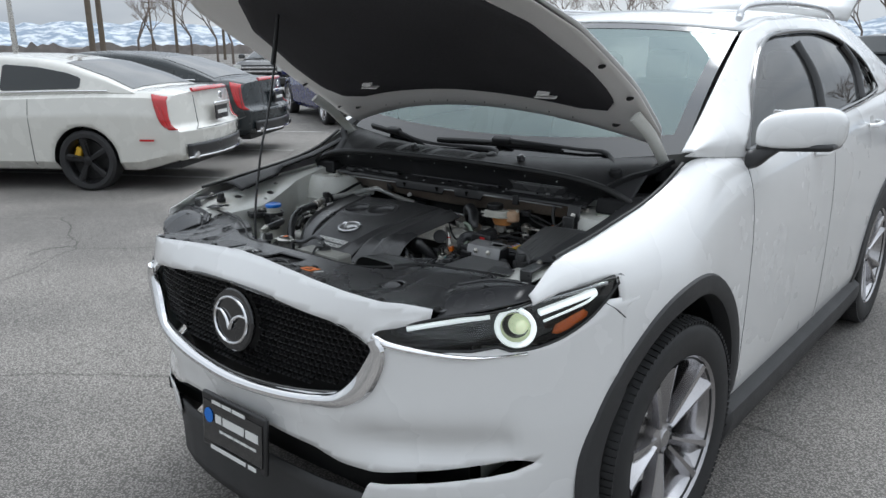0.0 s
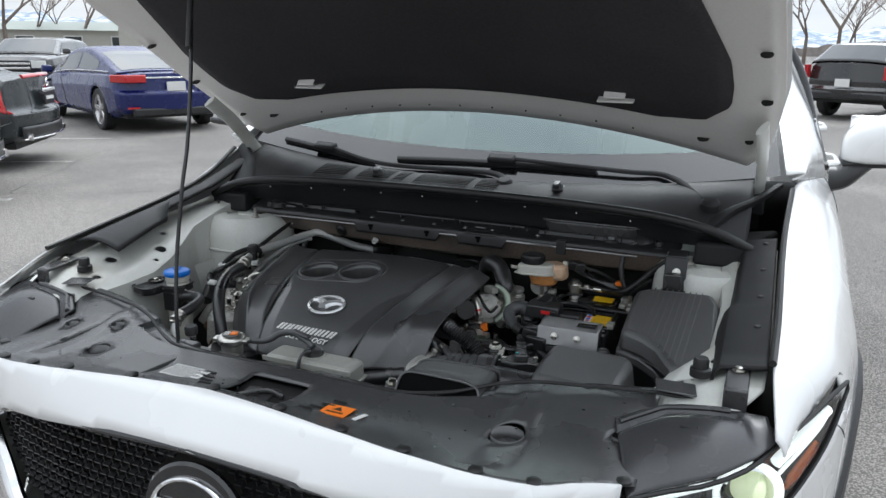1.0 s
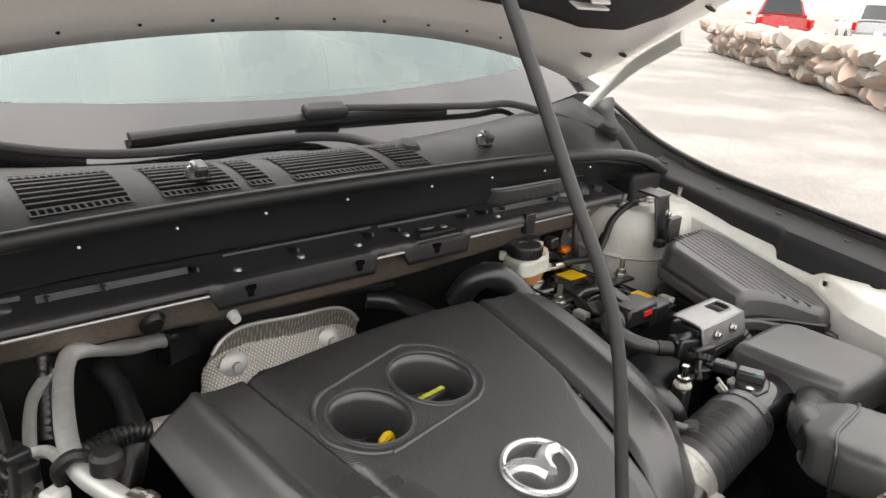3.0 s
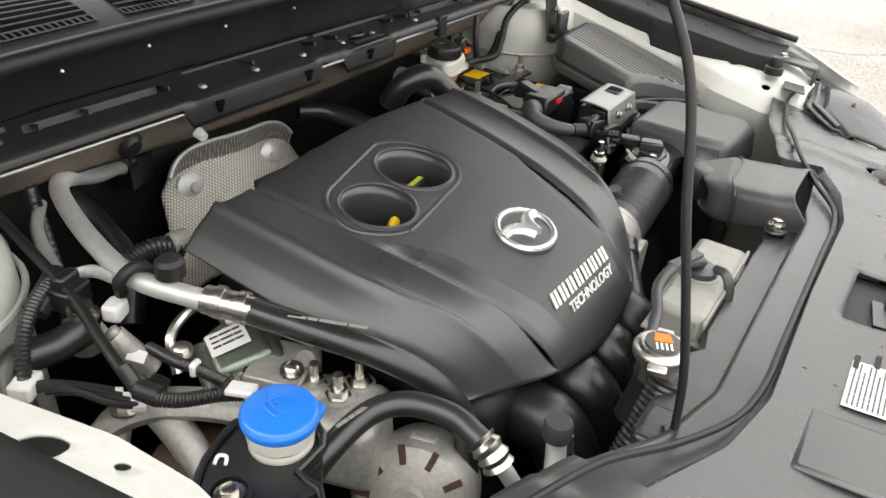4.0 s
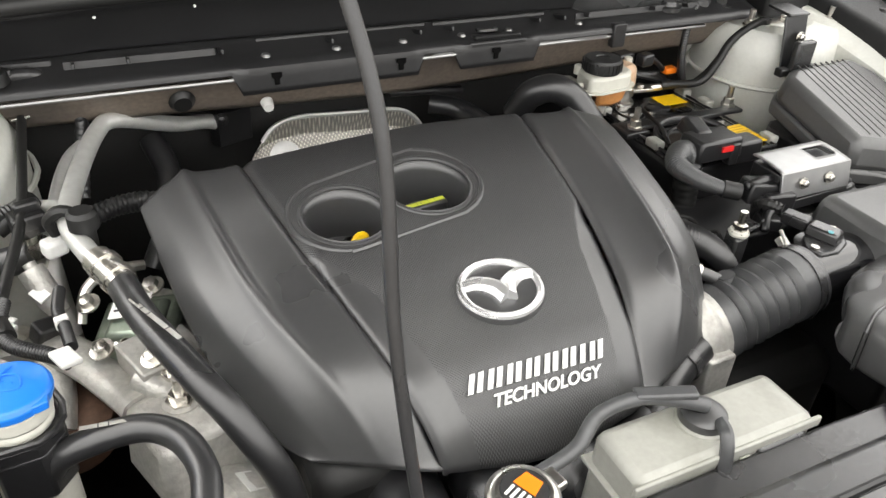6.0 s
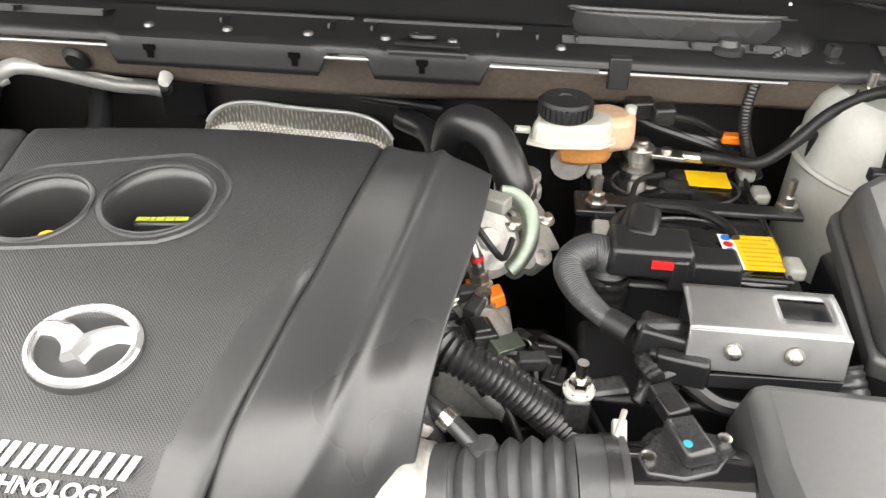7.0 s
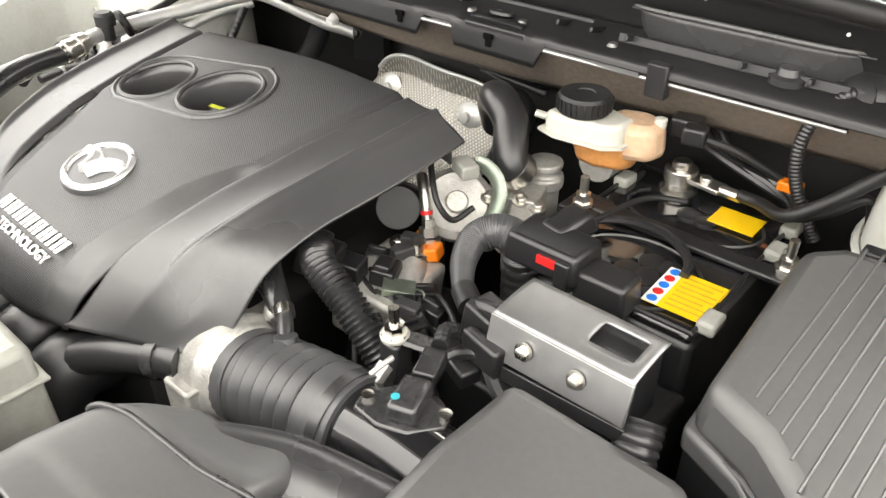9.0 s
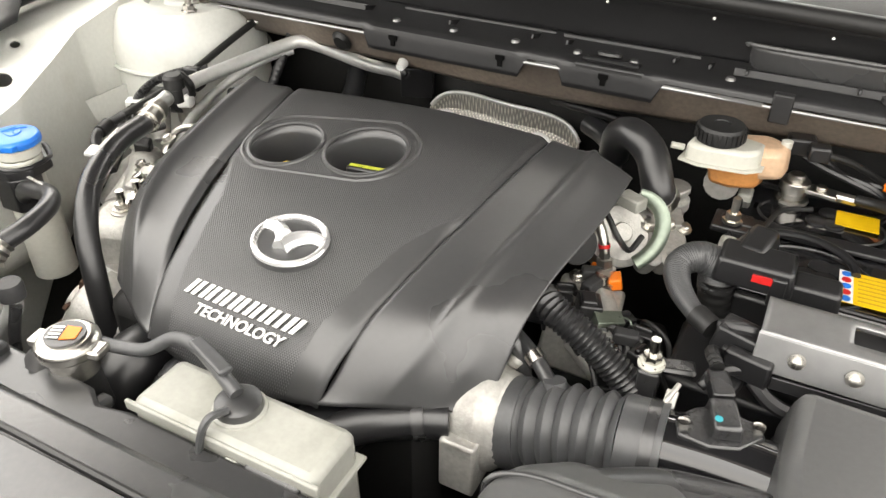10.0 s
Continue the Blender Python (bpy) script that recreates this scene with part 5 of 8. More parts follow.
eR = lambda y: interp(y, [(.46, -.245), (.514, -.287), (.55, -.318), (.60, -.342), (.66, -.354), (.74, -.362), (.82, -.368)])
eL = lambda y: interp(y, [(.46, .060), (.495, .105), (.514, .132), (.535, .145), (.565, .150), (.605, .156), (.64, .161), (.69, .170), (.73, .176), (.77, .180), (.82, .182)])
bR = lambda y: interp(y, [(.46, .872), (.514, .883), (.58, .918), (.64, .940), (.72, .958), (.82, .978)])
bL = lambda y: interp(y, [(.46, .872), (.514, .887), (.535, .894), (.555, .914), (.572, .938), (.605, .955), (.64, .966), (.69, .974), (.73, .981), (.77, .988), (.82, .994)])


def even(fn, e=.014):
    return lambda y: (fn(y - 2 * e) + 2 * fn(y - e) + 3 * fn(y) + 2 * fn(y + e) + fn(y + 2 * e)) / 9


gR, gL, eR, eL, bR = (even(fn) for fn in (gR, gL, eR, eL, bR))
bL = even(bL, .010)


def smz(y):
    e = .010
    return (zc(y - e) + 2 * zc(y) + zc(y + e)) / 4


def flute(y):
    """Width of the plain flute beside the badge, as a share of the panel."""
    return interp(y, [(.47, .145), (.60, .105), (.645, .05), (.668, 0), (.70, 0)])


def mid(u, y):
    x = gR(y) + (gL(y) - gR(y)) * u
    v = min(u, 1 - u)
    z = smz(y) + .003 * math.sin(u * math.pi)
    fl = flute(y)
    if fl > 0 and v < fl:
        z -= .0075 * min(1, fl / .06) * (1 - v / fl) ** .8
    z -= .006 * math.exp(-(v / .018) ** 2)
    return Vector((x, y, z))


HB, HA = (-.191, .702, .042), (-.096, .722, .046)


def mid_xy(x, y):
    return mid((x - gR(y)) / (gL(y) - gR(y)), y)


rear_y = lambda u: .814 + .016 * min(1, u * 1.6) + .004 * math.sin(u * math.pi)
front_y = lambda u: .464 - .012 * math.sin(u * math.pi) ** .7


def centre(u, w):
    y = front_y(u) + (rear_y(u) - front_y(u)) * w
    return mid(u, y)


def keep_cups(u, w):
    p = centre(min(max(u, 0), 1), min(max(w, 0), 1))
    return min(math.hypot(p.x - c[0], p.y - c[1]) - c[2] for c in (HA, HB)) / .32


bm = sheet(centre, frange(0, 1, 110), frange(0, 1, 110), keep_cups, 1.12)
for f in bm.faces:
    c = f.calc_center_median()
    u = (c.x - gR(c.y)) / (gL(c.y) - gR(c.y))
    f.material_index = 1 if min(u, 1 - u) < flute(c.y) else 0
part("centre_panel", bm, [COVERW, COVER], cover, "embossed black centre panel", thick=.003)


def lobe(s):
    def f(k, w):
        y0 = .464 + .050 * k ** 1.5
        y1 = (.814 if s < 0 else .830) - (.008 if s < 0 else .026) * k
        y = y0 + (y1 - y0) * w
        g, e, zb = (gR(y), eR(y), bR(y)) if s < 0 else (gL(y), eL(y), bL(y))
        x = g + (e - g) * k
        top = smz(y) - .006 * math.exp(-(k / .035) ** 2)
        rid = .56
        zr = smz(y) + .003
        if k <= rid:
            q = k / rid
            z = top + .003 * q - .0022 * math.sin(q * math.pi) + .0035 * math.exp(-((q - 1) / .10) ** 2)
        else:
            q = (k - rid) / (1 - rid)
            drop = min(.5, .022 / max(.01, zr - zb))
            z = zr + .0035 * math.exp(-(q / .12) ** 2) - (zr - zb) * (drop * min(1, q / .62) ** 1.2 if q < .62 else drop + (1 - drop) * ((q - .62) / .38) ** 1.05)
        if w < .26:
            z -= (z - .884) * (1 - w / .26) ** 2.6
        return Vector((x, y, z))
    return sheet(f, frange(0, .52, 26) + frange(.53, .62, 9) + frange(.64, 1, 22), frange(0, 1, 90))


part("side_lobe", lobe(-1), COVER, cover, "smooth black side panel", thick=.003)
part("side_lobe", lobe(1), COVER, cover, "smooth black side panel with a creased flank", thick=.003)
part("rear_skirt", sheet(lambda u, v: Vector((-.345 + .505 * u, interp(u, [(0, .806), (.17, .813), (.4, .828), (.82, .829), (1, .806)]) + .003 * v, 1.000 - .006 * (1 - math.sin(u * math.pi)) - .035 * v)), frange(0, 1, 40), frange(0, 1, 4)), COVER, cover, thick=.003)
for x, y, z in ((-.215, .832, .985), (-.12, .840, .985), (.01, .842, .985)):
    part("cover_tab", box((x, y, z), (.045, .022, .012)), COVER, cover, bevel=.003)
for c in (HA, HB):
    q = mid_xy(c[0], c[1])
    tilt = Matrix.Translation(q) @ pose(0, 0, 0, 6, 0, 0)
    part("finger_cup", lathe([(c[2] + .001, .002), (c[2] - .003, -.010), (c[2] - .006, -.055), (0, -.056)], tilt, 40, caps=False), COVER, cover, thick=.001)
    part("cup_rim", tube([mid_xy(c[0] + (c[2] + .001) * math.cos(a * math.pi / 18), c[1] + (c[2] + .001) * math.sin(a * math.pi / 18)) + Vector((0, 0, .001)) for a in range(37)], .0028, 8, 2), COVER, cover)
# raised oval lip round both cups
ov = []
for a in range(0, 361, 10):
    c, r = radians(a), .058
    base = HA if math.cos(c) > 0 else HB
    ov.append(mid_xy(base[0] + (r if base is HA else .053) * math.cos(c), base[1] + (r if base is HA else .053) * math.sin(c) + .004) + Vector((0, 0, .0005)))
part("oval_lip", tube(ov, .0032, 8, 2), COVER, cover)
q = mid_xy(*HA[:2])
cap = part("oil_cap", lathe([(.028, -.055), (.028, -.036), (.024, -.032), (0, -.032)], Matrix.Translation(q), 24), SATIN, cover, "black oil filler cap")
part("cap_grip", box(q + Vector((0, 0, -.027)), (.050, .012, .012), (0, 0, 8)), SATIN, cap, bevel=.003)
part("cap_marks", bar_line(Matrix.Translation(q + Vector((0, 0, -.0205))) @ pose(0, 0, 0, 0, 0, 8), -.022, .022, 0, .006, [3, 1, 2, 2, 3], .0006), mat("lime_print", (.55, .60, .06), .4), cap, smooth=False)
q = mid_xy(*HB[:2])
part("dipstick_loop", join(tube([q + Vector((.004, -.016, -.05)), q + Vector((.004, -.016, -.024)), q + Vector((.014, -.014, -.020)), q + Vector((.016, -.014, -.05))], .005, 8, 5)), mat("yellow_plastic", (.80, .50, .01), .4), cover, "yellow dipstick loop")
part("cup_socket", lathe([(.014, -.056), (.014, -.040), (.010, -.038), (.010, -.05), (0, -.05)], Matrix.Translation(q + Vector((.012, .008, 0))), 18), SATIN, cover)
e0 = mid_xy(-.090, .570)
emx = Matrix.Translation(e0 + Vector((0, 0, .003))) @ pose(0, 0, 0, 12.5, 0, -1)
bd = part("badge_plate", lathe([(0, 0), (.0425, 0), (.0435, -.002), (.0435, -.006), (0, -.006)], emx @ Matrix.Diagonal((1, .86, 1, 1)), 40), COVER, cover)
part("badge_ring", emblem_parts(emx @ Matrix.Diagonal((1, 1, .55, 1)), .0378, .0322, .0038, bd, 1.75), EMBLEM, bd, "bright silver oval emblem")
tm = Matrix.Translation(mid_xy(-.0905, .4975) + Vector((0, -.0010, .0022))) @ pose(0, 0, 0, 32, 0, -1.5)
# brand line as plain slanted strokes
for k, wide in enumerate((1, 1, 1, 1, 1, 1, 0, 1)):
    x = -.0700 + (0, 1, 2, 3, 4, 5, 6, 6.55)[k] * .0180
    for j in range(1 + wide):
        x0 = x + j * .0082
        part("brand_stroke", prism([(x0, -.0080), (x0 + .0050, -.0080), (x0 + .0122, .0080), (x0 + .0072, .0080)], 0, .0012, tm), LETTER, cover, smooth=False)
tm2 = Matrix.Translation(mid_xy(-.0900, .4835) + Vector((0, -.0022, .0026))) @ pose(0, 0, 0, 45, 0, -1.5)
words("technology_lettering", "TECHNOLOGY", .0150, tm2, LETTER, cover, "silver lettering", shear=.35, widen=1.02, bold=.00035)

# ---- things in the bay ----
shield_plate = thing("heat_shield", "embossed silver heat shield behind the engine", "heat shield", (-.08, 1.04, .85))
def shield_at(u, v):
    edge = abs(2 * u - 1) ** 8
    lean = 1 - v
    x = (-.190 - .07 * lean) + (.238 + .07 * lean) * u
    fold = max(0, v - .80) / .20
    return Vector((x, 1.082 - .125 * lean - .030 * fold + .006 * math.sin(u * 9), .790 + .138 * v + .012 * math.sin(u * math.pi) * v - .022 * edge * v - .010 * u * v))


part("shield_sheet", sheet(shield_at, frange(0, 1, 60), frange(0, 1, 34)), SHIELD, shield_plate, "dimpled silver metal", thick=.0015)
part("shield_rim", tube([shield_at(u, 1) for u in frange(0, 1, 30)], .0035, 8, 2), ALU, shield_plate)
for u in (.2, .78):
    q = shield_at(u, .66)
    part("shield_bolt", lathe([(.022, -.002), (.014, .003), (.008, .004), (.007, .009), (0, .010)], axis(q + Vector((0, -.003, 0)), (0, -1, .3)), 18), ALU, shield_plate)

# air-conditioning line along the right side
acl = thing("air_conditioning_line", "silver and black air-conditioning line beside the engine", "pipe", (-.40, .75, .93))
part("metal_pipe", tube([(-.222, 1.075, .925), (-.257, 1.062, .943), (-.30, 1.04, .955), (-.368, .990, .992), (-.392, .962, .992), (-.418, .88, .984), (-.432, .80, .980), (-.420, .74, .979), (-.404, .705, .976)], .0098, 14, 8), ALU, acl, "bent silver pipe")
part("pipe_flange", join(box((-.226, 1.072, .930), (.050, .022, .046), (0, 0, 20)), bolt((-.240, 1.058, .945), .006, .006, (0, -1, .2))), BLACK, acl, "dark pipe flange", bevel=.003)
part("pipe_collar", join(tube([(-.413, .725, .978), (-.396, .682, .975)], .0135, 16, 2), tube([(-.409, .716, .9777), (-.406, .709, .977)], .0152, 16, 2), tube([(-.401, .696, .976), (-.398, .689, .9755)], .0152, 16, 2)), STEEL, acl, "crimped collar")
part("rubber_hose", tube([(-.398, .688, .975), (-.386, .63, .974), (-.362, .57, .962), (-.335, .528, .932), (-.312, .505, .880), (-.305, .500, .80), (-.305, .51, .68)], .0128, 14, 8), HOSE, acl, "black rubber hose")
part("service_cap", lathe([(.009, -.012), (.009, .006), (.0135, .008), (.0135, .022), (.010, .026), (0, .026)], pose(-.418, .762, .983), 18), RUBBER, acl)
part("pipe_clip", tube([(-.445, .80, .968), (-.448, .795, .985), (-.435, .79, .996), (-.42, .79, .985), (-.43, .80, .968)], .006, 8, 4), RUBBER, acl)
part("print_bars", bar_line(Matrix.Translation((-.379, .612, .9865)) @ pose(0, 0, 0, -4, 0, -66), -.035, .035, 0, .004, [2, 1, 3, 2], .0006), CAST, acl, smooth=False)
sml = thing("low_pressure_pipe", "thin silver pipe by the strut tower", "pipe", (-.43, .85, .9))
part("metal_pipe", tube([(-.40, .99, .975), (-.43, .95, .965), (-.452, .87, .94), (-.458, .80, .905), (-.45, .78, .86)], .0065, 10, 8), ALU, sml)
ach = thing("air_conditioning_hose", "black hose with a crimped silver end", "hose", (-.40, .48, .9))
part("rubber_hose", tube([(-.478, .556, .900), (-.458, .549, .932), (-.41, .543, .944), (-.382, .523, .946), (-.370, .487, .944), (-.374, .455, .938)], .0108, 12, 8), HOSE, ach)
part("print_bars", bar_line(Matrix.Translation((-.428, .5455, .9535)) @ pose(0, 0, 0, 0, 0, -8), -.016, .016, 0, .0035, [2, 1, 2], .0006), CAST, ach, smooth=False)
part("crimp", tube([(-.3735, .458, .939), (-.3745, .446, .932), (-.3745, .438, .923)], .0128, 14, 4, ribs=3, depth=.10), STEEL, ach)
part("metal_end", tube([(-.3745, .442, .928), (-.370, .430, .912), (-.362, .420, .88), (-.36, .41, .80)], .0075, 10, 6), ALU, ach)
part("service_pipe", tube([(-.312, .416, .920), (-.316, .412, .900), (-.340, .40, .86), (-.35, .40, .78)], .009, 12, 6), ALU, ach)
part("service_cap", lathe([(.0125, 0), (.0130, .014), (.0115, .018), (0, .018)], pose(-.312, .416, .918), 18), CLAD, ach, "grey dust cap")
part("guide_tube", tube([(-.302, .410, .915), (-.310, .40, .87), (-.33, .40, .78)], .006, 10, 4), SATIN, ach)

# washer filler
wf = thing("washer_filler", "blue washer cap on a black filler bracket", "filler cap", (-.482, .569, .9))
part("neck", lathe([(.026, .80), (.026, .90), (.021, .925), (.0215, .962), (.0255, .966), (.0265, .976), (.0235, .979), (0, .979)], pose(-.482, .569, 0), 28), MILK, wf, "milky filler neck")
part("neck_ring", lathe([(.0235, .955), (.0245, .957), (.0245, .961), (.0235, .963)], pose(-.482, .569, 0), 28, caps=False), MILK, wf)
cp = join(lathe([(.0268, -.006), (.0286, -.005), (.0296, .001), (.0272, .005), (.018, .0078), (0, .0085)], pose(-.482, .569, .984), 44), prism([(.016, -.018), (.029, -.009), (.0335, -.002), (.029, .004), (.016, .012)], .980, .987, pose(-.482, .569, 0, 0, 0, -38)))
capb = part("blue_cap", cp, BLUE, wf, "bright blue washer cap", bevel=.001)
part("cap_symbol", join(tube([(-.492, .563, .9925), (-.488, .578, .9928), (-.474, .575, .9928), (-.473, .561, .9925), (-.492, .563, .9925)], .0008, 6, 4), tube([(-.486, .570, .9930), (-.483, .580, .9930), (-.478, .586, .9926)], .0008, 6, 4), *[box((-.482 + k * .005, .571 + abs(k) * -.003, .9930), (.0014, .0014, .001)) for k in (-1, 0, 1)]), BLUE, capb)
WBR = [(-.490, .610), (-.528, .600), (-.552, .584), (-.574, .560), (-.560, .512), (-.520, .500), (-.500, .515), (-.497, .538), (-.468, .540), (-.452, .560), (-.458, .592)]
part("filler_bracket", join(prism(WBR, .942, .956, inset=.98), prism([(-.500, .538), (-.468, .540), (-.452, .560), (-.458, .575), (-.500, .560)], .900, .945, inset=1.0)), BLACK, wf, "black plastic bracket", bevel=.003)
part("bracket_rim", tube([(x * .985 - .0075, y * .985 + .0085, .9575) for x, y in WBR + WBR[:1]], .0028, 8, 2), BLACK, wf)
part("bolt_well", lathe([(.0165, 0), (.0165, .004), (.0135, .004), (.0135, .0005)], pose(-.540, .562, .956), 24, caps=False), BLACK, wf, thick=.001)
part("bracket_bolt", bolt((-.540, .562, .957), .0068, .007), STEEL, wf)
part("bracket_clip", tube([(-.528, .590, .958), (-.522, .592, .960), (-.519, .587, .960), (-.524, .583, .958)], .0015, 6, 4), LABEL, wf)
part("bracket_slot", box((-.505, .520, .957), (.018, .009, .002), (0, 0, -20)), DARK, wf)

# coolant tank with its hose
ct = thing("coolant_tank", "grey translucent coolant tank behind the radiator", "tank", (0, .39, .85))
part("tank_body", join(box((-.002, .386, .872), (.182, .060, .132), taper=.97), box((-.060, .380, .800), (.060, .050, .060))), TANK, ct, "grey moulded tank body", bevel=.008)
part("tank_seam", join(box((-.002, .3575, .931), (.186, .004, .010)), box((-.002, .386, .905), (.187, .066, .004))), TANK, ct, bevel=.0015)
part("tank_rib", box((.012, .3545, .89), (.012, .006, .07)), TANK, ct, bevel=.002)
part("tank_lid", lathe([(.019, 0), (.0195, .004), (.0185, .010), (.014, .013), (0, .013)], pose(-.006, .390, .937), 24), SATIN, ct, "black lid")
part("lid_collar", lathe([(.023, -.002), (.022, .003), (.019, .004)], pose(-.006, .390, .937), 24, caps=False), TANK, ct)
part("lid_strap", tube([(-.004, .376, .950), (-.010, .362, .951), (-.014, .353, .934), (-.016, .350, .905), (-.018, .349, .885)], .0055, 8, 5, flat=.6), HOSE2, ct)
part("overflow_hose", tube([(-.165, .392, .940), (-.14, .396, .941), (-.115, .402, .944), (-.092, .412, .958), (-.06, .408, .966), (-.03, .398, .962), (-.006, .390, .954)], .0060, 10, 8), HOSE2, ct, "thin black overflow hose")
part("hose_clip", box((-.040, .402, .969), (.050, .012, .006), (0, 0, -20)), HOSE2, ct, bevel=.002)

rcap = thing("radiator_filler", "silver pressure cap on the radiator filler neck", "filler cap", (-.178, .376, .93))
part("cap_body", join(lathe([(.020, -.030), (.020, -.008), (.026, -.006), (.027, .004), (.022, .009), (0, .010)], pose(-.178, .376, .945), 30), box((-.178, .376, .944), (.070, .018, .008), (0, 0, 12))), STEEL, rcap, "pressed metal cap", bevel=.002)
part("cap_disc", lathe([(0, .0112), (.017, .0112), (.017, .009), (0, .009)], pose(-.178, .376, .945), 28), SATIN, rcap)
part("cap_warning", prism([(-.001, -.009), (.012, -.007), (.012, .007), (-.001, .009)], .9566, .9572, pose(-.178, .376, 0, 0, 0, 25)), ORANGE, rcap, smooth=False)
part("cap_print", join(*[bar_line(Matrix.Translation((-.178, .376, .9568)) @ pose(0, 0, 0, 0, 0, 25), -.013, -.003, .007 - k * .0045, .0022, [2, 3], .0005) for k in range(4)]), LABEL, rcap, smooth=False)
part("neck", tube([(-.178, .376, .930), (-.179, .378, .90), (-.185, .385, .86)], .018, 14, 4), RUBBER, rcap)
lowh = thing("corrugated_drain_hose", "black corrugated hose by the radiator", "hose", (-.23, .36, .85))
part("hose", tube([(-.198, .362, .930), (-.212, .366, .900), (-.232, .374, .85), (-.250, .382, .78), (-.26, .39, .70)], .0135, 14, 8, ribs=40, depth=.07), HOSE, lowh)
part("rod_foot", join(lathe([(.012, .925), (.012, .934), (.008, .940), (0, .940)], pose(-.266, .333, 0), 14), bolt((-.283, .322, .937), .006, .006)), SATIN, car)

# battery
bt = thing("car_battery", "black battery with yellow warning labels in its tray", "battery", (.365, .868, .72))
part("case", box((.367, .866, .825), (.172, .232, .20)), BLACK, bt, "black battery case", bevel=.006)
part("case_rim", tube([(.286, .755, .9345), (.449, .755, .9345), (.449, .978, .9345), (.286, .978, .9345), (.286, .755, .9345)], .0022, 6, 1), BLACK, bt)
part("top_plate", box((.367, .866, .928), (.168, .228, .010), taper=.98), GLOSSB, bt, bevel=.004)
for y in (.800, .822, .918, .940):
    for x in (.368, .385):
        part("cell_plug", lathe([(.012, 0), (.012, .0022), (.009, .003), (0, .003)], pose(x + (.012 if y in (.822, .940) else 0), y, .933), 14), BLACK, bt)
part("neg_terminal", lathe([(.020, 0), (.019, .004), (.015, .006), (.0135, .016), (.0105, .017), (.010, .032), (.008, .034), (0, .034)], pose(.336, .957, .932), 20), STEEL, bt, "lead battery post")
part("earth_clamp", join(lathe([(.0165, .012), (.0165, .026), (.010, .027), (.010, .012)], pose(.336, .957, .932), 18), box((.366, .952, .952), (.034, .020, .005), (0, 0, -8)), lathe([(.006, 0), (.006, .005), (0, .006)], pose(.364, .952, .954), 12), tube([(.380, .950, .952), (.402, .948, .952)], .006, 8)), STEEL, bt, "bright cable clamp", bevel=.001)
part("hold_down_bar", join(box((.380, .868, .937), (.215, .020, .006)), box((.285, .866, .934), (.04, .04, .008))), BLACK, bt, "black hold-down bar", bevel=.002)
for x, y in ((.285, .858), (.474, .878)):
    part("hold_down_stud", stud((x, y, .940), .030, .0042), STEEL, bt)
b1 = Matrix.Translation((.424, .796, .9355)) @ pose(0, 0, 0, 0, 0, 2)
lab = part("warning_label", prism([(-.026, -.028), (.026, -.028), (.026, .028), (-.026, .028)], 0, .0008, b1), YELLOW, bt, "yellow battery label", smooth=False)
part("label_strip", prism([(-.026, -.028), (-.013, -.028), (-.013, .028), (-.026, .028)], .0008, .0012, b1), LABEL, lab, smooth=False)
for k in range(5):
    part("label_sign", lathe([(0, .0016), (.0045, .0016), (.0045, .0012), (0, .0012)], b1 @ Matrix.Translation((-.0195, -.022 + k * .011, 0)), 14), (BLUE, REDP, BLUE, REDP, BLUE)[k], lab)
PRINTY = mat("faded_print", (.50, .30, .02), .5)
for k in range(7):
    part("label_line", bar_line(b1 @ Matrix.Translation((0, 0, .0008)), -.009, .023 - .006 * (k % 3 == 1), .021 - k * .007, .0022, [1], .0003), PRINTY, lab, smooth=False)
part("warning_label", prism([(-.022, -.017), (.022, -.017), (.022, .017), (-.022, .017)], 0, .0008, Matrix.Translation((.408, .932, .9355))), YELLOW, bt, "plain yellow label", smooth=False)
pc = part("terminal_cover", box((.322, .752, .958), (.074, .045, .028), taper=.92), BLACK, bt, "black positive terminal cover", bevel=.004)
part("cover_flap", box((.318, .778, .966), (.032, .052, .022), (10, 0, -12), taper=.8), BLACK, pc, bevel=.005)
part("cover_side", box((.377, .750, .945), (.048, .034, .030), taper=.9), BLACK, pc, bevel=.004)
part("cover_catch", box((.345, .735, .950), (.014, .014, .030)), BLACK, pc, bevel=.002)
part("red_tab", box((.330, .7305, .960), (.018, .005, .007)), REDP, pc)
part("lid_arc", tube([(.356 + .056 * math.cos(radians(a)), .815 + .045 * math.sin(radians(a)), .938 + .004 * math.sin(radians(a))) for a in range(0, 181, 12)], .0045, 8, 3), BLACK, bt, "curved black carry strap")
part("lid_line", tube([(.372 + .066 * math.cos(radians(a)), .918 + .042 * math.sin(radians(a)), .9335) for a in range(150, 391, 12)], .0016, 6, 3), SATIN, bt)
part("lid_line", tube([(.372 + .060 * math.cos(radians(a)), .802 + .050 * math.sin(radians(a)), .9335) for a in range(0, 361, 12)], .0016, 6, 3), SATIN, bt)
for x, y in ((.288, .935), (.452, .952), (.456, .905), (.455, .775), (.288, .815)):
    part("case_lug", box((x, y, .936), (.016, .024, .012)), TANK, bt, "dusty grey lug", bevel=.003)
part("battery_wire", tube([(.300, .80, .938), (.315, .84, .945), (.33, .90, .945), (.36, .925, .942)], .003, 8, 8), RUBBER, bt)
part("lettering_mark", bar_line(Matrix.Translation((.352, .775, .9345)) @ pose(0, 0, 0, 0, 0, 50), -.014, .014, 0, .011, [2, 2], .0006), LABEL, bt, smooth=False)
ecab = thing("earth_cable", "black earth cable running to the strut tower", "cable", (.44, .95, .93))
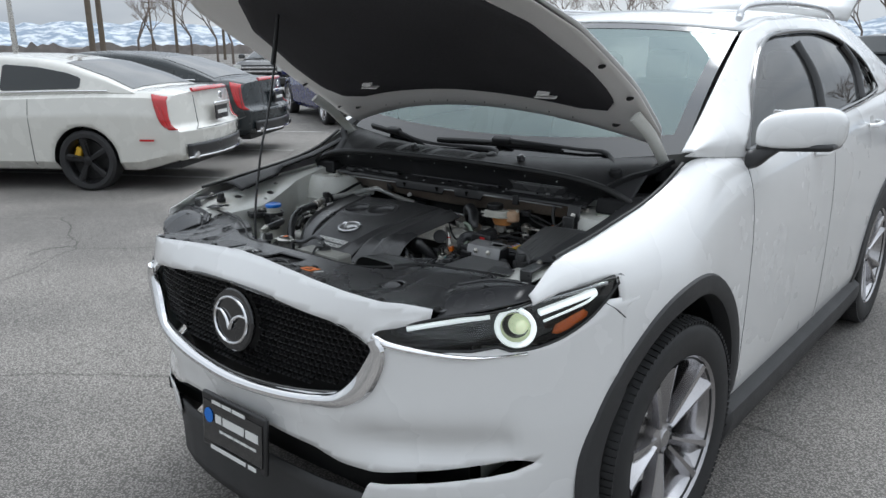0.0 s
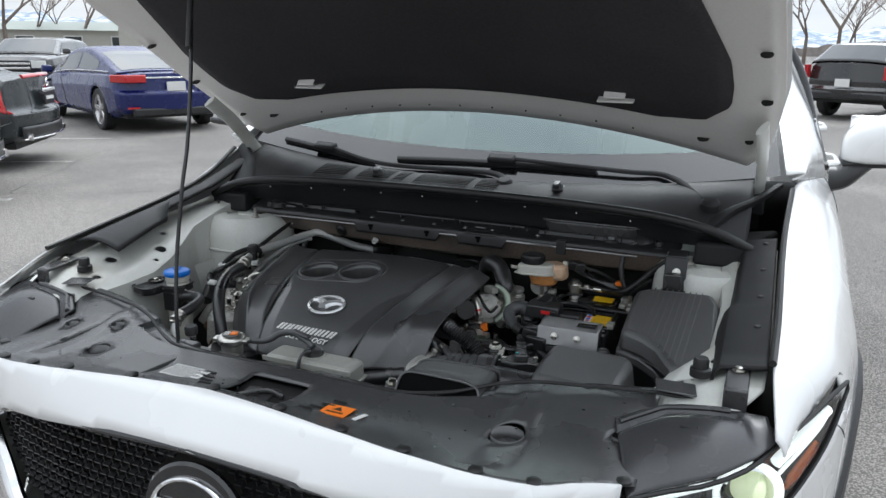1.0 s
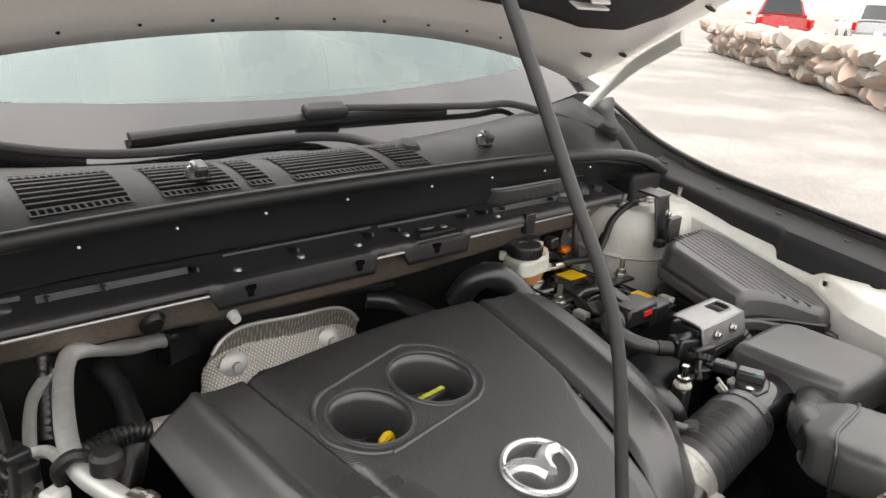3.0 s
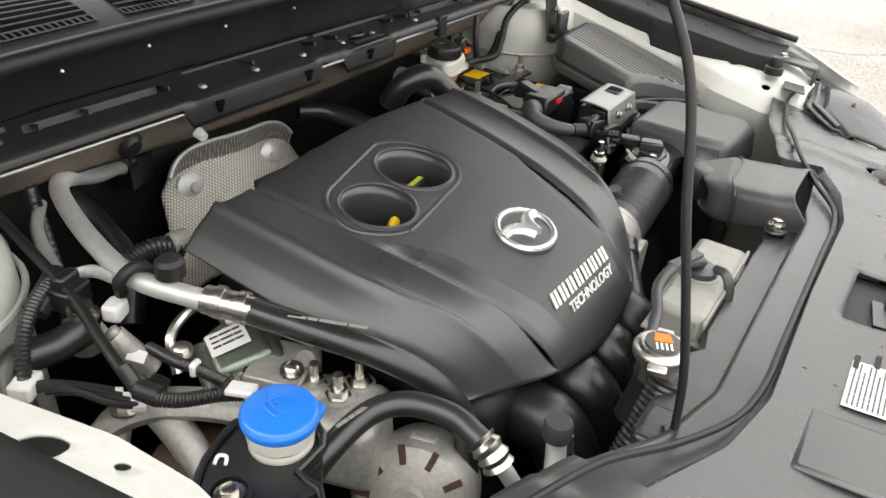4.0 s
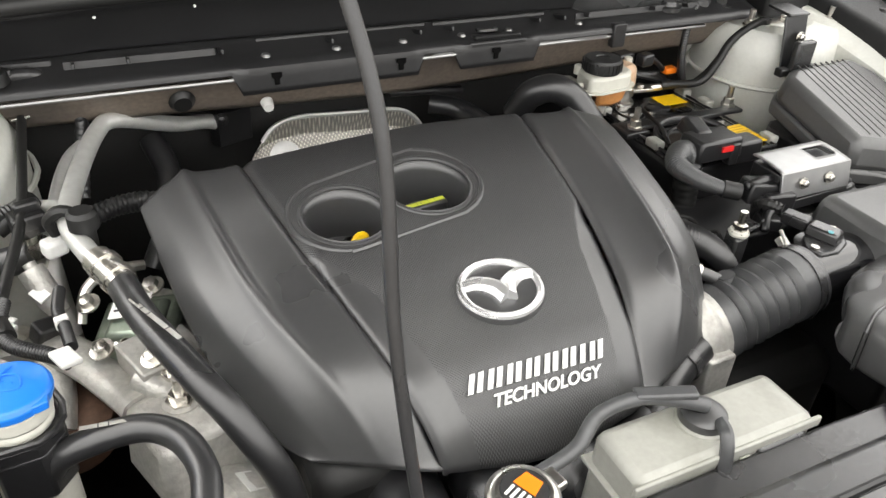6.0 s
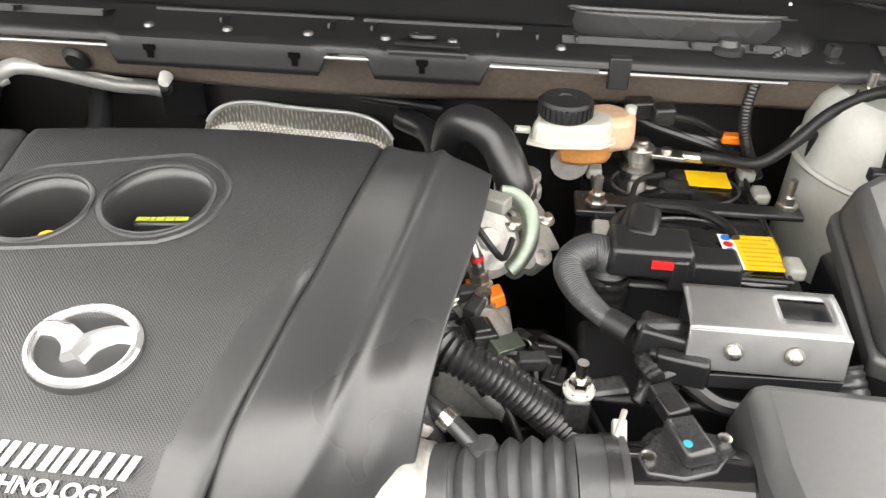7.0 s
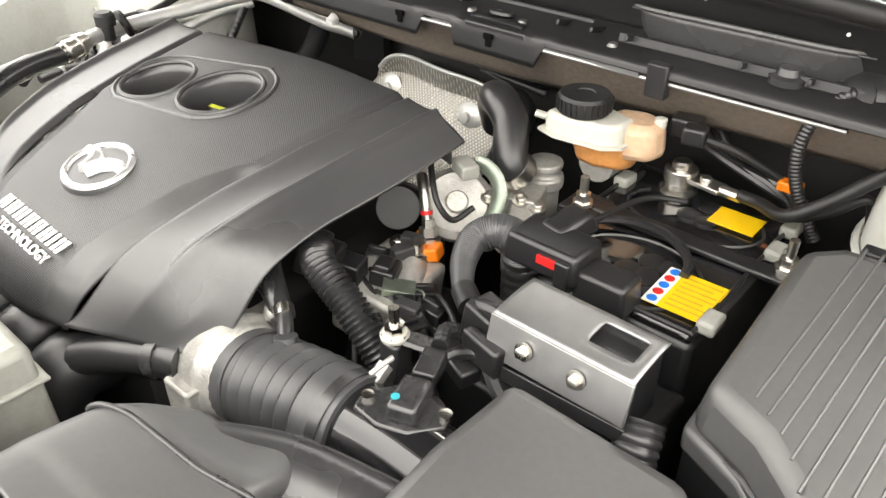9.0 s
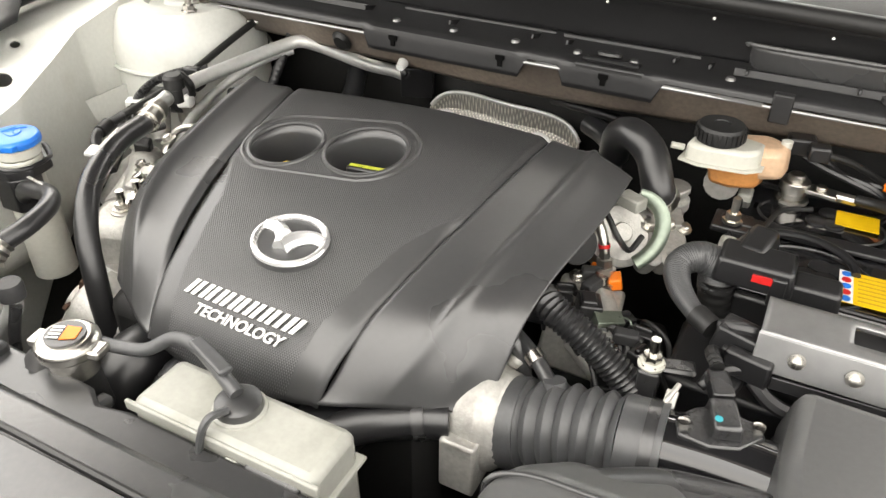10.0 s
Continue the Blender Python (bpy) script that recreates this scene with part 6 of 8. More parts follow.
part("cable", tube([(.400, .948, .954), (.42, .942, .956), (.450, .921, .964), (.478, .925, .985), (.510, .935, 1.017), (.540, .925, 1.044), (.560, .92, 1.048)], .0062, 10, 8), RUBBER, ecab)
part("cable_end", join(box((.566, .916, 1.048), (.030, .013, .004), (0, 0, -8)), lathe([(.011, 0), (.011, .003), (0, .003)], pose(.582, .914, 1.047), 16), bolt((.582, .914, 1.050), .0055, .006)), STEEL, ecab)
part("cable", tube([(.400, .952, .950), (.43, .952, .948), (.455, .940, .955), (.482, .940, .972), (.505, .945, .99), (.512, .955, .96)], .0045, 10, 8), RUBBER, ecab)
har = thing("taped_harness", "taped wiring harness under the cowl", "cable", (.46, .97, .96))
part("cable", tube([(.470, .984, 1.064), (.456, .972, 1.060), (.441, .962, 1.038), (.437, .958, 1.004), (.446, .960, .968), (.47, .965, .925)], .0058, 10, 8, ribs=44, depth=.06), HOSE, har)

# fuse box with a ribbed lid
fb = thing("fuse_box", "black fuse box with a ribbed sloping lid", "fuse box", (.57, .75, .8))
FBL = [(.488, .668), (.532, .652), (.562, .630), (.584, .598), (.600, .575), (.662, .572), (.668, .70), (.662, .80), (.644, .838), (.515, .832), (.490, .815)]
lid_z = lambda x, y: .971 + (y - .665) * .27


def slope_prism(poly, lo, inset, hi=0.0):
    bm = bmesh.new()
    cx, cy = sum(p[0] for p in poly) / len(poly), sum(p[1] for p in poly) / len(poly)
    a = [bm.verts.new((x, y, lid_z(x, y) + lo)) for x, y in poly]
    b = [bm.verts.new((cx + (x - cx) * inset, cy + (y - cy) * inset, lid_z(cx + (x - cx) * inset, cy + (y - cy) * inset) + hi)) for x, y in poly]
    bm.faces.new(a[::-1])
    bm.faces.new(b)
    for i in range(len(poly)):
        j = (i + 1) % len(poly)
        bm.faces.new((a[i], a[j], b[j], b[i]))
    return bm


part("lid", slope_prism(FBL, -.042, .93), LIDPL, fb, "satin black lid", bevel=.010)
part("lid_skirt", slope_prism([(.571 + (x - .571) * 1.02, .745 + (y - .745) * 1.02) for x, y in FBL], -.060, 1.0, -.040), LIDPL, fb, bevel=.004)
part("lower_case", join(prism([(x * .99 + .006, y * .99 + .006) for x, y in FBL], .74, .93)), BLACK, fb, bevel=.004)
for k in range(9):
    x = .532 + k * .0112
    ye = interp(x, [(.53, .668), (.56, .648), (.585, .612), (.60, .592), (.66, .588)]) + .010
    part("lid_rib", tube([(x - .010, ye, lid_z(0, ye) - .0002), (x, .824, lid_z(0, .824) - .0003)], .0012, 6, 2), LIDPL, fb)
part("lid_latch", box((.560, .845, 1.018), (.036, .012, .045)), SATIN, fb, bevel=.003)
part("lid_clip", box((.600, .566, .90), (.02, .02, .04)), SATIN, fb, bevel=.003)
part("tower_bracket", join(box((.562, .868, 1.030), (.044, .004, .080), (-12, 0, 0)), box((.563, .893, 1.0715), (.040, .046, .004), (4, 0, 0)), box((.535, .850, .995), (.018, .014, .012)), box((.588, .850, .995), (.018, .014, .012))), BLACK, fb, "black bracket with a bolt", bevel=.003)
part("bracket_bolt", bolt((.565, .862, 1.040), .0052, .006, (0, -1, .2)), STEEL, fb)

# control unit behind its metal bracket
cu = thing("control_unit", "grey metal bracketed control unit by the battery", "control unit", (.40, .67, .85))
part("bracket_front", box((.398, .6445, .946), (.118, .004, .034), (-14, 0, 0)), BRKT, cu, "brushed metal face", bevel=.001)
part("bracket_top", sheet(lambda x, y: Vector((x, y, .962 + .004 * math.sin((y - .648) * 40))), frange(.340, .456, 23), frange(.648, .698, 10), lambda x, y: max(abs(x - .428) - .018, abs(y - .676) - .012)), BRKT, cu, "brushed metal top", thick=.002)
part("unit_body", box((.398, .675, .93), (.11, .045, .055)), BLACK, cu, bevel=.002)
for x in (.373, .417):
    part("bracket_bolt", bolt((x, .6415, .948), .0046, .006, (0, -1, .22)), STEEL, cu)
part("plug", join(box((.330, .664, .936), (.050, .030, .026), (0, 4, -12), taper=.9), box((.336, .650, .926), (.044, .014, .016), (0, 4, -10)), tube([(.352, .668, .944), (.330, .662, .950), (.306, .667, .942)], .007, 8, 4)), BLACK, cu, "black taped plug", bevel=.004)
part("plug_lever", box((.338, .640, .928), (.040, .012, .026), (0, 0, -12)), BLACK, cu, bevel=.003)
part("plug_foot", join(box((.322, .634, .908), (.030, .020, .016), (0, 8, -18)), tube([(.335, .640, .925), (.318, .634, .918), (.306, .622, .905)], .006, 8, 4)), BLACK, cu, bevel=.003)
part("unit_lead", tube([(.345, .640, .915), (.37, .628, .905), (.41, .632, .900), (.445, .645, .90)], .007, 8, 6), HOSE, cu)
part("unit_bracket", box((.408, .640, .922), (.10, .006, .012), (-10, 0, 2)), BLACK, cu, bevel=.001)

gh = thing("harness_boot", "black ribbed harness boot beside the battery", "cable boot", (.27, .71, .93))
part("boot", tube([(.292, .752, .925), (.286, .753, .948), (.268, .748, .955), (.254, .733, .949), (.262, .708, .942), (.279, .686, .938), (.287, .679, .937)], (.0190, .0085), 18, 8, ribs=64, depth=.016), HOSE2, gh)
part("cuff", tube([(.284, .681, .937), (.302, .669, .935)], .0108, 14, 3), RUBBER, gh)
part("sleeve", tube([(.292, .750, .935), (.294, .748, .89), (.296, .746, .84)], .017, 14, 5, ribs=10, depth=.04), RUBBER, gh)
ct2 = thing("corrugated_loom", "black corrugated wiring loom beside the engine", "cable", (.2, .63, .88))
part("loom", tube([(.138, .652, .918), (.148, .640, .934), (.168, .628, .932), (.210, .624, .910), (.252, .622, .874), (.272, .630, .835)], .0148, 18, 8, ribs=38, depth=.085), HOSE, ct2)
part("loom_plug", join(box((.140, .650, .920), (.040, .034, .030), (0, 12, 20), taper=.92), box((.132, .655, .936), (.026, .022, .008), (0, 12, 20))), BLACK, ct2, "square black loom plug", bevel=.003)
part("loom_tape", tube([(.256, .622, .869), (.266, .627, .852)], .0168, 16, 3), RUBBER, ct2)
loo = thing("harness_bolt_bracket", "white nut on a black harness bracket", "bracket", (.262, .622, .9))
part("bracket", join(box((.275, .628, .912), (.05, .018, .006), (0, 0, 15)), box((.262, .622, .88), (.02, .02, .06))), SATIN, loo, bevel=.003)
part("nut", stud((.262, .622, .914), .028, .0045), STEEL, loo)
part("white_seat", lathe([(.0120, 0), (.0125, .003), (.0105, .006), (0, .006)], pose(.262, .622, .912), 20), MILK, loo, "white plastic seat")

# air intake: throttle, hose, meter tube, air cleaner, snorkel
ai = thing("air_intake", "black ribbed air intake hose and sensor tube", "intake", (.25, .55, .85))
part("throttle_body", join(lathe([(.048, -.03), (.050, -.015), (.050, .004), (.045, .008), (.043, .02)], axis((.146, .548, .858), (.95, 0, .2)), 28), box((.132, .586, .876), (.028, .034, .030)), box((.134, .51, .84), (.035, .04, .06)), lathe([(.010, 0), (.010, .012), (.006, .014), (0, .014)], axis((.146, .588, .893), (.5, 0, 1)), 14)), CAST, ai, "cast aluminium throttle body", bevel=.004)
part("hose_cuff", tube([(.160, .547, .860), (.180, .547, .865)], .0425, 28, 2), HOSE2, ai)
part("ribbed_hose", tube([(.178, .547, .864), (.20, .547, .870), (.23, .548, .877), (.262, .549, .882)], .0400, 32, 10, ribs=6, depth=.075), HOSE2, ai, "black ribbed rubber hose")
part("hose_cuff", tube([(.260, .549, .882), (.295, .551, .885)], .0425, 28, 2), HOSE2, ai)
part("hose_clamp", tube([(.278, .5497, .8835), (.288, .5503, .884)], .0440, 28, 2), SATIN, ai)
part("clamp_screw", join(box((.288, .580, .918), (.010, .016, .009), (30, 0, 0)), lathe([(.0025, 0), (.0025, .022), (0, .022)], axis((.285, .572, .920), (.3, .9, .4)), 8)), CAST, ai, bevel=.002)
part("meter_tube", tube([(.288, .551, .884), (.345, .553, .886), (.42, .550, .885)], .0385, 28, 4), GLOSSB, ai, "smooth black meter tube")
mtr = part("air_meter", prism([(-.034, -.012), (-.012, -.022), (.012, -.022), (.034, -.008), (.034, .006), (.012, .018), (-.012, .020), (-.034, .004)], .916, .925, pose(.330, .562, 0, 0, 0, 20)), SATIN, ai, "black air flow sensor flange", bevel=.002)
part("sensor_neck", lathe([(.026, -.02), (.026, 0), (.030, .002), (.030, .006), (0, .006)], pose(.330, .562, .910), 24), SATIN, mtr)
part("sensor_body", box((.332, .566, .931), (.024, .038, .014), (0, 0, 20), taper=.9), SATIN, mtr, bevel=.003)
part("sensor_dot", lathe([(0, .0006), (.0032, .0006), (.0032, 0), (0, 0)], pose(.328, .556, .9381), 12), mat("teal_dot", (.03, .32, .38), .4), mtr)
part("sensor_plug", box((.322, .598, .932), (.018, .030, .014), (0, 0, 22)), BLACK, mtr, bevel=.002)
for dx, dy in ((-.026, -.010), (.028, .012)):
    part("sensor_screw", lathe([(.005, 0), (.005, .004), (0, .005)], pose(.330 + dx, .562 + dy, .924), 10), STEEL, mtr)
part("sensor_wire", tube([(.316, .615, .938), (.308, .632, .938), (.312, .648, .925), (.33, .66, .90)], .006, 8, 6, ribs=14, depth=.08), RUBBER, ai)
part("vacuum_pipe", tube([(.100, .626, .905), (.118, .614, .914), (.145, .598, .914), (.168, .584, .908), (.190, .567, .900)], .0072, 10, 6), SATIN, ai)
part("pipe_clamp", tube([(.162, .588, .910), (.170, .583, .907)], .0092, 12, 2), STEEL, ai)
part("hose_nipple", lathe([(.017, -.02), (.015, .004), (.011, .012), (.010, .018), (0, .018)], axis((.196, .562, .892), (-.25, .25, 1)), 18), HOSE2, ai)
ac = thing("air_cleaner", "black air cleaner box with a smooth lid", "air cleaner", (.46, .53, .8))
part("lid", prism([(.372, .628), (.368, .54), (.375, .455), (.50, .44), (.535, .46), (.540, .60), (.52, .625)], .885, .945, inset=.90), LIDPL, ac, "smooth black lid", bevel=.012)
part("case", prism([(.372, .622), (.375, .455), (.52, .445), (.54, .61)], .72, .885), BLACK, ac, bevel=.006)
sk = thing("intake_snorkel", "black intake snorkel opening over the radiator", "duct", (.27, .37, .93))


def duct(u, a):
    y = .285 + .178 * u
    w = interp(u, [(0, .070), (.15, .068), (.7, .066), (.9, .060), (1, .045)])
    h = interp(u, [(0, .027), (.3, .024), (.8, .027), (1, .018)])
    cx = .268 - .004 * math.sin(u * 3)
    cz = interp(u, [(0, .941), (.4, .938), (.8, .930), (1, .922)])
    c, sn = math.cos(a), math.sin(a)
    k = lambda t: math.copysign(abs(t) ** .38, t)
    return Vector((cx + k(c) * w, y + .055 * (1 - u) ** 2 * (.5 + .5 * k(sn)) + .02 * u * c, cz + k(sn) * h * (1 - .12 * c)))


part("duct", sheet(duct, frange(0, 1, 36), frange(0, 2 * math.pi, 48)), LIDPL, sk, "black moulded duct", thick=.003)
part("duct_flange", sheet(lambda u, a: duct(.74 + .02 * u, a) + (duct(.75, a) - Vector((.266, duct(.75, a).y, .931))) * .07, frange(0, 1, 2), frange(0, 2 * math.pi, 48)), SATIN, sk, "raised seam", thick=.004)
part("duct_elbow", tube([(.27, .44, .915), (.31, .468, .908), (.36, .485, .900), (.40, .495, .895)], .036, 20, 8, flat=.8), SATIN, sk)
# near-black disc across the mouth, in place of the duct's inner shade
part("duct_shade_disc", sheet(lambda u, a: duct(.05, a) * u + duct(.05, 0).lerp(duct(.05, math.pi), .5) * (1 - u), frange(0, 1, 3), frange(0, 2 * math.pi, 30)), VENTB, sk)
part("duct_bolt", bolt((.178, .345, .938), .007, .008), STEEL, sk)
part("duct_tab", lathe([(.015, 0), (.015, .005), (.009, .006), (.009, .010), (0, .010)], pose(.178, .345, .928), 20), SATIN, sk, bevel=.003)

# brake fluid reservoir
br = thing("brake_fluid_reservoir", "milky brake fluid tank with a black cap", "reservoir", (.26, .91, .95))
tnk = part("tank", prism([(.216, .884), (.234, .878), (.282, .884), (.296, .896), (.298, .922), (.268, .932), (.224, .928)], .986, 1.010, inset=.97), MILK, br, "milky white upper tank", bevel=.005)
part("tank_lobe", prism([(.268, .906), (.300, .902), (.322, .912), (.326, .940), (.296, .958), (.262, .946)], .972, 1.008, inset=.90), PEACH, br, "peach tinted side chamber", bevel=.008)
part("fluid", prism([(.246, .900), (.270, .896), (.296, .906), (.302, .924), (.282, .936), (.256, .928)], .958, .988, inset=1.28), AMBERF, br, "amber fluid showing through the plastic", bevel=.006)
part("tank_seam", prism([(.212, .881), (.234, .874), (.285, .880), (.300, .893), (.302, .925), (.268, .936), (.220, .932)], .988, .991), MILK, tnk)
part("tank_spout", lathe([(.006, 0), (.006, .012), (.004, .013), (0, .013)], pose(.228, .930, 1.000), 14), MILK, br)
part("tank_spout", lathe([(.006, 0), (.006, .008), (.004, .009), (0, .009)], pose(.316, .934, 1.004), 14), MILK, br)
part("tank_nipple", tube([(.214, .898, .996), (.200, .894, .998)], .004, 8, 2), MILK, br)
part("level_plug", box((.350, .938, 1.004), (.022, .018, .018), (0, 0, 10)), BLACK, br, bevel=.003)
part("sensor_lead", tube([(.360, .940, 1.002), (.385, .955, .992), (.42, .975, .97), (.45, .985, .95)], .004, 8, 6), RUBBER, br)
part("cap", lathe([(.025, -.011), (.0262, -.008), (.0262, .004), (.024, .0075), (.010, .008), (.009, .0065), (0, .0065)], pose(.248, .905, 1.022), 28), RUBBER, br, "black knurled cap")
part("cap_ribs", join(*[box((.248 + .0266 * math.cos(a * math.pi / 14), .905 + .0266 * math.sin(a * math.pi / 14), 1.020), (.002, .003, .012), (0, 0, math.degrees(a * math.pi / 14))) for a in range(28)]), RUBBER, br, smooth=False)
part("master_cylinder", tube([(.26, .92, .950), (.26, 1.0, .948)], .020, 14, 2), CAST, br, "cast master cylinder")
eh = thing("coolant_hose", "thick black coolant hose at the cylinder head", "hose", (.17, .88, .95))
part("hose", tube([(.130, .925, .955), (.138, .905, .990), (.160, .885, 1.004), (.185, .872, .990), (.203, .850, .960), (.205, .860, .945)], .0185, 16, 8), HOSE, eh)
part("hose_clip", tube([(.203, .850, .958), (.206, .861, .945)], .021, 16, 2), STEEL, eh)
mf = thing("engine_fittings", "cast aluminium water outlet and pump fittings", "engine fittings", (.18, .80, .85))
part("water_outlet", join(lathe([(.017, -.05), (.017, -.01), (.021, -.008), (.021, .004), (.016, .006), (.016, .012), (.019, .013), (.019, .020), (0, .021)], pose(.212, .900, .926), 22), box((.206, .868, .902), (.05, .06, .05), (0, 0, 20)), tube([(.165, .83, .90), (.19, .84, .895), (.205, .87, .90)], .018, 14)), CAST, mf, "cast water outlet", bevel=.004)
part("pump", lathe([(.034, -.04), (.037, -.008), (.037, .0), (.030, .006), (.022, .004), (.012, .006), (.010, .010), (0, .011)], axis((.180, .795, .928), (.45, -.55, .65)), 28), CAST, mf, "round cast pump")
part("pump_ring", tube([Vector((.186, .790, .936)) + Vector((.040 * math.cos(radians(a)) * .9, .030 * math.cos(radians(a)) * .5 + .036 * math.sin(radians(a)) * .6, .034 * math.sin(radians(a)))) for a in range(-60, 96, 13)], .0085, 10, 3, flat=.45), ZINC, mf, "greenish zinc plated band")
part("pump_loop", tube([(.150, .790, .965), (.168, .772, .962), (.186, .760, .945), (.198, .768, .928), (.205, .790, .935)], .0032, 8, 6), RUBBER, mf)
part("sensor_stem", join(tube([(.152, .774, .958), (.163, .765, .952), (.171, .759, .940), (.176, .756, .926)], .0055, 10, 6), lathe([(.0095, 0), (.0095, .009), (.0065, .010), (.0065, .017), (0, .017)], axis((.178, .755, .908), (-.2, .2, 1)), 6), lathe([(.0115, -.006), (.0115, 0), (0, 0)], axis((.179, .754, .907), (-.2, .2, 1)), 14)), STEEL, mf)
part("red_band", lathe([(.0062, 0), (.0062, .004), (.0056, .004), (.0056, 0)], axis((.1745, .7565, .931), (-.25, .15, 1)), 14, caps=False), REDP, mf)
part("round_flap", lathe([(0, .002), (.021, .002), (.022, 0), (.021, -.002), (0, -.002)], axis((.150, .742, .935), (.65, -.65, .35)), 24), RUBBER, mf, "round black flap")
part("bracket_plate", join(box((.230, .838, .915), (.030, .050, .006), (20, 10, 30)), box((.225, .858, .900), (.020, .020, .05), (0, 0, 30))), CAST, mf, bevel=.003)
for x, y, z in ((.222, .845, .925), (.238, .852, .92), (.205, .815, .935), (.165, .690, .89), (.155, .735, .90)):
    part("fitting_bolt", bolt((x, y, z), .0055, .007, (.3, -.3, 1)), STEEL, mf)
part("valve_body", join(box((.182, .690, .893), (.026, .030, .034), (0, 6, 25), taper=.9), box((.158, .668, .900), (.028, .026, .034), (0, 6, 20), taper=.92), box((.182, .690, .911), (.016, .020, .006), (0, 6, 25))), BLACK, mf, "black injector plug", bevel=.002)
part("head_casting", join(box((.175, .70, .865), (.07, .09, .06), (0, 8, 8)), tube([(.165, .745, .885), (.190, .715, .885), (.205, .680, .875)], .017, 12, 5), tube([(.175, .665, .88), (.20, .655, .865), (.22, .65, .85)], .013, 12, 5)), CAST, mf, "rough cast head", bevel=.008)
part("clear_plug", join(box((.205, .684, .896), (.030, .016, .012), (15, 10, 40)), tube([(.214, .690, .900), (.224, .697, .894), (.230, .690, .886)], .0012, 6, 4)), ZINC, mf, bevel=.003)
for x, y, z, a in ((.228, .672, .893, 10), (.176, .722, .905, 70), (.170, .742, .905, 20)):
    part("grey_connector", box((x, y, z), (.026, .014, .013), (0, 0, a), taper=.95), CLAD, mf, bevel=.002)
for x, y, z in ((.216, .800, .905), (.232, .812, .902), (.196, .838, .925), (.150, .800, .905)):
    part("cast_boss", lathe([(.012, -.02), (.012, .006), (.009, .008), (.005, .008), (.005, .002), (0, .002)], axis((x, y, z), (.4, -.4, .8)), 16), CAST, mf)
part("orange_connector", join(box((.172, .750, .901), (.016, .018, .016), (0, 12, 18)), box((.190, .744, .900), (.022, .018, .014), (0, -14, 18)), box((.182, .748, .888), (.014, .016, .02), (0, 0, 18))), ORANGE, mf, "orange plastic connector", bevel=.002)
part("sensor", lathe([(.012, -.02), (.012, .006), (.008, .008), (.008, .018), (0, .018)], pose(.182, .735, .895), 14), STEEL, mf)
part("plug_grey", box((.186, .800, .968), (.028, .018, .014), (0, 0, -25)), TANK, mf, bevel=.002)

# right side of the bay: pump, mount, alternator, looms
fp = thing("fuel_pump_assembly", "grey metal pump with a printed label by the engine", "engine fittings", (-.39, .70, .88))
part("pump_body", join(lathe([(.040, -.06), (.042, -.01), (.038, .004), (.026, .010), (.024, .018), (0, .019)], axis((-.372, .735, .892), (-.25, .05, 1)), 28), box((-.378, .668, .888), (.06, .055, .05), (0, 0, 20)), tube([(-.40, .65, .895), (-.385, .63, .895), (-.37, .62, .89)], .013, 12), lathe([(.015, -.02), (.015, .006), (.010, .008), (.010, .014), (0, .014)], axis((-.362, .655, .905), (-.3, -.3, 1)), 16)), CAST, fp, "cast grey housing", bevel=.004)
part("pump_cover", join(box((-.392, .712, .905), (.085, .070, .012), (14, -14, -28), taper=.9), box((-.392, .712, .914), (.060, .046, .008), (14, -14, -28), taper=.85)), ZINC, fp, "pressed greenish metal cover", bevel=.005)
part("cover_ridge", tube([(-.425, .700, .900), (-.412, .688, .908), (-.402, .690, .908), (-.388, .676, .906), (-.372, .682, .903)], .0035, 8, 5), STEEL, fp)
LB = Matrix.Translation((-.395, .722, .9225)) @ pose(0, 0, 0, 14, -14, -28)
part("printed_label", prism([(-.019, -.013), (.019, -.013), (.019, .013), (-.019, .013)], 0, .0008, LB), LABEL, fp, smooth=False)
part("label_lines", join(*[bar_line(LB @ Matrix.Translation((0, 0, .0008)), -.015, .015, .008 - k * .006, .0022, [2, 3, 2], .0004) for k in range(3)]), CLAD, fp, smooth=False)
for x, y, z in ((-.430, .745, .918), (-.372, .742, .925), (-.385, .650, .915), (-.425, .690, .905)):
    part("pump_bolt", bolt((x, y, z), .007, .009, (-.3, -.2, 1)), STEEL, fp)
part("fuel_pipe", tube([(-.440, .742, .90), (-.430, .760, .925), (-.405, .768, .935), (-.375, .775, .93)], .005, 8, 6), STEEL, fp)
sb = part("sensor_barrel", join(lathe([(.012, -.030), (.0125, .006), (.0105, .010), (.0105, .018), (.007, .020), (0, .020)], axis((-.462, .765, .922), (.35, -.55, -.75)), 18), lathe([(.006, 0), (.006, .014), (0, .015)], axis((-.468, .776, .940), (-.3, .4, .8)), 12)), CAST, fp, "metal sensor barrel")
part("barrel_label", box((-.468, .757, .932), (.012, .016, .002), (20, -20, 30)), LABEL, sb)
part("barrel_plug", box((-.470, .735, .905), (.022, .018, .022), (20, 10, 30)), BLACK, fp, bevel=.003)
em_ = thing("engine_mount", "cast aluminium engine mount arm with zinc bolts", "engine mount", (-.47, .70, .82))
part("mount_arm", join(tube([(-.525, .775, .83), (-.500, .762, .872), (-.470, .735, .888), (-.440, .700, .886), (-.415, .660, .880), (-.40, .625, .885)], .021, 12, 8, flat=.62), tube([(-.470, .735, .885), (-.470, .700, .862), (-.475, .670, .84)], .016, 10, 5), tube([(-.500, .762, .87), (-.53, .74, .84), (-.55, .72, .80)], .018, 10, 5)), CAST, em_, "webbed cast arm")
part("mount_block", box((-.372, .600, .862), (.085, .085, .072), (0, 0, 20), taper=.88), CAST, em_, bevel=.012)
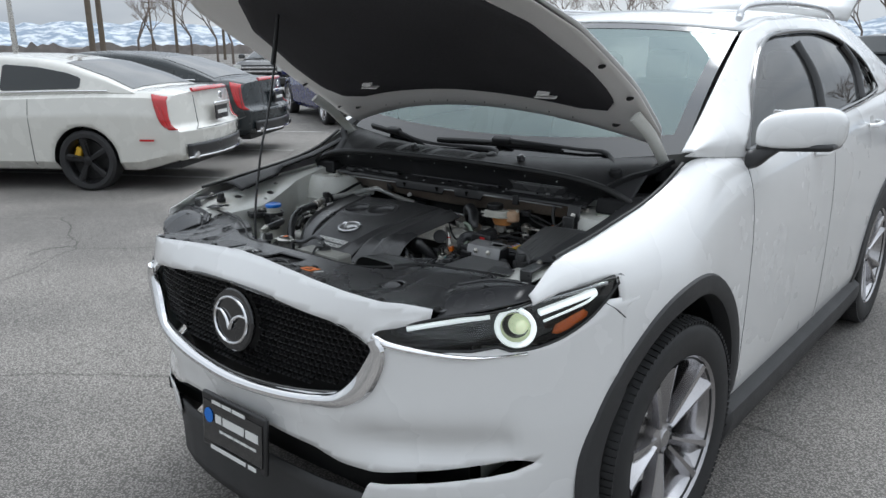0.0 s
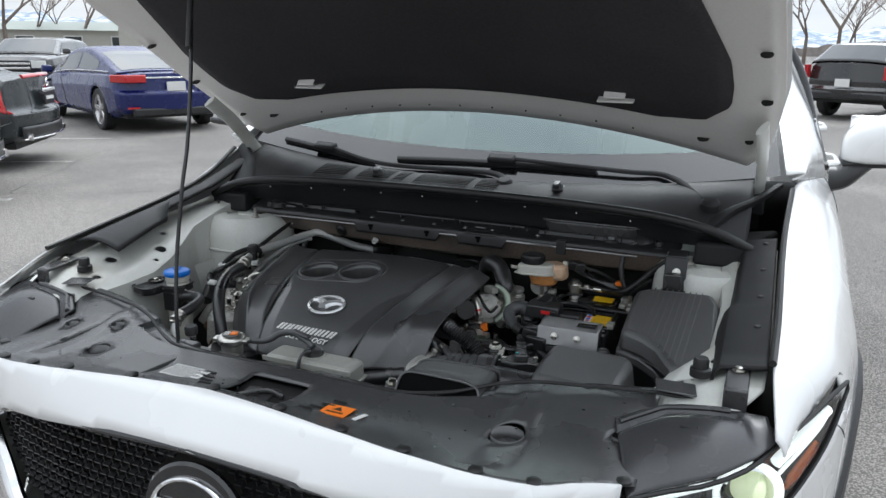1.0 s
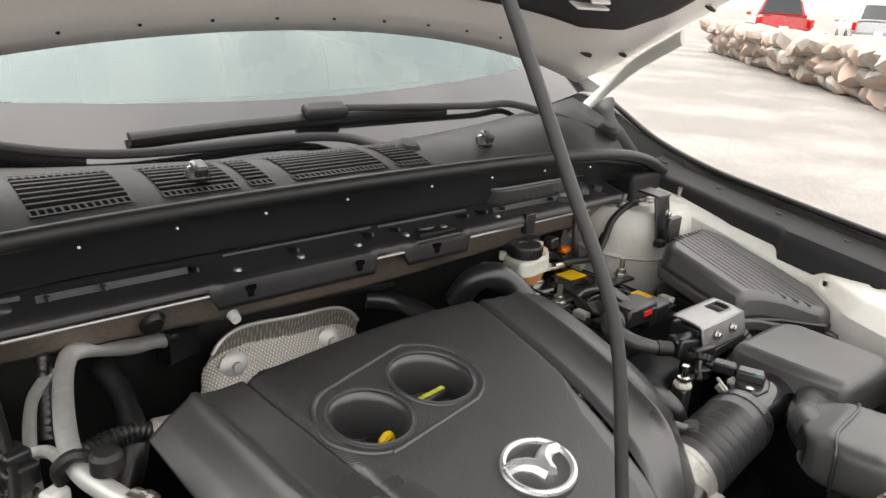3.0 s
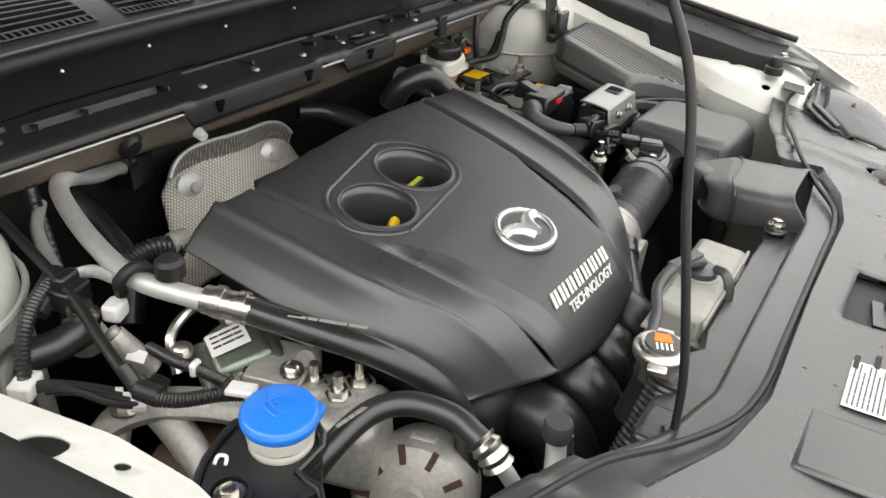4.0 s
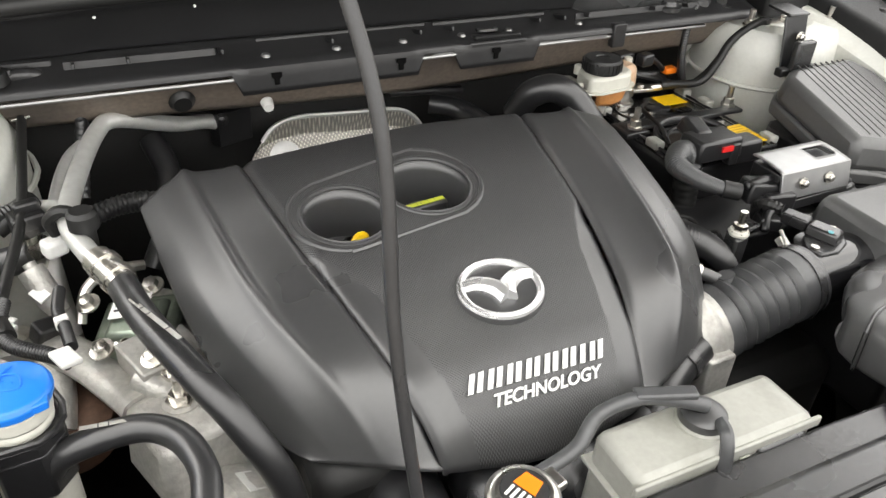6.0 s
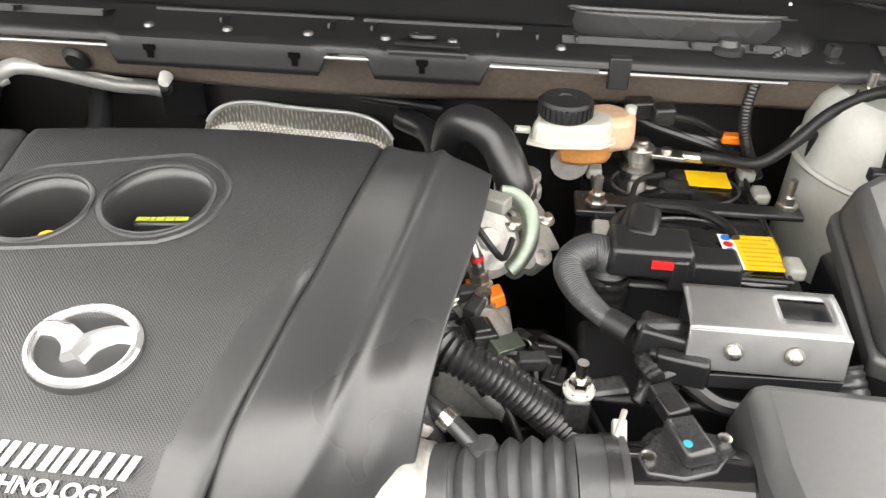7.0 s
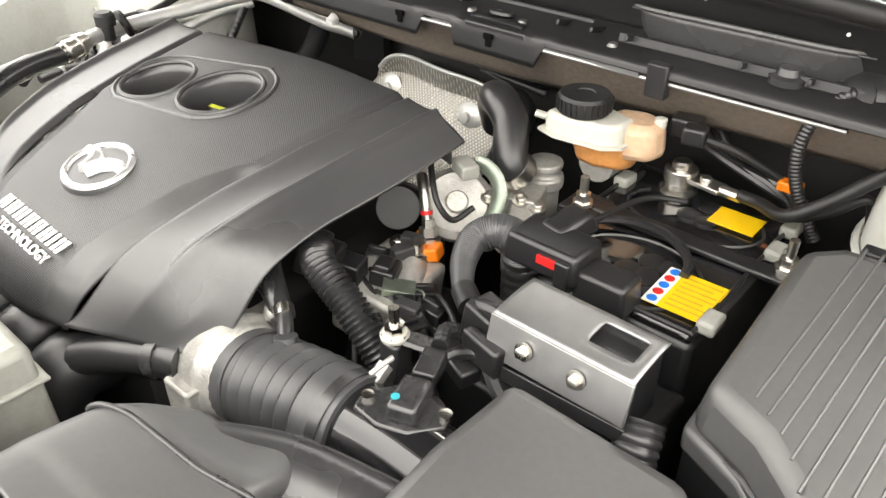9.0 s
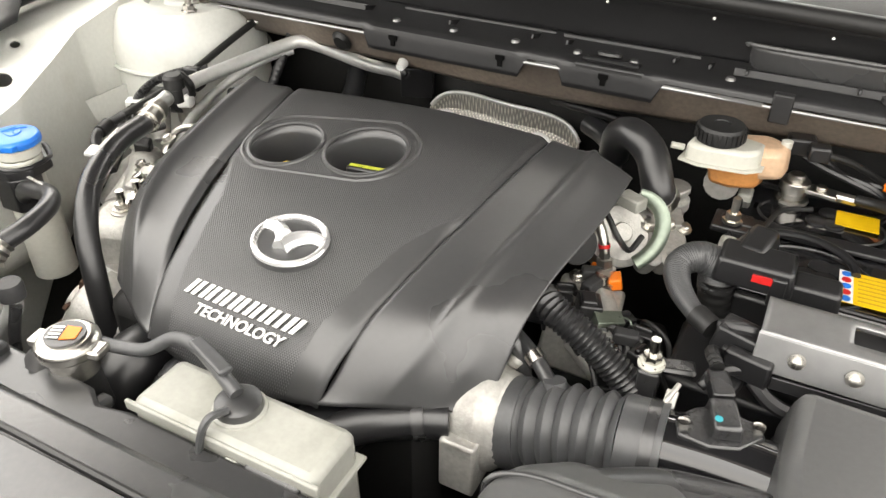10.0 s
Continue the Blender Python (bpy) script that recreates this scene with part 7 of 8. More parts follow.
for x, y in ((-.374, .633), (-.372, .606), (-.346, .602)):
    part("mount_stud", stud((x, y, .900), .026, .0048), STEEL, em_)
    part("stud_washer", lathe([(.0155, 0), (.0155, .003), (.010, .004), (0, .004)], pose(x, y, .897), 20), CAST, em_)
part("mount_bolt", bolt((-.492, .748, .893), .009, .010), STEEL, em_)
part("mount_rubber", lathe([(.042, -.03), (.045, 0), (.034, .008), (.018, .010), (.016, .022), (0, .022)], axis((-.470, .690, .835), (-.3, -.2, 1)), 24), DIRTY, em_, "rust-brown mount bush")
al = thing("alternator", "alternator with copper windings in a grey case", "alternator", (-.33, .52, .78))
part("alternator_case", lathe([(.055, -.06), (.060, -.02), (.060, .02), (.052, .034), (.030, .040), (.018, .040), (.016, .048), (0, .048)], axis((-.345, .530, .80), (-.75, -.25, .45)), 32), CAST, al, "cast grey case")
for k in range(10):
    m = axis((-.345, .530, .80), (-.75, -.25, .45)) @ pose(0, 0, 0, 0, 0, k * 36) @ pose(.046, 0, .0375)
    b_ = box((0, 0, 0), (.018, .006, .004))
    b_.transform(m)
    part("case_slot", b_, DIRTY, al, smooth=False)
part("alternator_label", prism([(-.012, -.008), (.012, -.008), (.012, .008), (-.012, .008)], 0, .001, axis((-.345, .530, .80), (-.75, -.25, .45)) @ Matrix.Translation((.0, .058, .02)) @ pose(0, 0, 0, -90, 0, 0)), LABEL, al, smooth=False)
wl_ = thing("corrugated_loom", "black corrugated loom with a white tag", "cable", (-.47, .8, .93))
part("loom", tube([(-.462, .985, 1.012), (-.466, .925, .996), (-.474, .835, .970), (-.490, .765, .952), (-.500, .72, .942)], .0052, 10, 8), RUBBER, wl_)
part("ribbed_loom", tube([(-.495, .735, .946), (-.500, .705, .940), (-.488, .680, .938), (-.462, .658, .938), (-.448, .645, .936)], .0064, 12, 8, ribs=40, depth=.09), HOSE, wl_)
part("loom_sleeve", tube([(-.500, .712, .941), (-.494, .692, .939)], .0090, 12, 3), RUBBER, wl_)
part("white_tag", box((-.450, .645, .942), (.018, .024, .006), (0, 10, 25)), LABEL, wl_, bevel=.002)
part("ribbed_loom", tube([(-.452, .760, .930), (-.454, .721, .935), (-.450, .698, .936), (-.446, .667, .934)], .0052, 12, 8, ribs=36, depth=.09), HOSE, wl_)
part("loom_clip", box((-.451, .700, .937), (.012, .006, .014), (0, 0, 15)), LABEL, wl_, bevel=.002)
part("ring_terminal", box((-.467, .990, 1.012), (.020, .028, .004), (0, 0, 20)), STEEL, wl_, bevel=.001)
tl = thing("tower_loom", "ribbed black loom lying along the inner wing", "cable", (-.53, .83, .95))
part("loom", tube([(-.470, .862, .972), (-.500, .845, .968), (-.528, .822, .955), (-.545, .800, .93), (-.555, .785, .88)], .0062, 12, 8, ribs=40, depth=.10), HOSE, tl)
part("sheath", tube([(-.462, .870, .968), (-.478, .858, .965), (-.500, .850, .955)], .012, 10, 5), RUBBER, tl)
rh = thing("brake_hose_bundle", "black hoses and plugs beside the strut tower", "hose", (-.52, .80, .9))
part("bent_hose", tube([(-.470, .815, .940), (-.500, .822, .932), (-.535, .830, .930), (-.552, .815, .915), (-.556, .77, .89), (-.54, .72, .86)], .015, 12, 8), HOSE, rh)
for k in range(4):
    part("wire", tube([(-.545 + k * .004, .800 - k * .008, .925), (-.535 + k * .003, .785 - k * .010, .932), (-.515, .765 - k * .011, .926), (-.498, .752 - k * .010, .915)], .0035, 8, 5), RUBBER, rh)
    part("wire_end", box((-.497, .751 - k * .010, .914), (.012, .007, .006), (0, 15, -35)), LABEL, rh, bevel=.001)
part("white_plug", box((-.545, .800, .928), (.026, .020, .016), (0, 0, 30)), LABEL, rh, bevel=.003)
sn = thing("pressure_sensor", "steel sensor with a black plug and white clip", "sensor", (-.468, .82, .93))
part("sensor_body", lathe([(.014, -.03), (.014, 0), (.017, .002), (.017, .010), (.012, .012), (.012, .020), (0, .020)], pose(-.472, .826, .938), 18), STEEL, sn)
part("plug", join(box((-.470, .842, .962), (.032, .026, .022), (0, 0, 15)), box((-.468, .845, .977), (.024, .012, .012), (0, 0, 15))), BLACK, sn, bevel=.003)
part("white_clip", box((-.450, .806, .950), (.022, .018, .018), (0, 0, 25)), LABEL, sn, bevel=.004)
part("pipe_bracket", tube([(-.475, .865, .968), (-.455, .862, .966), (-.442, .845, .972), (-.44, .815, .976)], .006, 8, 5, flat=.5), ALU, sn)
th = thing("taped_harness", "taped harness dropping from the cowl", "cable", (-.41, .98, 1.0))
part("cable", tube([(-.470, .968, 1.064), (-.435, .975, 1.058), (-.412, .990, 1.030), (-.405, .995, .995), (-.412, .975, .962), (-.42, .95, .92)], .0075, 10, 8, ribs=24, depth=.06), HOSE, th)
part("grommet", join(lathe([(.020, 0), (.018, .012), (.010, .016), (0, .016)], pose(-.480, .962, 1.060), 16), lathe([(.012, 0), (.010, .012), (0, .012)], pose(-.512, .968, 1.058), 14)), RUBBER, th)
bh = thing("breather_hose", "ribbed black breather hose behind the engine cover", "hose", (-.35, .85, .95))
part("hose", tube([(-.415, .86, .945), (-.385, .865, .950), (-.355, .86, .952), (-.335, .85, .945)], .0105, 12, 8, ribs=16, depth=.09), HOSE, bh)
part("hose_end", lathe([(.013, 0), (.013, .02), (0, .02)], axis((-.345, .857, .95), (1, -.2, 0)), 14), CAST, bh)
kn = thing("heater_hoses", "black heater hoses against the bulkhead", "hose", (-.30, 1.03, .9))
part("hose", tube([(-.33, 1.06, .93), (-.32, 1.02, .90), (-.33, .96, .87), (-.36, .93, .82)], .016, 12, 8), HOSE, kn)
part("hose", tube([(.06, 1.05, .93), (.10, 1.02, .925), (.12, .96, .915), (.13, .92, .90)], .015, 12, 8), HOSE, kn)
part("hose", tube([(.00, 1.06, .95), (.05, 1.04, .955), (.11, 1.05, .945)], .006, 10, 8), HOSE, kn)
fh = thing("fuel_lines", "thin black lines behind the battery", "pipe", (.33, 1.0, .95))
for k in range(3):
    part("line", tube([(.30 + k * .02, 1.02, .985), (.34 + k * .02, .995, .97 - k * .006), (.40 + k * .015, .985, .955), (.45, .985, .94 - k * .01)], .0045, 8, 6), HOSE, fh)
part("orange_seal", box((.435, .975, .965), (.022, .014, .010)), ORANGE, fh, bevel=.002)
part("plug", box((.330, .965, .998), (.030, .022, .020), (0, 0, 10)), BLACK, fh, bevel=.003)
# between engine and battery
mi_ = thing("injector_loom", "black plugs and wires below the engine cover", "cable", (.16, .68, .87))
for x, y, z, a in ((.150, .712, .888, 30), (.196, .672, .878, 15), (.214, .708, .876, 50), (.240, .690, .880, 5), (.246, .655, .884, 75), (.222, .640, .862, 20)):
    part("plug", join(box((x, y, z), (.026, .019, .024), (0, 8, a), taper=.92), box((x, y, z + .014), (.018, .005, .006), (0, 8, a)), box((x + .004, y - .004, z - .012), (.020, .015, .02), (0, 0, a))), BLACK, mi_, bevel=.0015)
for k, (x, y) in enumerate(((.205, .66), (.225, .70), (.17, .69), (.25, .67), (.235, .715), (.19, .65))):
    part("wire", tube([(x, y, .87), (x + .012 - .008 * (k % 3), y - .014, .895), (x + .03 - .012 * (k % 2), y - .024, .886), (x + .04, y - .01 * k, .85)], .0028, 8, 6), RUBBER, mi_)
for k in range(4):
    part("wire", tube([(.150 + k * .02, .72 - k * .012, .88), (.175 + k * .015, .70 - k * .01, .905 - k * .006), (.205 + k * .012, .675, .89), (.235, .66 - k * .01, .86)], .004, 8, 6), RUBBER, mi_)
part("yellow_tag", box((.228, .632, .850), (.008, .006, .003), (0, 10, 20)), YELLOW, mi_)
part("bypass_pipe", tube([(.115, .60, .905), (.135, .592, .918), (.150, .588, .905), (.158, .585, .88)], .0075, 10, 6), SATIN, mi_)
# near-black filler block, shade put into its colour
part("cast_shelf", box((.20, .73, .79), (.14, .14, .08), (0, 0, 8), taper=.85), DARK, mi_, bevel=.01)
part("black_tray", box((.365, .70, .80), (.19, .10, .16)), BLACK, mi_, bevel=.006)
lh = thing("lower_radiator_hose", "thick black hose under the engine cover", "hose", (.05, .5, .85))
part("hose", tube([(.118, .512, .872), (.085, .500, .868), (.045, .478, .862), (.01, .455, .845), (-.02, .44, .80)], .017, 14, 8), HOSE, lh)
part("hose_clip", tube([(.098, .505, .870), (.088, .501, .868)], .019, 14, 2), SATIN, lh)
bw = thing("battery_side_loom", "black sheathed wiring beside the fuse box", "cable", (.46, .66, .88))
part("loom", tube([(.462, .660, .925), (.468, .640, .905), (.475, .625, .87), (.48, .62, .80)], .016, 12, 8, ribs=20, depth=.05), HOSE, bw)

drops = thing("water_drops", "clear water drops on the black plastic covers", "water drops", (0, .3, .95), kind="stuff")
rd = random.Random(9)
db = bmesh.new()
for k in range(70):
    x = rd.uniform(-.58, .58)
    c = rcp(x, rd.uniform(.12, .8)) if abs(x) < .56 else lamp_shape(.5, .5)
    bmesh.ops.create_icosphere(db, subdivisions=1, radius=1, matrix=Matrix.Translation(c + Vector((0, 0, .0012))) @ Matrix.Diagonal((rd.uniform(.0012, .0034), rd.uniform(.0012, .0030), .0014, 1)))
part("drop", db, GLOSSB, drops)

# ---- parked vehicles ----
CARWHITE = mat("cream_white_paint", (0.72, 0.71, 0.66), 0.25, vary=0.03, coat=1.0)
CARGREY = mat("dark_grey_paint", (0.022, 0.028, 0.031), 0.25, vary=0.08, coat=0.35)
CARBLUE = mat("deep_blue_paint", (0.006, 0.014, 0.11), 0.25, vary=0.05, coat=0.25)
CARBLACK = mat("black_paint", (0.015, 0.015, 0.016), 0.22, vary=0.08, coat=1.0)
CARSILV = mat("silver_paint", (0.42, 0.44, 0.46), 0.3, metal=0.4, vary=0.04, coat=1.0)
CARRED = mat("red_paint", (0.42, 0.015, 0.015), 0.25, vary=0.06, coat=1.0)
TAIL = mat("red_lamp_lens", (0.50, 0.008, 0.012), 0.12, vary=0.15, coat=1.0)
CARGLASS = mat("dark_car_glass", (0.012, 0.016, 0.017), 0.05, vary=0.1, spread=0.02, coat=0.5)
BLACKRIM = mat("black_alloy", (0.015, 0.015, 0.016), 0.3, metal=0.3, vary=0.1)
YELLOWC = mat("yellow_caliper", (0.70, 0.42, 0.02), 0.4)


def vehicle(name, label, at, heading, L, W, belt, roof, glass_y, paint, axles, wr, rim, tail, sill=.22, group="parked vehicles", plate_z=.80, rims=None, bed=None):
    """A parked car in its own axes: y from the rear bumper (0) to the nose (L). belt and roof: (y, z) lines; glass_y: rear glass foot and top, windscreen top and foot."""
    M = pose(at[0], at[1], 0, 0, 0, heading)
    v = thing(name, label, "car", (at[0], at[1], 0), group)
    put = lambda n, bm, m, par=None, lb="", **k: (bm.transform(M), part(n, bm, m, par or v, lb, **k))[1]
    hw = W / 2
    bz = lambda y: interp(y, belt)
    wid = lambda y: hw * interp(y, [(0, .90), (.12, .955), (.5, .99), (1.2, 1), (L - 1.2, 1), (L - .5, .96), (L - .15, .86), (L, .74)])

    def ends(y, x, z, zm=.65):
        """Length of a point of the body: the ends are bowed, and the bumper stands proud."""
        bow = .20 * (x / hw) ** 2
        yy = y + bow * max(0, 1 - y / .7) - bow * max(0, 1 - (L - y) / .7) * 1.6
        yy += .05 * max(0, 1 - y / .3) * abs(z - zm) / .4
        return yy - .075 * max(0, 1 - y / .35) * min(1, max(0, (.70 - z) / .05)) * min(1, max(0, (z - .28) / .10))

    def skin(y, k):
        a = abs(k)
        w, z1 = wid(y), bz(y)
        z0 = sill + .10 * max(0, 1 - y / .5) + .06 * max(0, 1 - (L - y) / .5)
        sec = [(0, 0, z1 + .025), (1, w * .55, z1 + .02), (2, w * .86, z1), (3, w * .955, z1 - .06), (4, w, z1 - .24), (5, w * .99, (z0 + z1) * .5 - .06), (6, w * .97, z0 + .10), (7, w * .86, z0)]
        x = float(np.interp(a, [q[0] for q in sec], [q[1] for q in sec]))
        z = float(np.interp(a, [q[0] for q in sec], [q[2] for q in sec]))
        return Vector((math.copysign(x, k), ends(y, x, z, (z0 + z1) * .5), z))

    def keep(y, k):
        p = skin(y, k)
        if abs(k) < 3.2:
            return .5
        return min(math.hypot(y - a, p.z - wr) for a in axles) - wr - .045
    put("body", sheet(skin, frange(0, L, 120), frange(-7, 7, 84), keep, .15), paint, None, "painted body shell", thick=.004)
    for y in (0, L):
        def panel(t, k, y=y):
            p = skin(y, k)
            return Vector((p.x * t, ends(y, p.x * t, p.z) + (p.y - ends(y, p.x, p.z)), p.z))
        put("end_panel", sheet(panel, frange(-1, 1, 20), frange(0, 7, 42)), paint)
    g0, g1, g2, g3 = glass_y
    rz = lambda y: interp(y, roof)

    def house(y, k):
        a = abs(k)
        zb, zr = bz(y) - .02, rz(y)
        w0 = wid(y) * .90
        h = max(0, zr - zb)
        w1 = w0 - h * .38
        x = float(np.interp(a, [0, 1, 1.8, 2.2, 4], [0, w1 * .6, w1 * .92, w1, w0]))
        z = float(np.interp(a, [0, 1, 1.8, 2.2, 4], [zr + .03, zr + .022, zr, zr - .04 * min(1, h * 4), zb]))
        return Vector((math.copysign(x, k), y, z))
    gh = put("cabin", sheet(house, frange(g0, g3, 60), frange(-4, 4, 48)), paint, None, "roof and pillars", thick=.004)
    for s in (-1, 1):
        for ya, yb in ((g0 + (g1 - g0) * .70, (g1 + g2) / 2 - .04), ((g1 + g2) / 2 + .04, g2 + (g3 - g2) * .62)):
            if bed and ya < bed:
                continue

            def kw(y, k, ya=ya, yb=yb):
                p = house(y, k)
                return min(y - ya, yb - y, rz(y) - .085 - p.z, p.z - bz(y) - .03)
            put("side_window", sheet(lambda y, k: house(y, s * k) + Vector((s * .006, 0, .002)), frange(ya - .05, yb + .05, 24), frange(2, 4, 24), kw, .2), CARGLASS, gh, "dark side window")
        put("waist_chrome", tube([house(y, s * 3.93) + Vector((s * .01, 0, .02)) for y in frange(g0 + .3, g3 - .25, 8)], .009, 6, 2), CHROME, gh)
    put("rear_window", sheet(lambda y, k: house(y, k) + Vector((0, -.006, .006)), frange(g0 + (g1 - g0) * .08, g1 - .04 * (g1 - g0), 12), frange(-1.7, 1.7, 16)), CARGLASS, gh, "dark rear window")
    put("front_window", sheet(lambda y, k: house(y, k) + Vector((0, .006, .006)), frange(g2 + (g3 - g2) * .05, g3 - .10 * (g3 - g2), 12), frange(-1.7, 1.7, 16)), CARGLASS, gh, "windscreen")
    put("underside", box((0, L / 2, sill + .08), (W * .80, L * .94, .12)), DARK)
    for s in (-1, 1):
        for a in axles:
            B = pose(s * (hw - .115), a, wr, 0, 90 * s, 0)
            t = put("wheel", lathe([(rim, -.10), (wr - .03, -.105), (wr, -.08), (wr, .08), (wr - .03, .105), (rim + .01, .10), (rim, .08)], B, 40, caps=False), TYRE, None, "road wheel")
            put("rim", lathe([(rim - .03, -.05), (rim - .02, .06), (rim + .004, .092), (rim + .006, .08)], B, 32, caps=False), rims or RIMM, t)
            put("rim_back", lathe([(0, -.02), (rim, -.02), (rim, -.01), (0, -.01)], B, 24), DARK, t)
            for i in range(5):
                m = B @ pose(0, 0, 0, 0, 0, 72 * i + 10)
                sp = bmesh.new()
                q = [sp.verts.new(m @ Vector(c)) for c in ((.03, -.03, .05), (rim, -.045, .075), (rim, .045, .075), (.03, .03, .05), (.03, -.02, .075), (rim, -.02, .088), (rim, .02, .088), (.03, .02, .075))]
                for f in ((4, 5, 6, 7), (0, 1, 5, 4), (1, 2, 6, 5), (2, 3, 7, 6), (3, 0, 4, 7)):
                    sp.faces.new([q[j] for j in f])
                put("spoke", sp, rims or RIMM, t, smooth=False)
            put("hub", lathe([(.05, .05), (.05, .082), (.03, .088), (0, .088)], B, 16), rims or RIMM, t)
            put("arch_liner", sheet(lambda c, x, a=a, s=s: Vector((s * x, a + (wr + .05) * math.cos(c), wr + (wr + .05) * math.sin(c))), frange(0, math.pi, 16), frange(hw - .35, hw - .03, 2)), DARK)
        if "mirror" not in tail:
            put("door_mirror", box((s * (hw + .06), g3 - .30, bz(g3) + .10), (.20, .12, .13), taper=.9), paint, gh, bevel=.03)
    return v, put, skin, house, bz, wid


def tall_lamp_sedan(at, heading, paint, label, rims, spoiler=True):
    v, put, skin, house, bz, wid = vehicle("parked_sedan", label, at, heading, 4.86, 1.84, [(0, 1.02), (.3, 1.06), (1.0, 1.07), (2.5, 1.03), (3.5, .98), (4.5, .84), (4.86, .72)], [(.55, 1.05), (.9, 1.20), (1.35, 1.345), (1.7, 1.405), (2.1, 1.435), (2.6, 1.44), (3.0, 1.40), (3.75, .98)], (.55, 1.45, 2.85, 3.75), paint, (1.14, 4.02), .330, .245, "", rims=rims)
    for s in (-1, 1):
        def lamp(w, v, s=s):
            y = (.30 - .22 * v) * (1 - w) + (.06 - .06 * v) * w
            q = skin(y, s * (2.35 + 2.35 * v))
            return q + Vector((s * .012, -.012, .002))
        tl_ = put("tail_lamp", sheet(lamp, frange(0, 1, 6), frange(0, 1, 14)), TAIL, None, "tall slanted red tail lamp", thick=.012)
        for w in (.3, .6):
            put("lamp_bar", tube([lamp(w, v) + Vector((s * .004, -.004, 0)) for v in (.08, .5, .92)], .006, 6, 3), REDP, tl_)
        put("exhaust_tip", tube([(s * .62, .12, .37), (s * .62, -.01, .37)], .042, 14, 2), CHROME)
        if rims is BLACKRIM:
            put("brake_caliper", box((s * .80, 1.27, .40), (.10, .07, .16), (18, 0, 0)), YELLOWC, None, "yellow brake caliper", bevel=.015)
        put("side_marker", box((s * .915, .42, .56), (.012, .16, .022)), TAIL)
        put("door_handle", tube([(s * .925, 2.05, .90), (s * .955, 2.11, .905), (s * .955, 2.20, .905), (s * .925, 2.26, .90)], .013, 8, 4), paint)
        put("door_gap", tube([skin(1.75, s * k) + Vector((s * .002, 0, 0)) for k in frange(3, 6.4, 8)], .004, 6, 2), DARK)
    put("high_lamp", tube([(x, .035 + .25 * x * x, 1.075 - .05 * x * x) for x in (-.45, -.3, -.15, 0, .15, .3, .45)], .030, 10, 3, flat=.55), TAIL, None, "red lamp along the boot edge")
    put("chrome_bar", box((0, -.055, .895), (.42, .03, .045)), CHROME, bevel=.01)
    put("plate", box((0, -.05, .80), (.34, .02, .16)), BLACK, bevel=.006)
    put("plate_bar", box((0, -.062, .80), (.26, .008, .04)), LABEL)
    put("badge", lathe([(0, .01), (.04, .01), (.045, 0), (0, 0)], axis((0, -.045, .985), (0, -1, 0)), 20), CHROME)
    put("rear_valance", sheet(lambda x, z: Vector((x, .20 * (x / .92) ** 2 - .078 + .02 * max(0, .42 - z), z)), frange(-.74, .74, 20), frange(.36, .50, 4)), BLACK, None, "black rear valance", thick=.006)
    put("valance_strip", tube([(x, .20 * (x / .92) ** 2 - .082, .352) for x in frange(-.74, .74, 10)], .014, 8, 2), CHROME)
    put("boot_gap", tube([(-.66, -.02, 1.02), (-.66, -.055, .72), (-.62, -.06, .66), (.62, -.06, .66), (.66, -.055, .72), (.66, -.02, 1.02)], .004, 6, 4), DARK)
    return v



def head(dx, dy):
    """Heading whose own +y axis points along (dx, dy)."""
    return math.degrees(math.atan2(-dx, dy))


tall_lamp_sedan((-6.10, 4.06), head(-.834, -.552), CARWHITE, "cream white sedan with tall red tail lamps and black wheels", BLACKRIM)
tall_lamp_sedan((-7.66, 6.10), head(-.834, -.552), CARGREY, "dark grey sedan with tall red tail lamps", RIMM)
v, put, skin, house, bz, wid = vehicle("parked_sedan", "deep blue electric sedan with a chrome boot strip", (-8.60, 9.40), head(-.90, .43), 4.97, 1.96, [(0, .94), (.3, .98), (1.0, .98), (2.5, .95), (3.6, .90), (4.6, .78), (4.97, .68)], [(.25, .98), (1.2, 1.22), (2.0, 1.36), (2.6, 1.36), (3.1, 1.30), (4.0, .91)], (.25, 1.6, 2.95, 4.0), CARBLUE, (1.0, 3.96), .35, .25, "")
for s in (-1, 1):
    put("tail_lamp", prism([(s * .48, -.03), (s * .80, .02), (s * .96, .32), (s * .90, .36), (s * .48, .08)], .82, .95), TAIL, None, "slim red tail lamp", bevel=.02)
    put("reflector", box((s * .72, -.02, .42), (.20, .02, .03)), TAIL)
put("chrome_strip", box((0, -.045, .90), (1.0, .02, .026)), CHROME, bevel=.006)
put("plate", box((0, -.05, .76), (.32, .015, .15)), LABEL, bevel=.004)
put("badge", box((0, -.04, 1.0), (.06, .015, .06)), CHROME, bevel=.005)
put("valance", box((0, .02, .34), (1.45, .12, .14)), BLACK, bevel=.03)


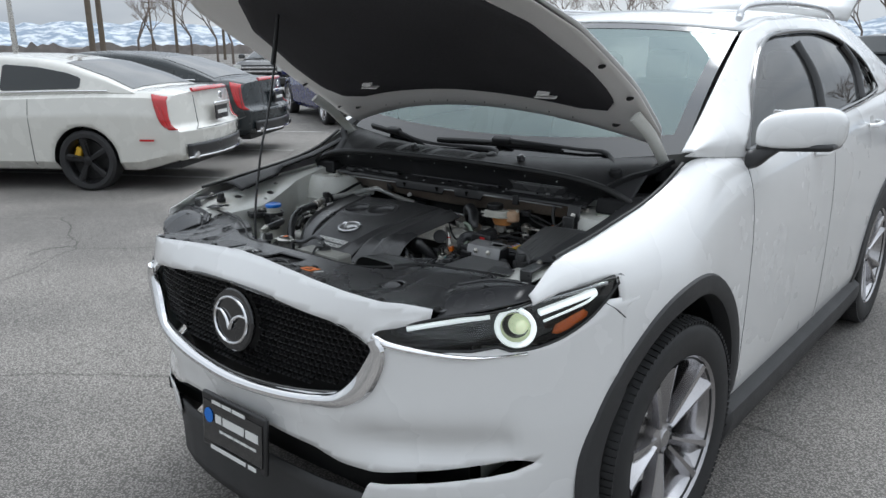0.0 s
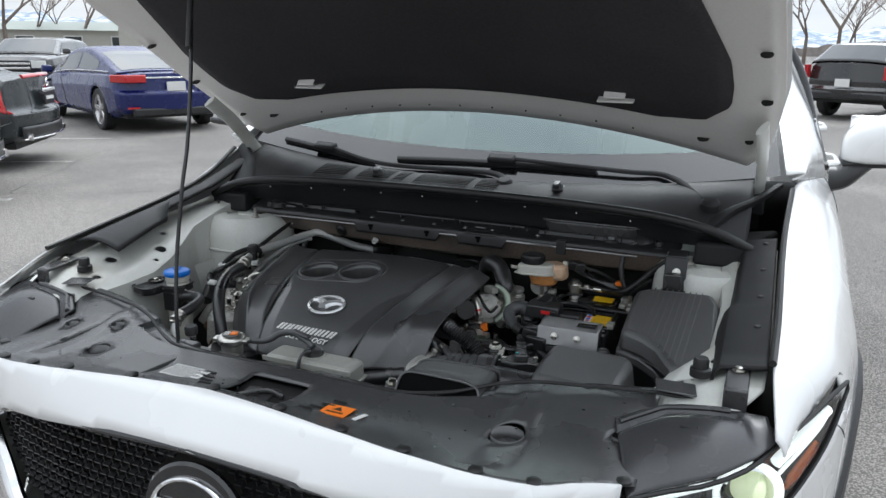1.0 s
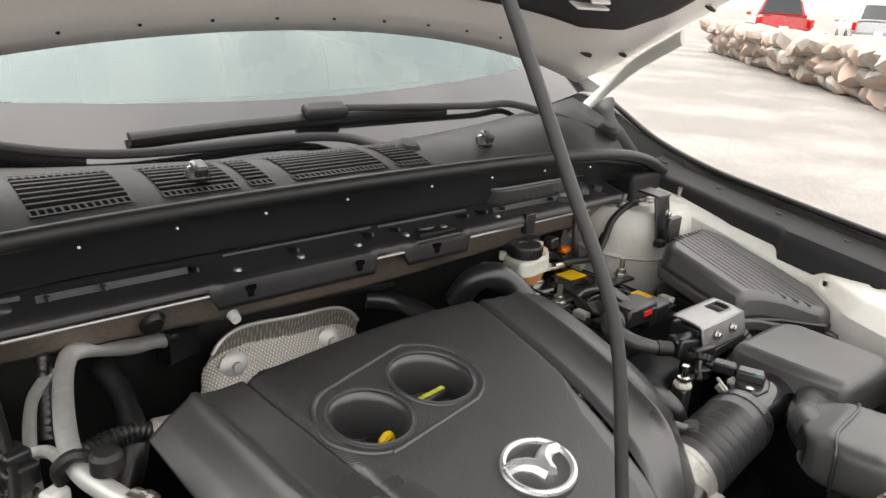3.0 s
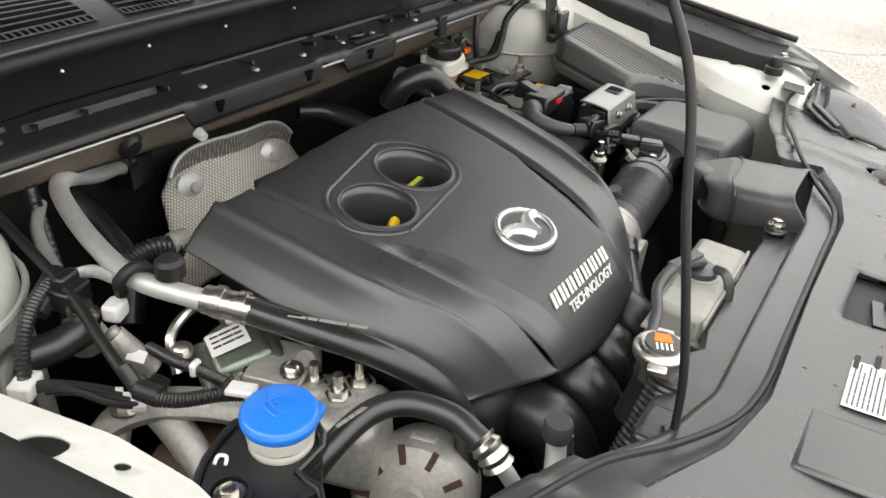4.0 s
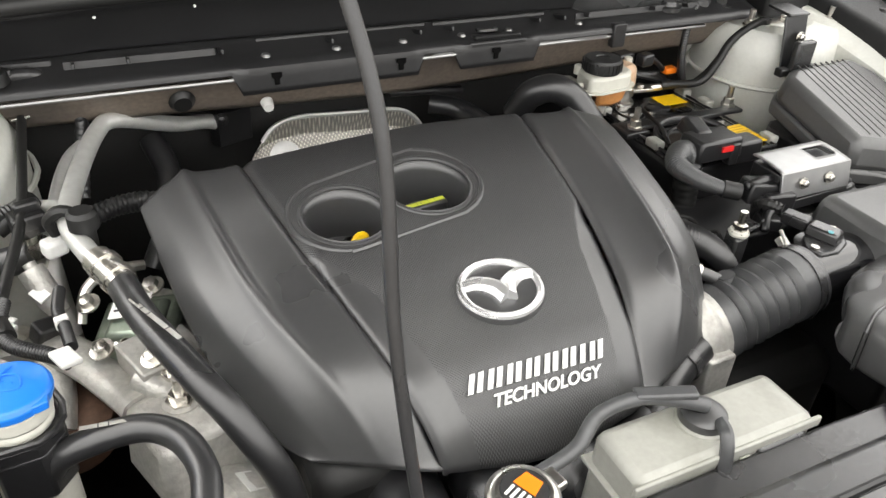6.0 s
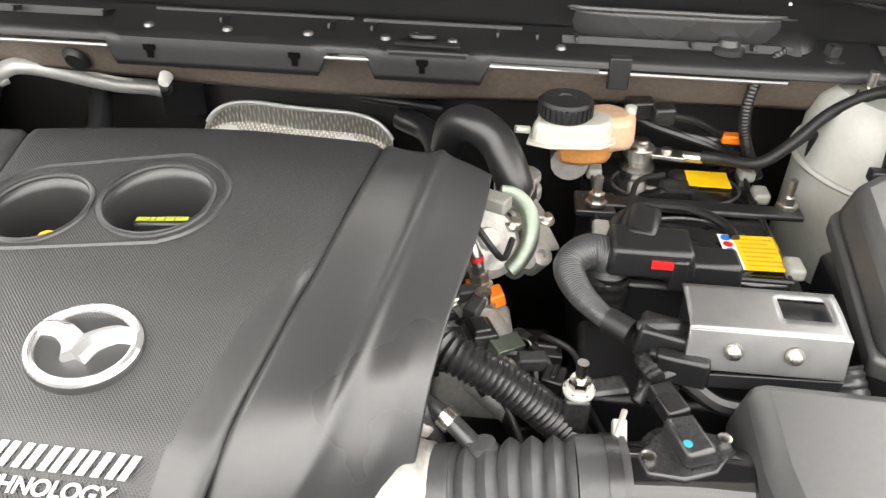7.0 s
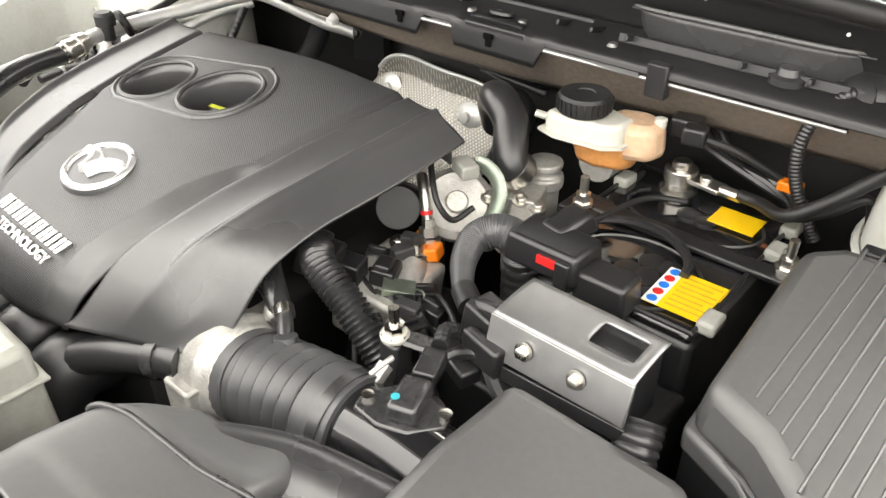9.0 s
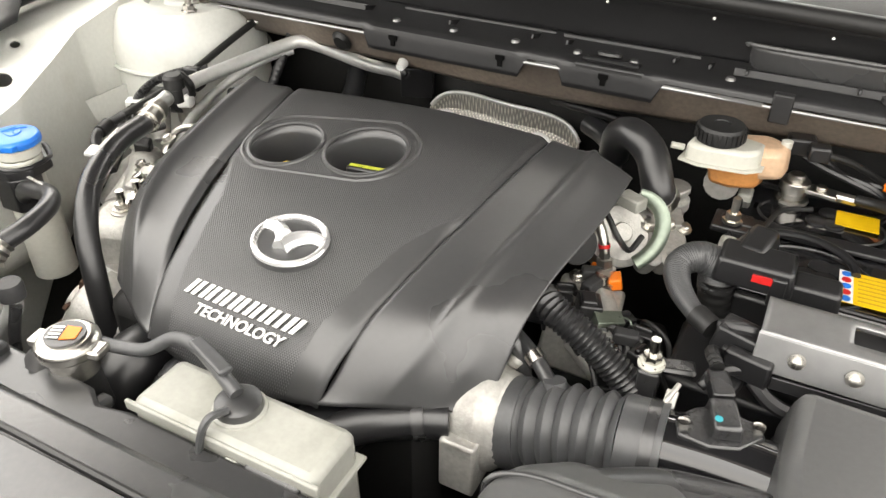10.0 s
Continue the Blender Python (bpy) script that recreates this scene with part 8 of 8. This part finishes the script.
def tall(name, label, at, hd, paint, L=4.9, W=1.95, H=1.80, front_view=False, bed=None):
    if bed:
        roof = [(bed - .05, 1.20), (bed + .12, H - .04), (bed + .8, H), (bed + 1.7, H - .04), (bed + 2.5, 1.17)]
        gy = (bed - .05, bed + .14, bed + 1.75, bed + 2.5)
    else:
        roof = [(.10, 1.2), (.55, H - .06), (1.6, H), (2.8, H - .02), (3.7, 1.12)]
        gy = (.10, .65, 2.8, 3.7)
    v, put, skin, house, bz, wid = vehicle(name, label, at, hd, L, W, [(0, 1.16), (.3, 1.18), (2.5, 1.16), (L - 1.3, 1.12), (L - .25, 1.06), (L, .92)], roof, gy, paint, (1.05, L - .95), .39, .25, "", sill=.34, bed=bed)
    for s in (-1, 1):
        put("tail_lamp", prism([(s * (W / 2 - .14), -.02), (s * (W / 2 - .02), .05), (s * (W / 2 - .01), .18), (s * (W / 2 - .14), .12)], .86, 1.14), TAIL, None, "red tail lamp", bevel=.01)
        put("head_lamp", prism([(s * (W / 2 - .42), L - .02), (s * (W / 2 - .14), L - .16), (s * (W / 2 - .14), L - .28), (s * (W / 2 - .44), L - .12)], .80, .98), DRL, None, "clear head lamp", bevel=.01)
    put("grille", box((0, L - .02, .86), (1.05, .08, .26)), BLACK, bevel=.02)
    for k in range(2):
        put("grille_bar", box((0, L + .022, .80 + .11 * k), (1.06, .03, .05)), CHROME, bevel=.01)
    put("front_bumper", box((0, L - .04, .54), (W * .86, .20, .20)), CHROME if bed else paint, bevel=.04)
    put("rear_bumper", box((0, .04, .52), (W * .92, .16, .16)), CHROME if bed else BLACK, bevel=.04)
    put("plate", box((0, -.035, .78), (.32, .02, .16)), LABEL, bevel=.004)
    if bed:
        # near-black slab on the body paints the shade of the open bed
        put("bed_well", box((0, bed / 2 - .02, 1.195), (W * .72, bed - .35, .02)), DARK)
    return v


tall("parked_suv", "black SUV parked nose-on beyond the sedans", (-19.5, 16.6), head(.55, -.83), CARBLACK, 4.8, 1.92, 1.52)
tall("parked_pickup", "silver pickup parked nose-on by a kerb", (-15.9, 21.0), head(.60, -.80), CARSILV, 5.6, 2.0, 1.92, bed=1.75)
tall("parked_pickup", "white pickup parked nose-on by a kerb", (-12.6, 22.4), head(.60, -.80), CARWHITE, 5.6, 2.0, 1.92, bed=1.75)
tall("parked_suv", "black SUV with red tail lamps", (1.95, 17.6), head(.55, .84), CARBLACK, 4.8, 1.92, 1.62)
tall("parked_suv", "grey SUV parked beside a tree", (-2.6, 20.0), head(.2, .98), CARGREY, 4.8, 1.92, 1.7)
tall("parked_pickup", "red pickup with a chrome rear bumper", (27.5, 13.2), head(.86, .50), CARRED, 5.6, 2.0, 1.85, bed=1.75)
tall("parked_suv", "pale off-road car beyond the stone wall", (31.5, 11.4), head(.86, .50), CARSILV, 4.2, 1.9, 1.85)
tall("parked_suv", "white crossover on the car park", (13.6, 12.4), head(-.62, .78), CARWHITE, 4.6, 1.86, 1.65)

# ---- surroundings ----
STONE = mat("sandstone_boulder", (0.33, 0.245, 0.195), 0.85, vary=0.3, scale=2.5, fine=30, bump=0.8, bump_scale=30, second=(0.28, 0.265, 0.24), sec_at=0.5, sec_scale=1.2)
wall = thing("stone_wall", "low wall of tumbled pinkish boulders", "wall", (16.5, 7.8, 0), kind="structure")
wa, wb = Vector((22.5, 12.6, 0)), Vector((10.6, 2.2, 0))
rock_meshes = []
for k in range(8):
    rb = bmesh.new()
    bmesh.ops.create_icosphere(rb, subdivisions=2, radius=1)
    for q in rb.verts:
        n = noise.noise(q.co * 1.1 + Vector((k * 7.3, 0, 0)))
        q.co *= 1 + .38 * n
        q.co.z *= .72
    me = bpy.data.meshes.new("boulder")
    rb.to_mesh(me)
    rb.free()
    me.materials.append(STONE)
    me.polygons.foreach_set("use_smooth", [True] * len(me.polygons))
    me.set_sharp_from_angle(angle=radians(35))
    rock_meshes.append(me)
rnd = random.Random(4)
for row in range(3):
    n = 30 - row * 2
    for i in range(n):
        t = (i + .5 * (row % 2) + rnd.uniform(-.2, .2)) / n
        p = wa.lerp(wb, t) + Vector((.80, -.9, 0)) * (-.10 + row * -.16) + Vector((0, 0, .20 + row * .30))
        ob = new("boulder", rock_meshes[rnd.randrange(8)])
        r = rnd.uniform(.26, .40)
        ob.parent = wall
        ob.matrix_parent_inverse = Matrix.Translation(-wall.location)
        ob.matrix_basis = Matrix.Translation(p) @ Euler((rnd.uniform(-.4, .4), rnd.uniform(-.4, .4), rnd.uniform(0, 6))).to_matrix().to_4x4() @ Matrix.Diagonal((r * 1.25, r, r * .9, 1))
DRYG = mat("dry_pale_grass", (0.36, 0.31, 0.18), 0.9, vary=0.3, scale=1.5, fine=40, bump=1.0, bump_scale=60)
solo("grass_bank", sheet(lambda u, v: wa.lerp(wb, u) + Vector((.66, -.75, 0)) * -.3 + Vector((.66, -.30, 0)) * (v * 9) + Vector((0, 0, .55 + .12 * math.sin(u * 9) * v)), frange(0, 1, 16), frange(0, 1, 6)), DRYG, "dry grass bank behind the stone wall", "grass", kind="structure", thick=.3)

BARK = mat("grey_bark", (0.17, 0.14, 0.12), 0.9, vary=0.3, fine=30, bump=0.6, bump_scale=40)
TWIG = mat("brown_twigs", (0.22, 0.17, 0.14), 0.9, vary=0.3, scale=1.5)


def branch_mesh(segs):
    vs, fs = [], []
    for a, b, r0, r1 in segs:
        d = (b - a).normalized()
        n = d.orthogonal().normalized()
        m = d.cross(n)
        i = len(vs)
        for p, r in ((a, r0), (b, r1)):
            for k in range(4):
                c = k * math.pi / 2
                vs.append(p + r * (math.cos(c) * n + math.sin(c) * m))
        for k in range(4):
            fs.append((i + k, i + (k + 1) % 4, i + 4 + (k + 1) % 4, i + 4 + k))
    me = bpy.data.meshes.new("branches")
    me.from_pydata(vs, [], fs)
    return me


def bare_tree(seed, h):
    rn = random.Random(seed)
    limbs, twigs = [], []

    def grow(p, d, ln, r, depth):
        q = p + d * ln
        (limbs if depth < 3 else twigs).append((p, q, r, r * .72))
        if depth > 7:
            return
        for _ in range(2 if depth < 2 else rn.choice((2, 2, 3))):
            nd = (d + Vector((rn.uniform(-.75, .75), rn.uniform(-.75, .75), rn.uniform(-.1, .55)))).normalized()
            grow(q, nd, ln * rn.uniform(.62, .86), r * .64, depth + 1)
    grow(Vector((0, 0, -.1)), Vector((0, 0, 1)), h * .20, h * .014, 0)
    t = thing("bare_tree", "leafless winter tree with a fine brown crown", "tree", (0, 0, 0), group="bare trees along the edge")
    for nm, sg, m in (("trunk", limbs, BARK), ("crown", twigs, TWIG)):
        me = branch_mesh(sg)
        me.materials.append(m)
        ob = new(nm, me)
        ob.parent = t
    return t


trees = [bare_tree(k, h) for k, h in ((1, 11), (2, 13), (3, 9))]
spots = []
for i in range(34):
    # a belt of trees behind the lot, from the far left round to the rear
    a = radians(94 + i * 1.75 + rnd.uniform(-.6, .6))
    d = rnd.uniform(60, 95)
    spots.append((d * math.cos(a), d * math.sin(a)))
spots += [(3.5, 48), (6.5, 52), (9.5, 47), (12, 54), (5, 62), (9, 70), (2.5, 76), (-7, 58), (14, 66), (-14, 62), (7, 84), (11, 58)]
for i, (x, y) in enumerate(spots):
    src = trees[i % 3]
    m = pose(x, y, 0, 0, 0, rnd.uniform(0, 360))
    if i < 3:
        src.matrix_basis = m
    else:
        copy_thing(src, m)

WOODP = mat("weathered_pole", (0.16, 0.13, 0.10), 0.9, vary=0.25)
for (dx, dy), d, h in (((-.902, .432), 46, 13), ((-.897, .442), 50, 14), ((-.857, .514), 85, 8.2), ((-.828, .561), 90, 7.4), ((-.87, .49), 140, 9)):
    p = thing("utility_pole", "weathered wooden utility pole with crossarms", "utility pole", (1.68 + dx * d, -1.05 + dy * d, 0), group="utility poles")
    L0 = p.location
    part("post", lathe([(.17, -.2), (.12, h), (0, h)], Matrix.Translation(L0), 10), WOODP, p)
    for z in (h - .5, h - 1.4):
        part("crossarm", box((L0.x, L0.y, z), (2.4, .12, .14), (0, 0, 40)), WOODP, p)
        for q in (-1, -.5, .5, 1):
            part("insulator", lathe([(.05, 0), (.06, .12), (0, .16)], Matrix.Translation((L0.x + q * math.cos(radians(40)), L0.y + q * math.sin(radians(40)), z + .07)), 8), CAST, p)
lp = thing("lamp_post", "tall grey lamp post at the lot's edge", "lamp post", (1.68 - .933 * 26, -1.05 + .359 * 26, 0))
part("post", lathe([(.10, 0), (.06, 3.4), (0, 3.4)], Matrix.Translation(lp.location), 12), STEEL, lp)
part("lamp_head", box(lp.location + Vector((0, 0, 3.6)), (.34, .34, .5), taper=.6), BLACK, lp, bevel=.04)

BWALL = mat("pale_metal_siding", (0.46, 0.45, 0.40), 0.7, vary=0.08)
BROOF = mat("grey_green_roof", (0.30, 0.33, 0.30), 0.6, vary=0.1)


def shed(label, at, hd, L, W, H, rise, wallm, roofm, wins):
    M = pose(at[0], at[1], 0, 0, 0, hd)
    b = thing("low_building", label, "building", (at[0], at[1], 0))
    w = box((0, 0, H / 2), (L, W, H))
    w.transform(M)
    part("wall", w, wallm, b, smooth=False)
    r = bmesh.new()
    pts = [(-L / 2 - .4, -W / 2 - .5, H), (L / 2 + .4, -W / 2 - .5, H), (L / 2 + .4, 0, H + rise), (-L / 2 - .4, 0, H + rise), (L / 2 + .4, W / 2 + .5, H), (-L / 2 - .4, W / 2 + .5, H)]
    q = [r.verts.new(M @ Vector(c)) for c in pts]
    for f in ((0, 1, 2, 3), (3, 2, 4, 5), (1, 4, 2), (0, 3, 5), (0, 5, 4, 1)):
        r.faces.new([q[k] for k in f])
    part("roof", r, roofm, b, smooth=False)
    for k in range(wins):
        x = -L / 2 + (k + .5) * L / wins
        wf_ = box((x, -W / 2 - .02, H * .55), (1.5, .08, 1.2))
        wf_.transform(M)
        wo = part("window", wf_, LABEL, b, smooth=False)
        gl = box((x, -W / 2 - .05, H * .55), (1.3, .08, 1.0))
        gl.transform(M)
        part("pane", gl, CARGLASS, wo, smooth=False)
    return b


shed("long low building with a grey-green roof", (-53.2, 56.9), 43, 26, 10, 2.3, 0.8, BWALL, BROOF, 7)
shed("low pale building behind parked pickups", (-30.5, 44), 38, 20, 9, 3.0, .7, BWALL, BROOF, 5)
KERB = mat("pale_concrete_kerb", (0.40, 0.38, 0.35), 0.85, vary=0.15, bump=0.4, bump_scale=60)
solo("kerb", prism([(-13.6, 15.0), (-9.6, 17.6), (-9.9, 18.1), (-13.9, 15.5)], 0, .15), KERB, "pale concrete kerb of a parking island", "kerb", kind="structure", bevel=.03)
LINE = mat("worn_white_line", (0.42, 0.41, 0.39), 0.8, vary=0.3, scale=12, fine=90, second=(0.26, 0.25, 0.23), sec_at=0.5, sec_scale=9)
for k in range(1, 4):
    a = Vector((-5.2 - 1.44 * (k - .5), 3.2 + 1.97 * (k - .5), .004))
    d, n = Vector((-.87, -.49, 0)), Vector((-.49, .87, 0)) * .05
    lb = bmesh.new()
    lb.faces.new([lb.verts.new(q) for q in (a + n, a - n, a - n + d * 5, a + n + d * 5)])
    solo("bay_line", lb, LINE, "worn white parking bay line", "road marking", kind="structure", smooth=False)

# blue distance haze is mixed into the rock colour; the pale streaks are snow
SNOW = mat("hazy_snowy_mountain", (0.25, 0.31, 0.39), 0.9, vary=0.18, scale=0.006, fine=0.12, second=(0.62, 0.66, 0.70), sec_at=0.52, sec_scale=0.030)


def ridge(u, v):
    a = radians(70 + u * 105)
    d = 2300 + v * 500
    h = (120 + 55 * noise.noise((u * 9, 0, 0)) + 35 * noise.noise((u * 27, 1, 0)) + 20 * noise.noise((u * 80, 2, 0)) + 9 * noise.noise((u * 230, 4, 0))) * .66 * math.sin(min(1, v * 1.15) * math.pi / 2) - 10
    h += 22 * noise.noise((u * 60, v * 6, 3)) * v
    return Vector((d * math.cos(a), d * math.sin(a), h))


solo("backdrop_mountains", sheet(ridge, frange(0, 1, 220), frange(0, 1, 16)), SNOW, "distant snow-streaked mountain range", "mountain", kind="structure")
SCRUB = mat("distant_scrub", (0.27, 0.245, 0.23), 0.95, vary=0.4, scale=0.05, fine=0.8)
solo("distant_scrub", sheet(lambda u, v: Vector((150 * math.cos(radians(60 + u * 130)), 150 * math.sin(radians(60 + u * 130)), v * (1.7 + 1.0 * noise.noise((u * 70, 0, 0)) + .9 * noise.noise((u * 300, 3, 0))))), frange(0, 1, 400), frange(0, 1, 2)), SCRUB, "far belt of brown scrub and low trees", "woods", kind="stuff")
